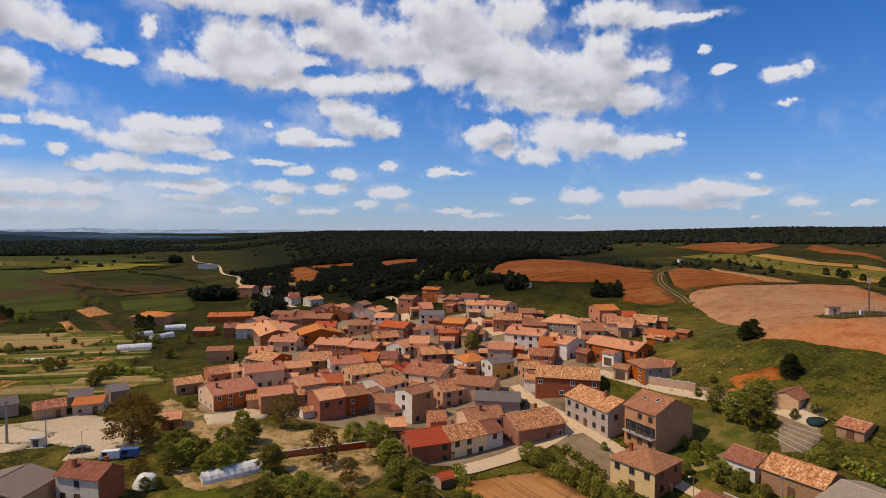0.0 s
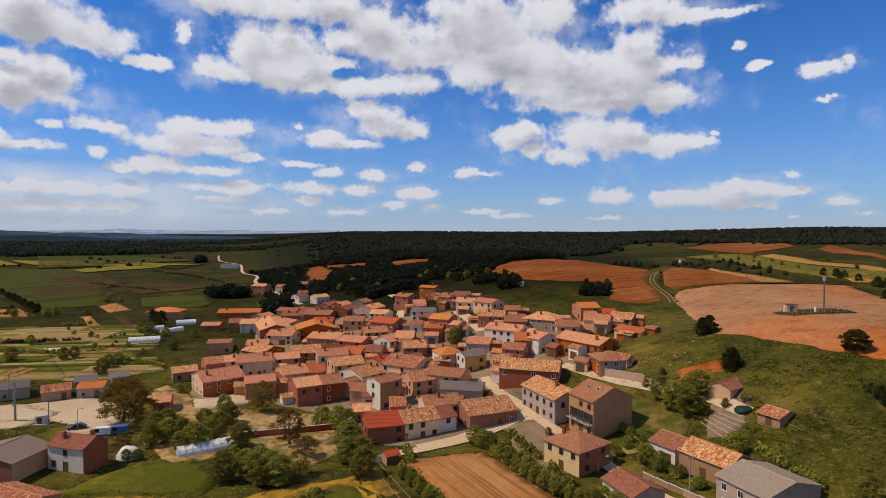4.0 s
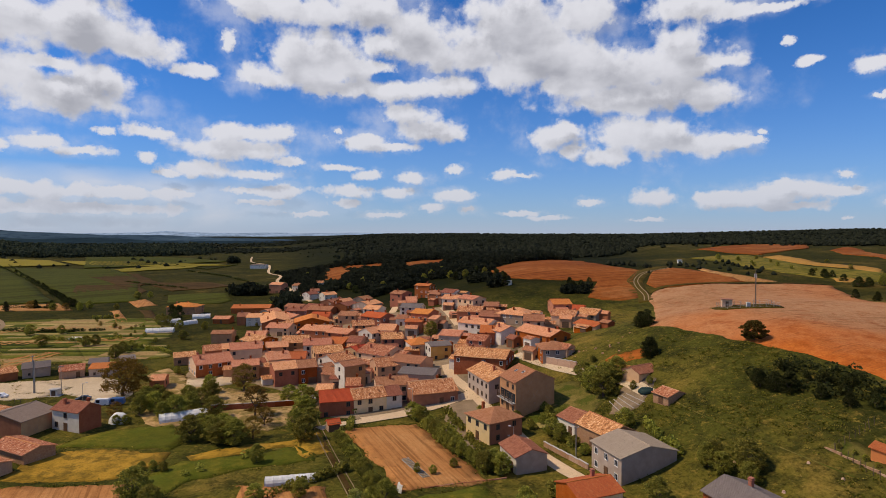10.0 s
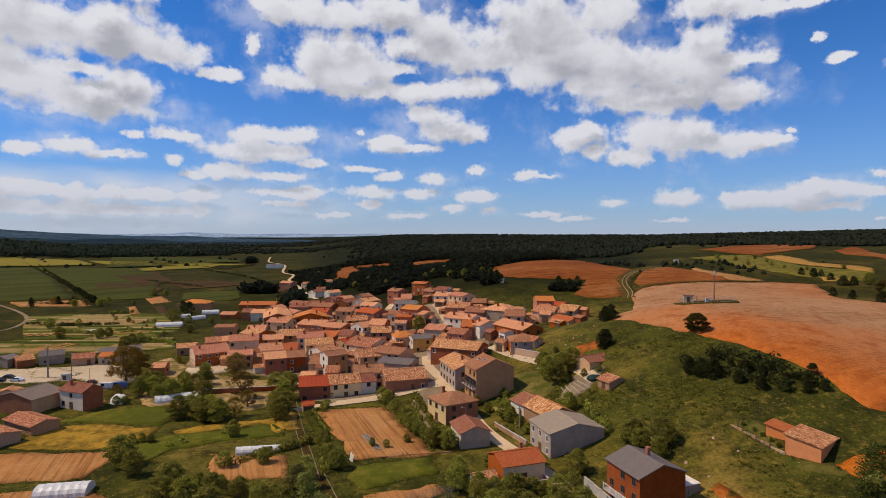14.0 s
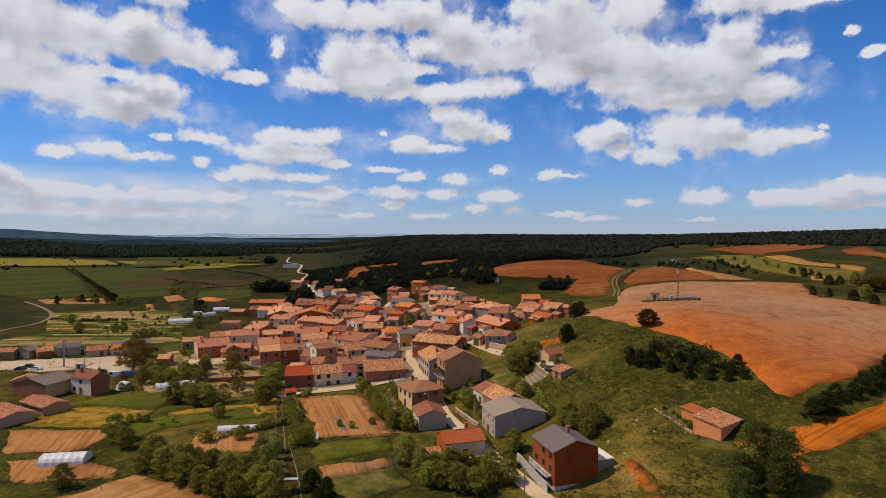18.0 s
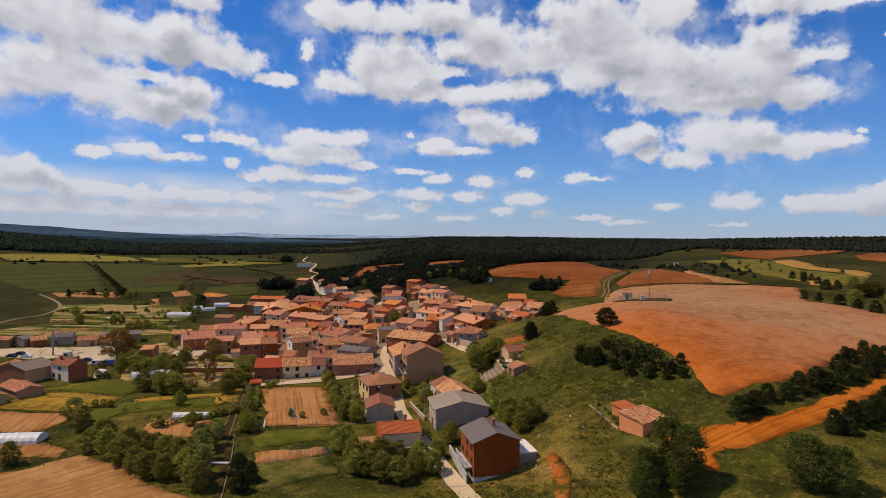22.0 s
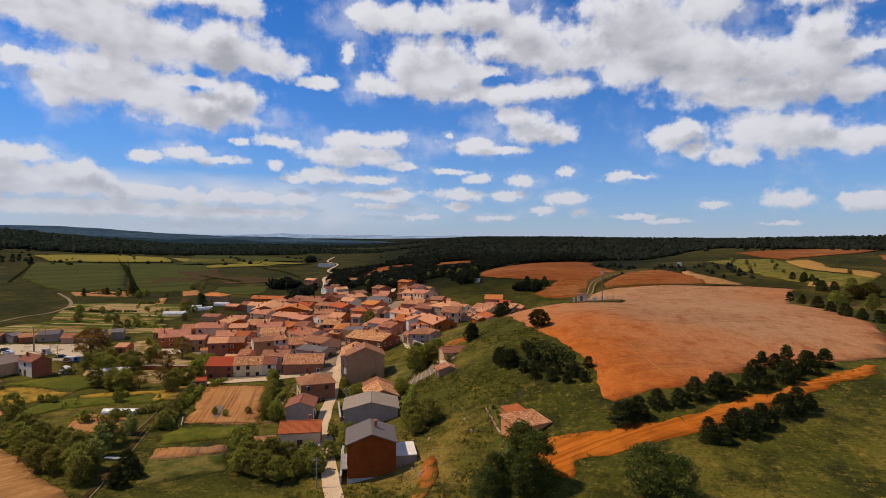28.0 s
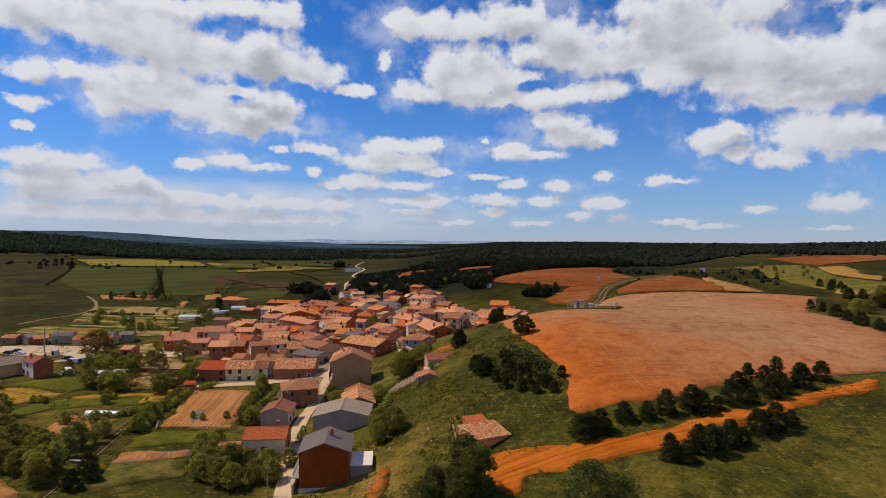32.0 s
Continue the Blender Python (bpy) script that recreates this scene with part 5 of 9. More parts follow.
DOOR = door_data("door", [(-0.62, 0), (-0.62, 0.10), (-0.5, 0.10), (-0.5, 0.04), (-0.02, 0.04), (-0.01, 0.02), (0.01, 0.02), (0.02, 0.04), (0.5, 0.04), (0.5, 0.10), (0.62, 0.10), (0.62, 0)], 2.15, "door")
_line = [(-1.4, 0), (-1.4, 0.09), (-1.26, 0.09), (-1.26, 0.06)]
for _k in range(1, 6):
    _line += [(-1.27 + _k * 0.42, 0.06), (-1.26 + _k * 0.42, 0.03), (-1.24 + _k * 0.42, 0.03), (-1.23 + _k * 0.42, 0.06)]
GATE = door_data("garage_door", _line + [(1.26, 0.06), (1.26, 0.09), (1.4, 0.09), (1.4, 0)], 2.4, "frame_d")


def chimney_data():
    bm = bmesh.new()
    box(bm, -0.3, 0.3, -0.3, 0.3, -1.2, 0.8)
    box(bm, -0.4, 0.4, -0.4, 0.4, 0.8, 0.92)
    for sx in (-0.24, 0.24):
        box(bm, sx - 0.05, sx + 0.05, -0.24, 0.24, 0.92, 1.12)
    box(bm, -0.36, 0.36, -0.36, 0.36, 1.12, 1.2)
    return mesh_of("chimney", bm, "r")


CHIMNEY = chimney_data()


def walls_data(L, W, He, rise, mat, hip=False, base=2.0, only=None):
    """Four walls with gables where the roof is not hipped; UVs in metres."""
    bm = bmesh.new()
    uvl = bm.loops.layers.uv.new("UVMap")
    a, b = L / 2, W / 2

    def face(pts):
        vs = [bm.verts.new(p) for p in pts]
        f = bm.faces.new(vs)
        along = (Vector(pts[1]) - Vector(pts[0])).normalized()
        for lp in f.loops:
            lp[uvl].uv = (Vector(lp.vert.co).dot(along), lp.vert.co.z)
    z = -base
    if only in (None, 0):
        face([(-a, -b, z), (a, -b, z), (a, -b, He), (-a, -b, He)])
    if only in (None, 1):
        face([(a, b, z), (-a, b, z), (-a, b, He), (a, b, He)])
    for s in {None: (1, -1), 2: (1,), 3: (-1,)}.get(only, ()):
        p = [(s * a, -s * b, z), (s * a, s * b, z), (s * a, s * b, He)]
        if not hip:
            p.append((s * a, 0, He + rise))
        p.append((s * a, -s * b, He))
        face(p)
    return mesh_of("wall", bm, mat)


def roof_data(L, W, rise, mat, hip=False, over=0.4, thick=0.16):
    """Two slopes (four when hipped) of some thickness with eaves; UVs run along and down each slope."""
    bm = bmesh.new()
    uvl = bm.loops.layers.uv.new("UVMap")
    a, b = L / 2 + (over if hip else over * 0.6), W / 2 + over
    low = -rise * over / (W / 2)
    k = W / 2 + over if hip else 0
    k = min(k, a - 0.3) if hip else 0
    ridge = [Vector((-a + k, 0, rise)), Vector((a - k, 0, rise))]
    co = [Vector((-a, -b, low)), Vector((a, -b, low)), Vector((a, b, low)), Vector((-a, b, low))]
    sides = [[co[0], co[1], ridge[1], ridge[0]], [co[2], co[3], ridge[0], ridge[1]]]
    if hip:
        sides += [[co[1], co[2], ridge[1]], [co[3], co[0], ridge[0]]]
    up = Vector((0, 0, thick))
    sag = 0.05 if L > 7 else 0.0
    for s in sides:
        along = (s[1] - s[0]).normalized()
        nrm = (s[1] - s[0]).cross(s[-1] - s[0]).normalized()
        down = along.cross(nrm)
        nseg = max(1, int((s[1] - s[0]).length / 2.5)) if len(s) == 4 and not hip else 1
        prev = None
        for j in range(nseg + 1):
            t = j / nseg
            dip = -sag * 4 * t * (1 - t) + (0.05 * noise.noise(Vector((s[0].x + t * 9, L, W))) if 0 < j < nseg else 0)
            if len(s) == 4:
                col = [s[0].lerp(s[1], t) + Vector((0, 0, dip)), s[3].lerp(s[2], t) + Vector((0, 0, dip))]
            else:
                col = None
            if col and prev:
                top = [prev[0] + up, col[0] + up, col[1] + up, prev[1] + up]
                f = bm.faces.new([bm.verts.new(p) for p in top])
                for lp in f.loops:
                    lp[uvl].uv = (lp.vert.co.dot(along), lp.vert.co.dot(down))
                bm.faces.new([bm.verts.new(p) for p in (prev[1], col[1], col[0], prev[0])])
                bm.faces.new([bm.verts.new(p) for p in (prev[0], col[0], col[0] + up, prev[0] + up)])
            prev = col
        if len(s) == 3:
            f = bm.faces.new([bm.verts.new(p + up) for p in s])
            for lp in f.loops:
                lp[uvl].uv = (lp.vert.co.dot(along), lp.vert.co.dot(down))
            bm.faces.new([bm.verts.new(p) for p in (s[0], s[1], s[1] + up, s[0] + up)])
            bm.faces.new([bm.verts.new(p) for p in (s[2], s[1], s[0])])
        else:
            for e, q in ((s[0], s[3]), (s[2], s[1])):
                if not hip:
                    bm.faces.new([bm.verts.new(p) for p in (e, e + up, q + up, q)])
    bmesh.ops.recalc_face_normals(bm, faces=[])
    return mesh_of("roof", bm, mat)


def ridge_data(L, rise, mat):
    """Ridge tiles: one capping whose rings step in and out at each tile."""
    bm = bmesh.new()
    n = max(2, int(L / 0.45))
    prof = [(-1, -0.5), (-0.7, 0.45), (0, 0.85), (0.7, 0.45), (1, -0.5)]
    last = None
    for k in range(n):
        for x, r in ((-L / 2 + k * L / n, 0.15), (-L / 2 + (k + 0.96) * L / n, 0.12)):
            ring = [bm.verts.new((x, p * r, rise + 0.16 + q * r)) for p, q in prof]
            if last:
                for j in range(4):
                    bm.faces.new((last[j], ring[j], ring[j + 1], last[j + 1]))
            last = ring
    return mesh_of("ridge_cap", bm, mat)


WALL_WORDS = {"w": "whitewashed", "c": "cream rendered", "b": "beige rendered", "y": "ochre rendered", "g": "grey rendered", "o": "orange brick", "r": "red brick", "d": "brown adobe", "s": "rough stone", "v": "brightened cream rendered"}
ROOF_WORDS = {"T": "mottled old clay tiles", "O": "bright orange clay tiles", "R": "red clay tiles", "P": "pale clay tiles", "B": "brown tiles", "G": "a grey sheet roof", "H": "a taupe sheet roof"}
RND = random.Random(7)


def house(x, y, z, turn, L, W, Hr, rise, wall, roof, hip=False, doors=True, name="house", category="house", chimneys=None, rows=None, sub=True, front=0, blank=(), gable=None, label=""):
    """A village house: walls, roof, ridge, chimneys, windows with panes, a door. The ridge runs along turn (degrees)."""
    He = Hr - rise
    far = math.hypot(x - 90, y + 20)
    e = new(name)
    e.matrix_basis = pose(x, y, z, 0, 0, turn)
    storeys = "single-storey" if He < 4.1 else "two-storey" if He < 7 else "three-storey"
    noun = "barn" if name == "barn" else "shed" if name == "shed" else "house"
    tagged(e, f"{storeys} {WALL_WORDS[wall]} {noun} under {ROOF_WORDS[roof]}", category, group="village houses")
    if label:
        tagged(e, label)
    if gable:
        for k in (0, 1):
            part("wall", walls_data(L, W, He, rise, wall, hip, only=k), e)
            part("gable_wall", walls_data(L, W, He, rise, gable, hip, only=2 + k), e, None, f"{WALL_WORDS[gable]} gable wall")
    else:
        part("wall", walls_data(L, W, He, rise, wall, hip), e)
    part("roof", roof_data(L, W, rise, roof, hip), e, pose(0, 0, He))
    if far < 260 and not hip and roof != "G":
        part("ridge_cap", ridge_data(L + 0.4, rise, roof), e, pose(0, 0, He))
    n = (1 if He > 4 and RND.random() < 0.75 else 0) + (1 if L * W > 125 else 0) if chimneys is None else chimneys
    for k in range(n):
        cx, cy = RND.uniform(-0.38, 0.38) * L, RND.choice((-1, 1)) * RND.uniform(0.08, 0.28) * W
        part("chimney", CHIMNEY, e, pose(cx, cy, He + rise * (1 - abs(cy) / (W / 2)) + 0.3))
    style = "w" if wall in "odryg" and RND.random() < 0.5 else "d"
    floors = rows if rows is not None else (1 if He < 4.1 else 2 if He < 7.6 else 3)
    lowest = 0.9
    door_done = False
    for side in range(4):
        span_ = L if side % 2 == 0 else W
        off = W / 2 if side % 2 == 0 else L / 2
        face = (0, 90, 180, 270)[side]
        world_face = radians(turn + face - 90)
        if math.sin(world_face) > 0.6 or side in blank:
            continue
        count = max(1, int(span_ / (2.9 if side % 2 == 0 else 3.8)))
        if He < 3 and side % 2:
            continue
        for fl in range(floors):
            for k in range(count):
                if RND.random() < (0.30 if side % 2 == 0 else 0.5):
                    continue
                px = (k + 0.5) / count * span_ - span_ / 2
                m = pose(0, 0, 0, 0, 0, face) @ pose(px, -off, lowest + fl * (He - 0.2) / max(floors, 1) * (1.0 if floors > 1 else 0))
                if fl == 0 and doors and not door_done and side == front and k == count // 2:
                    door_done = True
                    gate = noun != "house" or RND.random() < 0.2
                    part("garage_door" if gate else "door", GATE if gate else DOOR, e, pose(0, 0, 0, 0, 0, face) @ pose(px, -off, 0.02))
                    continue
                if noun != "house" and RND.random() < 0.55:
                    continue
                fr, pane = WIN["s" if noun != "house" or (He < 4.1 and RND.random() < 0.4) else style]
                wob = part("window", fr, e, m)
                if sub and far < 330:
                    part("pane", pane, wob)
    return e



# ---- the village ----
house(-159.3, 308.4, -10.6, 6, 18.3, 12.32, 6.8, 2, "b", "O", hip=True)
house(-119.8, 319.8, -10.8, 10, 24.1, 12.32, 5, 1.6, "o", "O")
house(-116.1, 275.0, -10.7, 6, 9.2, 7.84, 4, 1.2, "o", "P")
house(-102.2, 271.7, -10.6, 18, 6.2, 10.08, 6.5, 1.6, "d", "B")
house(-94.0, 268.9, -10.5, 8, 7.6, 10.08, 6.5, 1.6, "w", "P")
house(-88.5, 276.9, -10.2, 29, 9.3, 10.08, 6, 1.5, "b", "O")
house(-77.8, 277.3, -9.7, -40, 20.4, 10.08, 5, 1.5, "b", "P")
house(-79.2, 260.1, -10.1, 116, 31.1, 14.56, 7, 2.2, "d", "P")
house(-78.5, 293.5, -9.5, 6, 13.2, 10.08, 6, 1.6, "d", "B")
house(-64.0, 292.4, -8.4, -7, 14.8, 11.2, 6, 1.8, "d", "B")
house(-54.6, 263.4, -8.4, 6, 9.4, 11.2, 6.5, 1.8, "r", "R")
house(-55.5, 250.2, -9.1, 111, 15.5, 16.8, 7, 2.2, "o", "O")
house(-43.1, 226.9, -9.4, -12, 14.0, 12.32, 6.5, 1.6, "o", "P")
house(-29.8, 220.5, -9.1, -19, 11.4, 11.2, 6, 1.4, "o", "P")
house(-87.4, 220.9, -10.6, 12, 9.3, 7.84, 5.5, 1, "b", "B")
house(-64.7, 208.9, -10.8, -28, 12.0, 11.2, 6, 1.8, "o", "T")
house(-46.6, 206.1, -10.7, 16, 11, 10.6, 6.5, 2, "b", "T")
house(-60.3, 187.6, -11.4, 26, 12, 9.4, 7.5, 1.8, "c", "P")
house(-77.1, 192.3, -11.1, 35, 7.1, 10.08, 5, 1.5, "o", "T")
house(-71.3, 193.3, -11.2, 34, 4.5, 8.96, 5.5, 1.4, "c", "P")
house(-81.8, 179.7, -11.1, 33, 7.8, 7.84, 4.5, 1.2, "s", "T")
# light put into the paint: cream for sunlit gables, orange for shaded fronts
house(-64.8, 168.6, -11.7, 42, 12.9, 12.5, 7, 2.2, "o", "P", gable="c")
house(-49.4, 164.6, -12.0, 25, 9.0, 9.5, 6.5, 1.2, "b", "P")
house(-46.9, 173.4, -11.9, 23, 2.9, 7.84, 5, 1, "g", "B")
house(-51.2, 196.4, -11.2, 24, 8.7, 9.4, 6, 1.3, "b", "P")
house(-42.5, 175.6, -11.9, 36, 8.3, 10, 7, 1.8, "c", "P")
house(-36.0, 178.7, -11.8, 14, 7.7, 10.08, 6.5, 1.6, "o", "O")
house(-33.0, 159.5, -12.1, 33, 8.0, 10.08, 7.5, 1.6, "r", "P")
house(-26.4, 162.6, -12.1, 30, 6.2, 9.6, 7.5, 1.6, "r", "B")
house(-34.6, 198.5, -10.9, 20, 11.2, 10.08, 7, 1.6, "w", "P")
house(-27.3, 189.5, -11.3, 28, 11.0, 11.2, 6.5, 1.8, "c", "T")
house(-26.7, 204.1, -10.2, -9, 7.4, 10.08, 6, 1.6, "o", "O")
house(-19.1, 204.6, -9.7, -5, 6.1, 10.08, 6, 1.6, "b", "B")
house(-15.1, 190.0, -10.7, 53, 7.0, 10.08, 6, 1.4, "c", "R")
house(-4.0, 183.9, -10.5, -26, 13.5, 13.44, 7.5, 2.2, "c", "T")
house(-19.3, 177.3, -11.7, 51, 9.5, 12.32, 6.5, 2, "w", "T")
house(-15.4, 216.8, -8.2, 55, 9.2, 8.96, 6.5, 1.8, "w", "P")
house(-9.1, 220.1, -7.3, -0, 7.4, 11.2, 6.5, 1.8, "o", "P")
house(-19.9, 244.5, -5.9, -27, 12.7, 10.08, 7, 1.8, "r", "R")
house(-37.7, 257.9, -7.0, -3, 9.5, 10.08, 6.5, 1.6, "b", "B")
house(-52.6, 301.0, -6.9, 71, 12.8, 10.08, 6, 1.6, "d", "B")
house(-67.3, 323.5, -7.7, 70, 14.3, 10.08, 6, 1.6, "d", "B")
house(-103.2, 389.8, -8.1, 21, 6.7, 8.96, 6, 1.6, "w", "B")
house(-83.5, 362.2, -7.5, 44, 9.4, 8.96, 6, 1.6, "w", "P")
house(-35.8, 289.4, -5.1, 65, 12.5, 10.08, 6.5, 1.6, "g", "P")
house(-17.0, 290.7, -1.8, -29, 8.6, 8.96, 9, 1.4, "r", "B")
house(-8.8, 277.8, -1.3, 12, 5.9, 10.08, 6.5, 1.6, "r", "P")
house(-5.4, 305.6, 1.5, -20, 9.5, 8, 8.6, 1, "o", "O")
house(6.9, 277.6, 1.8, -34, 7.4, 8.96, 7, 1.6, "d", "B")
house(-4.9, 259.9, -2.3, -6, 11.0, 10.08, 6, 1.6, "w", "G")
house(-6.1, 240.1, -4.4, -6, 5.3, 7.84, 5, 1.4, "w", "B")
house(5.9, 230.0, -4.1, -21, 9.1, 10.08, 9, 1.5, "o", "O")
house(2.5, 222.9, -5.2, -5, 7.8, 6.72, 6.5, 0.8, "o", "O")
house(12.3, 224.8, -3.8, -24, 3.9, 8.96, 6.5, 1, "c", "P")
house(9.6, 189.4, -8.4, 25, 8.4, 9.2, 7.5, 1.8, "b", "O", hip=True, gable="w")
house(-4.3, 205.3, -8.4, 14, 8.7, 10.08, 6.5, 1.8, "d", "T")
house(17.8, 183.6, -7.9, 25, 8, 7.6, 6.8, 1, "y", "G", gable="w")
house(21.5, 204.6, -5.3, -13, 8.8, 11.2, 5, 1.4, "g", "P")
house(10.2, 168.1, -9.8, -18, 12.2, 10.08, 6.5, 1.4, "b", "B")
house(1.0, 166.0, -10.8, 30, 7.8, 9.6, 7, 2, "b", "T")
# sunlit gable ends painted white, shaded front painted beige
house(-7.8, 153.6, -11.5, 44, 7.7, 7, 9.2, 1.0, "b", "B", gable="w")
house(15.4, 155.4, -9.6, -8, 12, 9.5, 5, 1, "g", "G")
house(21.2, 137.5, -9.9, 26, 13.5, 11, 6, 2.2, "d", "T")
house(9.3, 138.6, -10.4, 19, 9.6, 8, 7, 1.6, "c", "B")
house(-15.3, 161.4, -11.8, -6, 6.7, 7.84, 5, 1.4, "b", "B")
house(-12.0, 141.1, -11.5, 10, 4.8, 7, 4.5, 1, "c", "P")
house(-1.5, 135.4, -10.9, 11, 4.0, 6, 7.5, 1.4, "o", "T")
house(13.5, 276.6, 2.8, -24, 8.0, 10.08, 7, 1.6, "w", "B")
house(15.7, 260.2, 1.4, -12, 8.5, 8.96, 7, 1.6, "w", "P")
house(26.1, 253.1, 2.0, -43, 11.3, 8.96, 7, 1.4, "c", "P")
house(27.0, 235.0, -0.6, -7, 11.4, 11.2, 6.5, 1.8, "o", "T")
house(36.2, 244.1, 1.9, -1, 7.1, 8.96, 5, 1.5, "d", "B")
house(36.6, 224.7, -0.8, -10, 9.3, 8.96, 6, 1.8, "d", "B")
house(47.9, 224.7, -0.1, -26, 14.8, 12.32, 7, 2.4, "g", "P", hip=True)
house(31.8, 210.9, -3.1, -28, 14.5, 10.08, 7, 1.6, "w", "P")
house(36.4, 194.4, -4.0, -3, 5.7, 8.96, 7.5, 2, "o", "O")
house(33.4, 187.5, -5.0, -18, 7.4, 8.96, 6, 1.4, "o", "T")
house(27.5, 178.3, -6.6, 11, 5.2, 7.84, 5.5, 1.4, "b", "T")
house(43.1, 193.1, -3.1, -49, 6.3, 10.08, 7, 1.6, "w", "P")
house(54.8, 208.3, -0.9, -5, 8.4, 10.08, 7, 1.8, "c", "B")
house(67.7, 236.9, 2.4, 9, 8.5, 11.2, 7, 1.6, "o", "O")
house(75.3, 228.1, 1.8, -12, 5.1, 7.84, 6, 1.4, "r", "R")
house(68.5, 217.0, 0.6, -19, 9.9, 11.2, 6.5, 1.8, "c", "T")
house(79.2, 219.3, 1.5, -29, 8.7, 11.2, 6, 1.8, "g", "T")
house(75.7, 192.9, 2.2, -50, 10.8, 7.84, 4, 1.2, "c", "O")
house(56.6, 180.2, -1.4, -50, 18, 10, 7, 1.8, "o", "P")
house(58.9, 158.4, -1.9, 10, 9.5, 9.5, 6.5, 1.8, "g", "B", hip=True, gable="o")
house(36.2, 162.4, -6.6, -14, 17.6, 11.6, 7.5, 1.8, "r", "T")
house(39.8, 140.6, -8.3, -64, 15.8, 10, 8, 2, "g", "T", label="long weathered pale house with stained walls under old tiles")
gallery_house = house(49.3, 127.9, -8.3, -62, 9.0, 11.8, 11.2, 2.6, "b", "B", chimneys=0, blank=(1,))
# sunlit walls painted bright cream, shaded end walls painted adobe brown
house(40.7, 111.7, -10.5, -51, 9.7, 10, 7, 1.8, "v", "B", hip=True, gable="d")
house(61.4, 111.5, -8.5, -58, 6.5, 8, 5, 1.5, "w", "B")
house(66.1, 102.3, -8.1, -58, 10.8, 8, 5.8, 1.8, "s", "T")
house(79.2, 126.8, 0.5, 36, 7.6, 5.6, 4, 1.2, "c", "B")
house(82.5, 111.0, -0.6, -61, 4.9, 6, 3.2, 1, "s", "T")
house(-99.4, 158.1, -10.6, 20, 7.2, 7.84, 4, 1, "g", "O")
house(-98.4, 169.0, -10.6, 41, 4.9, 8.96, 4.5, 1, "g", "G")
house(-106.8, 165.2, -10.5, 32, 5.9, 8.96, 4, 1, "g", "G")
house(-108.7, 154.5, -10.5, 37, 7.4, 8.96, 4, 1.2, "s", "T")
house(-122.7, 154.6, -10.4, 41, 8.0, 10.08, 4.5, 1.2, "g", "G")
house(-71.2, 147.3, -11.4, 21, 4.4, 7, 4, 1, "o", "P")
house(-140.3, 143.0, -10.4, 22, 6.7, 7, 4, 1, "s", "T")
house(-134.4, 146.2, -10.4, 84, 5.2, 8, 4, 1, "g", "G")
house(-127.6, 147.0, -10.4, 55, 5.5, 7, 4, 1.2, "d", "T")
house(-90.2, 105.4, -10.6, 120, 4.6, 8, 4.5, 1.3, "s", "T")
# the low end of the village, along the road and below the woods
for _x, _y, _t, _l, _w, _h, _r, _a, _b in ((-135, 441, -15, 9, 8, 6, 1.6, "w", "B"), (-88, 314, -14, 13, 8, 5.5, 1.5, "d", "B"), (-73, 307, -18, 11, 8, 5.5, 1.5, "r", "B"), (-58, 316, 64, 10, 8, 6, 1.6, "r", "P"),
                                           (-66, 237, -8, 12, 9, 6, 1.7, "c", "P"), (-72, 223, 12, 9, 8, 5, 1.4, "b", "P"), (-99, 300, 70, 10, 8, 5, 1.4, "g", "P"), (-100, 372, 60, 9, 8, 6, 1.6, "w", "B"),
                                           (-46, 316, 70, 10, 8, 6, 1.6, "g", "B"), (-27, 268, -15, 9, 9, 6, 1.6, "w", "P"), (-24, 232, 20, 10, 9, 6, 1.7, "b", "T"), (-69, 249, 15, 8, 8, 5.5, 1.5, "s", "T")):
    house(_x, _y, ground(_x, _y) - 0.2, _t, _l, _w, _h, _r, _a, _b)
# annexes and sheds between the houses
house(-60.6, 262.0, -8.6, 6, 3.9, 3.0, 3.3, 0.9, "s", "B", name="shed", category="shed", chimneys=0)
house(-46.5, 252.4, -7.7, 111, 5.9, 3.6, 3.2, 0.8, "s", "T", name="shed", category="shed", chimneys=0)
house(-38.6, 233.0, -8.2, -12, 5.5, 3.1, 4.4, 0.8, "s", "T", name="shed", category="shed", chimneys=0)
house(-21.3, 220.7, -7.8, -19, 5.7, 3.8, 4.3, 0.8, "d", "P", name="shed", category="shed", chimneys=0)
house(-44.3, 211.6, -10.0, -2, 5.3, 4.5, 4.1, 0.7, "r", "T", name="shed", category="shed", chimneys=0)
house(-55.6, 165.0, -11.8, 14, 3.8, 3.4, 3.8, 0.9, "b", "T", name="shed", category="shed", chimneys=0)
house(-51.1, 189.1, -11.4, 2, 4.7, 3.9, 3.7, 0.7, "r", "P", name="shed", category="shed", chimneys=0)
house(-47.7, 180.4, -11.7, 60, 4.0, 3.9, 4.6, 0.9, "b", "T", name="shed", category="shed", chimneys=0)
house(-34.9, 172.8, -11.9, 14, 4.1, 3.2, 3.9, 0.6, "r", "T", name="shed", category="shed", chimneys=0)
house(-36.5, 164.8, -12.1, 33, 4.1, 3.8, 4.1, 0.6, "g", "B", name="shed", category="shed", chimneys=0)
house(-21.6, 163.0, -11.9, 7, 5.0, 3.1, 4.5, 0.8, "g", "B", name="shed", category="shed", chimneys=0)
house(-38.1, 203.9, -10.4, 20, 3.6, 3.8, 3.1, 0.6, "g", "T", name="shed", category="shed", chimneys=0)
house(-24.7, 210.0, -9.1, -9, 4.4, 3.5, 4.0, 0.8, "d", "T", name="shed", category="shed", chimneys=0)
house(-19.3, 198.6, -9.8, -5, 4.3, 3.3, 3.9, 0.7, "b", "T", name="shed", category="shed", chimneys=0)
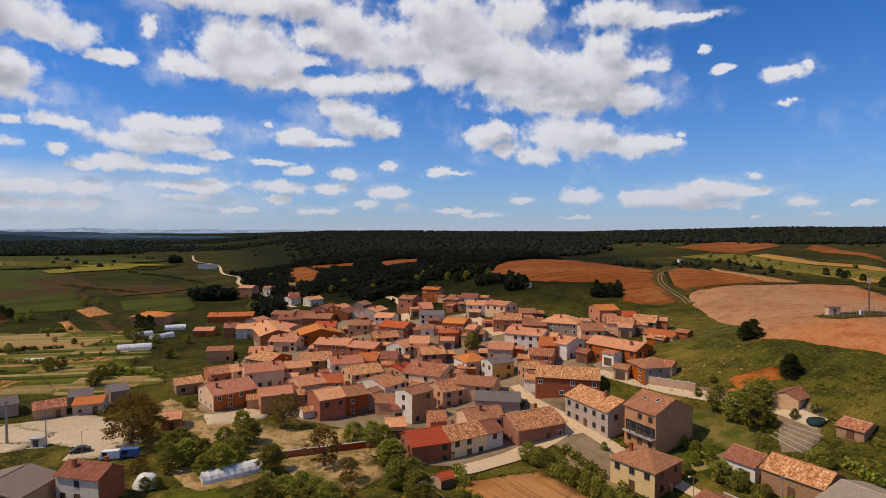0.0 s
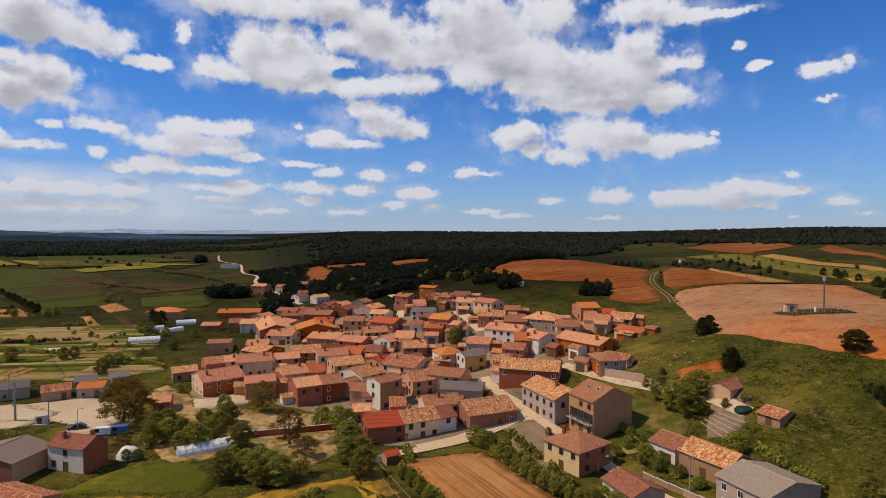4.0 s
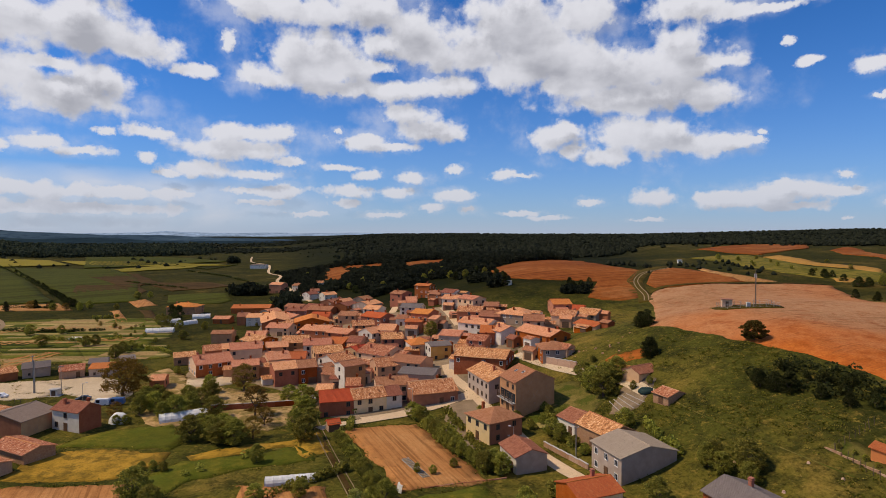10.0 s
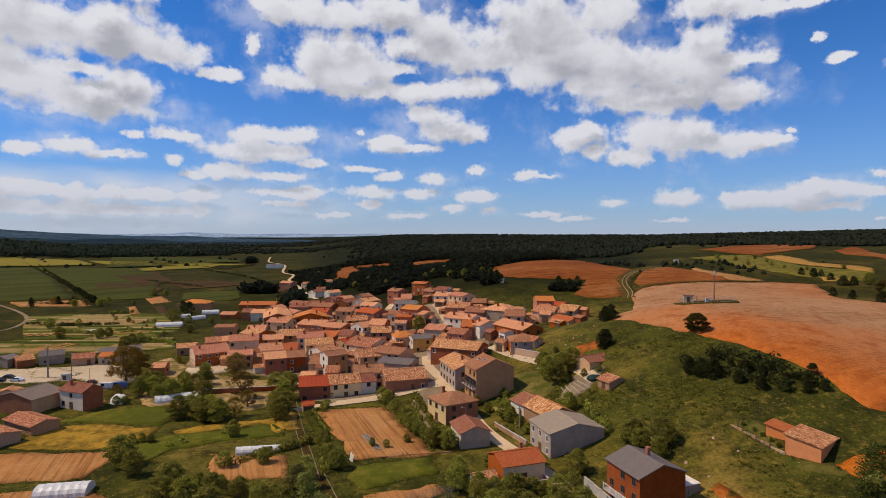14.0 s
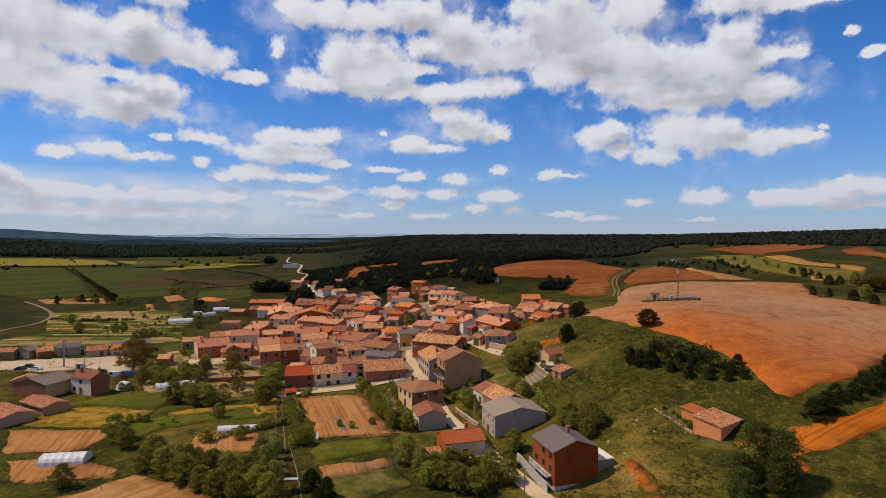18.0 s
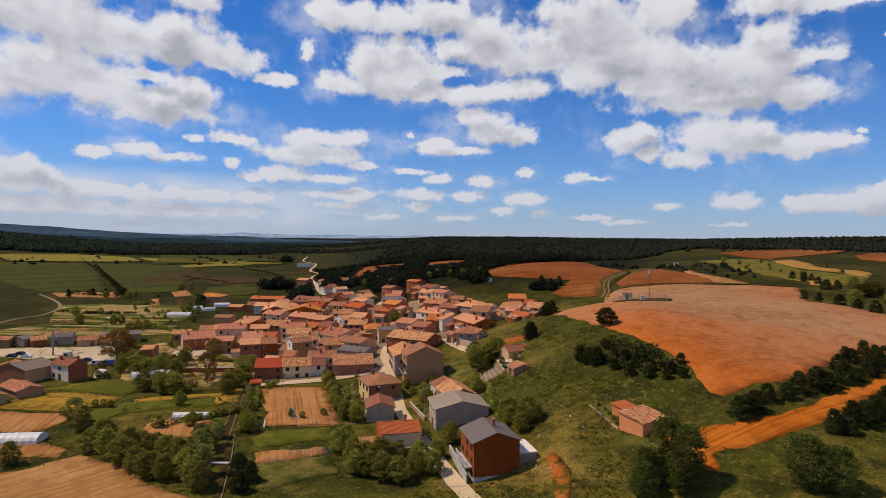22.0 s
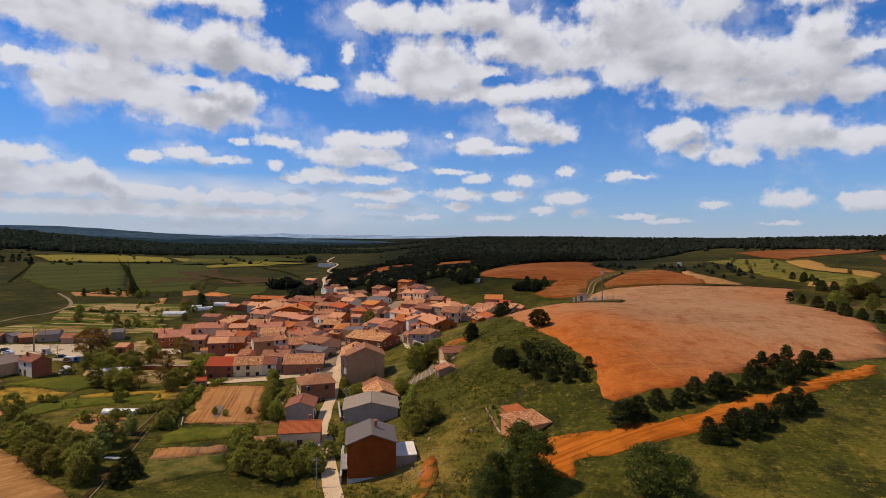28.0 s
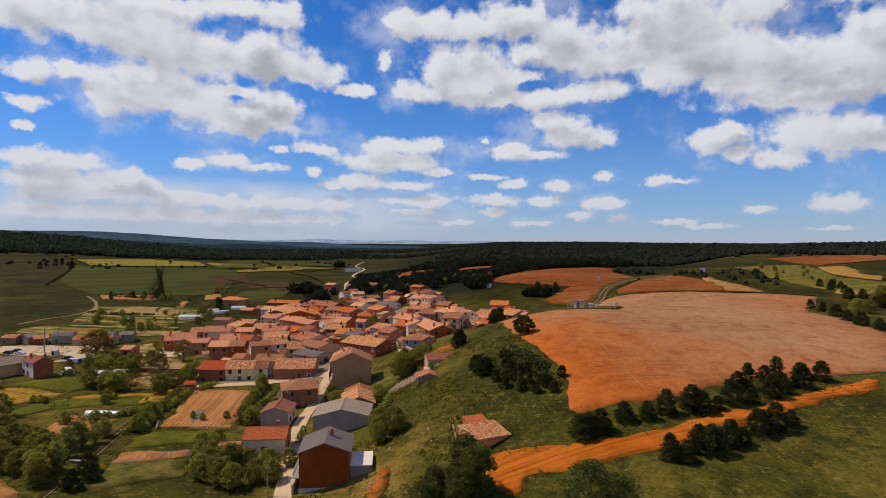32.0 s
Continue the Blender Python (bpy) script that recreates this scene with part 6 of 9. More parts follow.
house(-12.2, 194.7, -9.7, 53, 4.7, 3.1, 3.6, 0.9, "d", "T", name="shed", category="shed", chimneys=0)
house(-7.7, 177.3, -10.6, -26, 4.2, 3.3, 3.2, 1.0, "r", "T", name="shed", category="shed", chimneys=0)
house(-21.1, 170.3, -11.7, 51, 4.7, 4.2, 4.3, 0.7, "w", "B", name="shed", category="shed", chimneys=0)
house(-8.6, 213.5, -7.3, -0, 5.1, 3.4, 4.4, 0.8, "b", "T", name="shed", category="shed", chimneys=0)
house(-15.5, 249.4, -4.2, -27, 5.6, 3.9, 3.6, 0.8, "c", "P", name="shed", category="shed", chimneys=0)
house(-44.0, 259.9, -7.1, -3, 4.5, 3.6, 3.1, 0.6, "c", "T", name="shed", category="shed", chimneys=0)
house(-58.1, 304.5, -7.0, 71, 5.7, 4.0, 4.0, 1.0, "c", "T", name="shed", category="shed", chimneys=0)
house(-32.5, 297.0, -3.6, 65, 5.4, 4.3, 2.9, 0.9, "s", "T", name="shed", category="shed", chimneys=0)
house(-10.6, 288.3, -0.1, -29, 5.8, 4.5, 3.9, 0.5, "d", "P", name="shed", category="shed", chimneys=0)
house(-13.8, 277.6, -1.5, 12, 4.6, 3.8, 4.4, 0.8, "c", "P", name="shed", category="shed", chimneys=0)
house(-2.8, 312.3, 3.3, -53, 5.6, 4.3, 4.5, 0.5, "b", "P", name="shed", category="shed", chimneys=0)
house(2.9, 281.5, 2.1, -34, 4.5, 3.9, 4.5, 0.6, "o", "T", name="shed", category="shed", chimneys=0)
house(-3.6, 253.2, -1.9, -6, 5.5, 4.3, 2.9, 0.8, "o", "B", name="shed", category="shed", chimneys=0)
house(-1.4, 239.0, -3.2, -6, 5.1, 3.7, 3.3, 0.9, "s", "P", name="shed", category="shed", chimneys=0)
house(7.6, 235.9, -2.3, -21, 5.8, 3.5, 4.6, 0.8, "c", "T", name="shed", category="shed", chimneys=0)
house(1.9, 218.2, -5.4, -5, 5.4, 3.5, 4.5, 1.0, "g", "P", name="shed", category="shed", chimneys=0)
house(15.1, 222.5, -3.0, -24, 3.7, 3.5, 3.9, 0.9, "g", "B", name="shed", category="shed", chimneys=0)
house(10.4, 199.6, -6.6, -8, 4.5, 3.2, 4.1, 0.6, "b", "B", name="shed", category="shed", chimneys=0)
house(1.6, 206.5, -6.9, 14, 4.3, 3.8, 3.1, 0.7, "s", "P", name="shed", category="shed", chimneys=0)
house(19.9, 187.3, -6.5, -17, 5.6, 3.2, 4.8, 0.8, "o", "B", name="shed", category="shed", chimneys=0)
house(15.2, 203.4, -5.5, -13, 3.9, 3.7, 3.0, 0.9, "s", "P", name="shed", category="shed", chimneys=0)
house(13.7, 173.3, -8.5, -18, 4.0, 3.3, 3.4, 0.6, "g", "P", name="shed", category="shed", chimneys=0)
house(-4.8, 164.8, -10.9, 18, 4.4, 4.1, 3.3, 0.8, "g", "B", name="shed", category="shed", chimneys=0)
house(-4.2, 158.6, -11.0, 0, 4.3, 3.0, 4.4, 0.7, "c", "P", name="shed", category="shed", chimneys=0)
house(-14.7, 166.8, -11.5, -6, 4.0, 4.2, 3.2, 0.7, "d", "T", name="shed", category="shed", chimneys=0)
house(20.1, 275.8, 4.9, -24, 5.7, 4.4, 3.9, 0.7, "s", "T", name="shed", category="shed", chimneys=0)
house(17.1, 265.5, 3.1, -12, 5.8, 3.2, 3.2, 0.9, "o", "P", name="shed", category="shed", chimneys=0)
house(28.4, 259.2, 4.0, -43, 4.5, 4.3, 3.9, 1.0, "g", "B", name="shed", category="shed", chimneys=0)
house(19.5, 238.5, -0.2, -7, 5.6, 3.6, 2.8, 0.9, "c", "P", name="shed", category="shed", chimneys=0)
house(41.4, 243.6, 2.9, -1, 4.2, 3.8, 2.9, 0.8, "o", "T", name="shed", category="shed", chimneys=0)
house(38.1, 230.2, 0.7, -10, 5.2, 3.5, 4.2, 0.6, "b", "T", name="shed", category="shed", chimneys=0)
house(56.7, 223.1, 0.8, -26, 3.9, 4.2, 4.8, 0.6, "w", "T", name="shed", category="shed", chimneys=0)
house(40.3, 207.8, -1.8, -28, 4.9, 4.1, 4.4, 0.9, "c", "P", name="shed", category="shed", chimneys=0)
house(36.6, 199.8, -2.9, -3, 4.4, 3.1, 4.5, 0.8, "o", "P", name="shed", category="shed", chimneys=0)
house(32.0, 181.6, -5.0, -18, 5.5, 4.3, 2.9, 1.0, "b", "B", name="shed", category="shed", chimneys=0)
house(48.1, 197.4, -1.6, -49, 4.0, 4.4, 3.6, 0.7, "s", "T", name="shed", category="shed", chimneys=0)
house(61.1, 210.2, 0.2, -5, 4.8, 4.1, 3.0, 0.8, "s", "T", name="shed", category="shed", chimneys=0)
house(67.1, 244.1, 4.1, 9, 4.3, 4.5, 3.8, 0.7, "w", "T", name="shed", category="shed", chimneys=0)
house(76.5, 233.1, 2.8, -12, 3.9, 3.5, 3.1, 0.6, "g", "B", name="shed", category="shed", chimneys=0)
house(68.1, 210.2, 0.8, -19, 4.9, 3.3, 4.7, 0.9, "b", "P", name="shed", category="shed", chimneys=0)
house(84.5, 216.7, 2.5, -29, 4.1, 3.6, 4.4, 0.8, "o", "P", name="shed", category="shed", chimneys=0)
house(72.3, 188.7, 2.7, -50, 5.9, 3.9, 2.6, 0.8, "o", "T", name="shed", category="shed", chimneys=0)
house(46.4, 183.0, -2.3, -55, 4.5, 3.8, 4.1, 0.9, "d", "B", name="shed", category="shed", chimneys=0)
house(62.1, 157.1, 0.6, -42, 5.5, 4.4, 3.5, 1.0, "b", "T", name="shed", category="shed", chimneys=0)
house(-57.0, 269.9, -8.0, 6, 4.2, 3.5, 3.5, 0.6, "r", "P", name="shed", category="shed", chimneys=0)
house(-46.9, 244.2, -8.2, 111, 3.5, 3.1, 3.3, 1.0, "w", "B", name="shed", category="shed", chimneys=0)
house(-51.5, 226.3, -9.5, -12, 3.7, 4.3, 3.7, 0.8, "g", "P", name="shed", category="shed", chimneys=0)
house(-28.7, 227.6, -7.8, -19, 3.6, 4.3, 3.5, 0.7, "b", "T", name="shed", category="shed", chimneys=0)
house(-54.7, 203.1, -10.8, -2, 4.3, 3.0, 3.3, 0.6, "w", "T", name="shed", category="shed", chimneys=0)
house(-43.9, 166.4, -12.0, 14, 5.3, 3.3, 4.8, 0.8, "b", "T", name="shed", category="shed", chimneys=0)
house(-37.3, 184.7, -11.5, 14, 4.9, 3.6, 4.0, 1.0, "r", "T", name="shed", category="shed", chimneys=0)
house(-37.9, 157.1, -12.1, 33, 3.9, 3.3, 3.1, 0.8, "w", "T", name="shed", category="shed", chimneys=0)
house(-27.7, 169.9, -11.9, 7, 5.7, 4.4, 3.4, 0.6, "g", "T", name="shed", category="shed", chimneys=0)
house(-41.2, 195.8, -11.0, 20, 4.3, 4.4, 2.9, 0.8, "d", "B", name="shed", category="shed", chimneys=0)
house(-31.5, 207.6, -9.8, -9, 3.9, 3.1, 3.0, 0.8, "c", "P", name="shed", category="shed", chimneys=0)
house(-14.2, 206.6, -8.6, -5, 4.0, 3.4, 3.2, 0.7, "g", "T", name="shed", category="shed", chimneys=0)
house(-19.5, 194.5, -10.2, 53, 3.8, 3.6, 3.6, 0.8, "o", "B", name="shed", category="shed", chimneys=0)
house(4.6, 181.4, -9.1, -26, 5.5, 3.7, 4.4, 0.6, "s", "T", name="shed", category="shed", chimneys=0)
house(-25.5, 181.4, -11.4, 51, 4.8, 4.0, 3.1, 0.5, "g", "T", name="shed", category="shed", chimneys=0)
house(-9.2, 226.5, -5.8, -0, 5.9, 3.2, 3.4, 0.9, "w", "T", name="shed", category="shed", chimneys=0)
house(-27.6, 246.2, -6.1, -27, 3.8, 3.4, 4.5, 0.7, "c", "B", name="shed", category="shed", chimneys=0)
house(-31.7, 255.6, -5.9, -3, 3.7, 3.3, 4.5, 0.7, "c", "T", name="shed", category="shed", chimneys=0)
house(-46.2, 300.2, -5.6, 71, 4.2, 3.7, 3.9, 0.7, "w", "T", name="shed", category="shed", chimneys=0)
house(-41.2, 282.6, -5.7, 65, 5.6, 3.9, 3.3, 0.6, "g", "P", name="shed", category="shed", chimneys=0)
house(-21.4, 294.6, -1.7, -29, 3.9, 4.3, 3.2, 0.9, "s", "B", name="shed", category="shed", chimneys=0)
house(-7.6, 272.0, -0.8, 12, 5.1, 3.2, 4.4, 0.7, "d", "P", name="shed", category="shed", chimneys=0)
house(0.2, 298.0, 3.0, -53, 5.3, 3.6, 3.5, 0.7, "c", "B", name="shed", category="shed", chimneys=0)
house(4.3, 272.2, 1.5, -34, 3.8, 4.0, 3.5, 0.6, "r", "T", name="shed", category="shed", chimneys=0)
house(-6.6, 266.3, -1.1, -6, 4.2, 3.6, 3.2, 0.8, "w", "B", name="shed", category="shed", chimneys=0)
house(-10.4, 240.5, -4.4, -6, 4.0, 4.0, 3.4, 0.7, "s", "B", name="shed", category="shed", chimneys=0)
house(9.9, 219.5, -4.1, -24, 4.5, 3.9, 4.2, 0.5, "c", "T", name="shed", category="shed", chimneys=0)
house(8.0, 185.3, -8.4, -8, 5.8, 4.3, 4.3, 0.5, "o", "T", name="shed", category="shed", chimneys=0)
house(-2.9, 199.0, -8.3, 14, 4.4, 4.0, 2.8, 0.7, "w", "B", name="shed", category="shed", chimneys=0)
house(27.0, 202.0, -4.0, -13, 4.0, 3.4, 2.9, 0.6, "o", "P", name="shed", category="shed", chimneys=0)
house(-1.5, 171.2, -10.4, 18, 5.9, 3.5, 4.4, 0.9, "o", "B", name="shed", category="shed", chimneys=0)
house(-11.5, 153.0, -11.5, 0, 5.1, 3.0, 4.1, 0.7, "c", "B", name="shed", category="shed", chimneys=0)
house(13.2, 149.6, -9.7, -13, 4.9, 3.5, 2.9, 0.9, "c", "B", name="shed", category="shed", chimneys=0)
house(-9.8, 160.8, -11.4, -6, 5.2, 3.1, 3.3, 0.5, "r", "B", name="shed", category="shed", chimneys=0)
house(10.7, 271.1, 2.6, -24, 5.5, 3.6, 3.7, 0.8, "d", "T", name="shed", category="shed", chimneys=0)
house(14.5, 254.8, 1.3, -12, 5.2, 3.1, 3.7, 1.0, "d", "P", name="shed", category="shed", chimneys=0)
house(27.1, 241.9, 1.3, -7, 5.0, 4.0, 3.9, 0.7, "w", "B", name="shed", category="shed", chimneys=0)
house(36.0, 238.0, 1.6, -1, 3.9, 4.5, 3.2, 1.0, "c", "T", name="shed", category="shed", chimneys=0)
house(30.1, 225.5, -0.7, -10, 4.9, 3.5, 3.5, 0.8, "o", "P", name="shed", category="shed", chimneys=0)
house(48.7, 232.6, 1.7, -26, 5.8, 4.2, 3.9, 0.9, "g", "T", name="shed", category="shed", chimneys=0)
house(33.4, 217.5, -1.5, -28, 4.9, 4.4, 3.8, 0.6, "d", "B", name="shed", category="shed", chimneys=0)
house(31.9, 195.2, -4.0, -3, 4.2, 3.9, 3.2, 1.0, "w", "P", name="shed", category="shed", chimneys=0)
house(27.9, 189.4, -5.1, -18, 4.9, 4.3, 3.6, 0.9, "g", "T", name="shed", category="shed", chimneys=0)
house(28.4, 173.4, -6.2, 11, 4.9, 3.2, 3.2, 0.7, "w", "B", name="shed", category="shed", chimneys=0)
house(52.8, 202.4, -0.9, -5, 4.3, 3.4, 3.4, 0.8, "g", "T", name="shed", category="shed", chimneys=0)
house(68.0, 230.0, 2.0, 9, 5.2, 4.0, 4.4, 0.9, "b", "P", name="shed", category="shed", chimneys=0)
house(80.2, 228.3, 2.5, -12, 5.1, 4.1, 3.7, 0.6, "d", "T", name="shed", category="shed", chimneys=0)
house(62.1, 217.5, 0.6, -19, 3.6, 4.2, 3.1, 0.5, "g", "T", name="shed", category="shed", chimneys=0)
house(75.1, 213.5, 1.4, -29, 5.1, 4.3, 4.4, 0.7, "c", "T", name="shed", category="shed", chimneys=0)
house(80.8, 188.2, 4.6, -50, 4.1, 3.7, 2.6, 0.6, "r", "B", name="shed", category="shed", chimneys=0)
house(52.5, 174.0, -1.2, -55, 4.3, 4.1, 4.3, 0.5, "w", "T", name="shed", category="shed", chimneys=0)
house(51.7, 161.3, -2.2, -42, 4.4, 3.2, 4.2, 0.9, "c", "B", name="shed", category="shed", chimneys=0)
house(26.7, 166.5, -7.0, -22, 4.2, 4.2, 4.3, 0.7, "w", "T", name="shed", category="shed", chimneys=0)



# ---- terrace row, street houses and sheds ----
house(-3.9, 126.0, -11.4, 20.6, 9.1, 8.5, 7.0, 2.0, "r", "R", label="two-storey red brick end house with a bright red tile roof")
house(4.0, 129.4, -11.1, 29.8, 9.4, 8, 6.6, 1.8, "v", "T", label="cream rendered terrace house under mottled old tiles")
house(10.1, 132.9, -11.0, 30, 4.6, 8, 6.2, 1.6, "w", "B", label="narrow whitewashed terrace house with dark windows")
house(0.2, 110.2, -10.4, 32, 3.0, 2.8, 2.9, 0.7, "s", "R", name="shed", category="shed", chimneys=0, label="small garden shed with a bright red tile roof")
brick_house = house(81.3, 63.7, -9.1, 117, 9.2, 9.2, 9.3, 1.7, "r", "G", chimneys=1, rows=3, front=2, blank=(0, 1, 3), gable="r", label="red brick house with a grey roof above a terrace wall")
house(69.4, 89.3, -9.0, 115, 10, 12.9, 7.2, 1.6, "g", "H", chimneys=0, front=2, blank=(1, 3), label="wide grey rendered house with a grey roof")
# the grey of the gables puts their shade into the wall colour
house(47.4, 93.2, -10.1, 114, 8.5, 7, 5.0, 1.3, "w", "B", chimneys=0, front=2, blank=(1, 3), name="garage", category="garage", label="whitewashed garage with its shaded gable painted grey, under brown tiles", gable="g")
house(58.6, 74.8, -9.7, 27, 9.0, 7.4, 5.2, 1.3, "v", "O", chimneys=1, label="small cream house with an orange brick gable and orange tiles", gable="o")
house(52.6, 69.6, -9.8, 27, 4.4, 3.6, 2.7, 0.8, "w", "T", chimneys=0, name="shed", category="shed", label="low white porch shed under old tiles beside a cream house")
house(-80.2, 102.2, -10.7, 86, 10.5, 13.2, 5.9, 1.7, "c", "H", chimneys=0, blank=(0,), gable="d", name="barn", category="barn", label="cream barn with a brown brick gable and grey roof")
house(-67.1, 106.2, -10.8, -13, 9.6, 6.2, 6.9, 1.6, "w", "B", chimneys=2, gable="r", blank=(1,), label="two-storey white house with a red brick gable and brown roof")
house(-64.8, 87.3, -10.7, -19, 13, 6.6, 3.3, 0.9, "s", "T", chimneys=0, name="shed", category="shed", label="low stone shed under old clay tiles")
house(-68.0, 77.5, -10.6, -19, 16, 8, 3.3, 0.9, "s", "T", chimneys=0, name="shed", category="shed", label="long low stone shed under old clay tiles")


def pent_shed(x, y, z, turn, L, W, low, high, wall, roof, label):
    """A brick shed under a single slope of tiles that falls to the front."""
    ob = tagged(new("shed"), label, "shed")
    ob.matrix_basis = pose(x, y, z, 0, 0, turn)
    a, b = L / 2, W / 2
    bm = bmesh.new()
    uvl = bm.loops.layers.uv.new("UVMap")
    for pts in ([(-a, -b, -1.5), (a, -b, -1.5), (a, -b, low), (-a, -b, low)], [(a, b, -1.5), (-a, b, -1.5), (-a, b, high), (a, b, high)],
                [(a, -b, -1.5), (a, b, -1.5), (a, b, high), (a, -b, low)], [(-a, b, -1.5), (-a, -b, -1.5), (-a, -b, low), (-a, b, high)]):
        f = bm.faces.new([bm.verts.new(p) for p in pts])
        along = (Vector(pts[1]) - Vector(pts[0])).normalized()
        for lp in f.loops:
            lp[uvl].uv = (lp.vert.co.dot(along), lp.vert.co.z)
    part("wall", mesh_of("wall", bm, wall), ob)
    bm = bmesh.new()
    uvl = bm.loops.layers.uv.new("UVMap")
    o, k = 0.35, (high - low) / W
    v = box(bm, -a - 0.25, a + 0.25, -b - o, b + o, 0, 0.16)
    for q in v:
        q.co.z += low + (q.co.y + b) * k
    for f in bm.faces:
        for lp in f.loops:
            lp[uvl].uv = (lp.vert.co.x, lp.vert.co.y)
    part("roof", mesh_of("roof", bm, roof), ob)
    bm = bmesh.new()
    box(bm, -0.45, 0.45, -b - 0.03, -b + 0.01, 0.0, 1.7)
    part("door", mesh_of("door", bm, "door"), ob, pose(a * 0.4, 0, 0))


pent_shed(110.9, 70.2, -0.3, 47, 7.6, 5.6, 2.7, 3.5, "n", "T", "orange brick shed with pale mottled tiles on the slope")
pent_shed(107.9, 75.2, 0.6, 47, 4.0, 3.6, 1.9, 2.5, "n", "O", "small orange brick shed with old tiles on the slope")
house(-307.0, 737.0, -8.6, 0, 22, 12, 6.0, 1.0, "w", "G", chimneys=0, name="barn", category="barn", label="long pale barn beside the road out of the village")
house(-148.0, 428.0, -9.8, -15, 12, 9, 9.0, 1.6, "d", "P", chimneys=0, label="tall brown house at the edge of the village")
house(-128.0, 470.0, -9.2, 10, 10, 8, 6.5, 1.6, "w", "B", label="white house beside the road out of the village")
house(-1148, 1786, -6.5, 10, 60, 20, 12, 3, "b", "O", chimneys=0, sub=False, name="barn", category="barn", label="distant farm with pale walls")


def wall_run(name, a, b, h, t, mat, label, coping=True, category="wall", down=0.8):
    """A free-standing wall from a to b in plan, its panels stepping with the slope, with a coping on each."""
    ob = new(name)
    d = Vector((b[0] - a[0], b[1] - a[1]))
    n = max(1, round(d.length / 3.0))
    step, ang = d.length / n, math.degrees(math.atan2(d.y, d.x))
    ob.matrix_basis = pose(a[0], a[1], ground(*a), 0, 0, ang)
    tagged(ob, label, category)
    bm = bmesh.new()
    box(bm, 0.01, step - 0.01, -t / 2, t / 2, -down, h)
    bmesh.ops.bevel(bm, geom=[e for e in bm.edges], offset=0.03, segments=1, affect="EDGES")
    panel = mesh_of("panel", bm, mat)
    bm = bmesh.new()
    box(bm, 0.0, step, -t / 2 - 0.06, t / 2 + 0.06, h, h + 0.1)
    cap = mesh_of("coping", bm, "concrete")
    for k in range(n):
        q = Vector(a) + d * ((k + 0.5) / n)
        p = part("panel", panel, ob, pose(k * step, 0, ground(q.x, q.y) - ground(*a)))
        if coping:
            part("coping", cap, p)
    return ob


wall_run("garden_wall", (-41, 125.5), (-15.5, 133.5), 1.6, 0.35, "r", "long low brick garden wall below an old tree")
wall_run("terrace_wall", (71.6, 70.6), (78.0, 57.2), 1.7, 0.3, "concrete", "grey concrete terrace wall along the street")
_y = tagged(new("lean_to"), "white flat-roofed lean-to beside a brick house", "lean-to")
_y.matrix_basis = pose(87.3, 66.7, -8.2, 0, 0, 27)
part("wall", walls_data(4.0, 7.0, 3.6, 0, "g", True), _y)
_bm = bmesh.new()
box(_bm, -2.1, 2.1, -3.6, 3.6, 3.6, 3.78)
bmesh.ops.bevel(_bm, geom=_bm.edges[:], offset=0.03, segments=1, affect="EDGES")
part("roof", mesh_of("roof", _bm, "w"), _y)
wall_run("retaining_wall", (56.2, 153.4), (64.4, 142.6), 2.2, 0.4, "s", "stained concrete retaining wall below the hill houses")
wall_run("plot_wall", (28.5, 78.4), (44.0, 86.0), 0.22, 0.3, "d", "low earthen kerb at the end of the tilled plot", False)
wall_run("street_wall", (44.5, 108), (36.5, 122), 1.2, 0.35, "s", "low stone wall along the street")
wall_run("street_wall", (52.5, 104), (60.6, 90), 1.1, 0.3, "s", "low stained wall along the street")
wall_run("terrace_parapet", (56.3, 67.2), (65.0, 71.6), 1.0, 0.25, "o", "low orange brick parapet of a house terrace")
wall_run("terrace_parapet", (65.0, 71.6), (64.0, 73.6), 1.0, 0.25, "o", "short orange brick parapet beside the street")
for _p in [[(69.8, 119.3), (71.6, 111.0)], [(70.9, 119.5), (73.0, 111.5)], [(72.0, 119.7), (74.3, 112.0)], [(73.0, 119.8), (75.7, 112.5)], [(74.1, 119.9), (77.0, 112.9)]]:
    ribbon("slab_strip", _p, 0.22, "pole", "pale weathered strip of a ruined floor", 0.22, "floor")


# ---- the gallery, balconies and roof things of the nearest houses ----
def gallery(e, x0, x1, y, z, h, deep, face=0, wood="frame_d", dark_back=True):
    """An open gallery or balcony along a wall: floor, posts, rail with balusters, a dark panel behind for the recess's
    shade.
    """
    m = pose(0, 0, 0, 0, 0, face)

    def piece(name, mat, a):
        bm = bmesh.new()
        box(bm, *a)
        bmesh.ops.bevel(bm, geom=bm.edges[:], offset=0.012, segments=1, affect="EDGES")
        return part(name, mesh_of(name, bm, mat), e, m)
    piece("floor", "concrete", (x0, x1, y - deep, y, z - 0.18, z))
    # dark panel added for the shade inside the open gallery
    if dark_back:
        piece("recess_shade", "glass", (x0 + 0.15, x1 - 0.15, y - 0.06, y - 0.005, z + 0.05, z + h - 0.15))
    n = max(2, round((x1 - x0) / 2.0))
    for k in range(n + 1):
        px = x0 + 0.08 + (x1 - x0 - 0.16) * k / n
        piece("post", wood, (px - 0.08, px + 0.08, y - deep + 0.02, y - deep + 0.18, z, z + h))
    piece("rail", wood, (x0, x1, y - deep + 0.04, y - deep + 0.12, z + 0.95, z + 1.03))
    c = round((x1 - x0) / 0.3)
    bm = bmesh.new()
    box(bm, -0.02, 0.02, -0.02, 0.02, 0, 0.95)
    bal = mesh_of("baluster", bm, wood)
    for k in range(1, c):
        part("baluster", bal, e, m @ pose(x0 + (x1 - x0) * k / c, y - deep + 0.08, z))


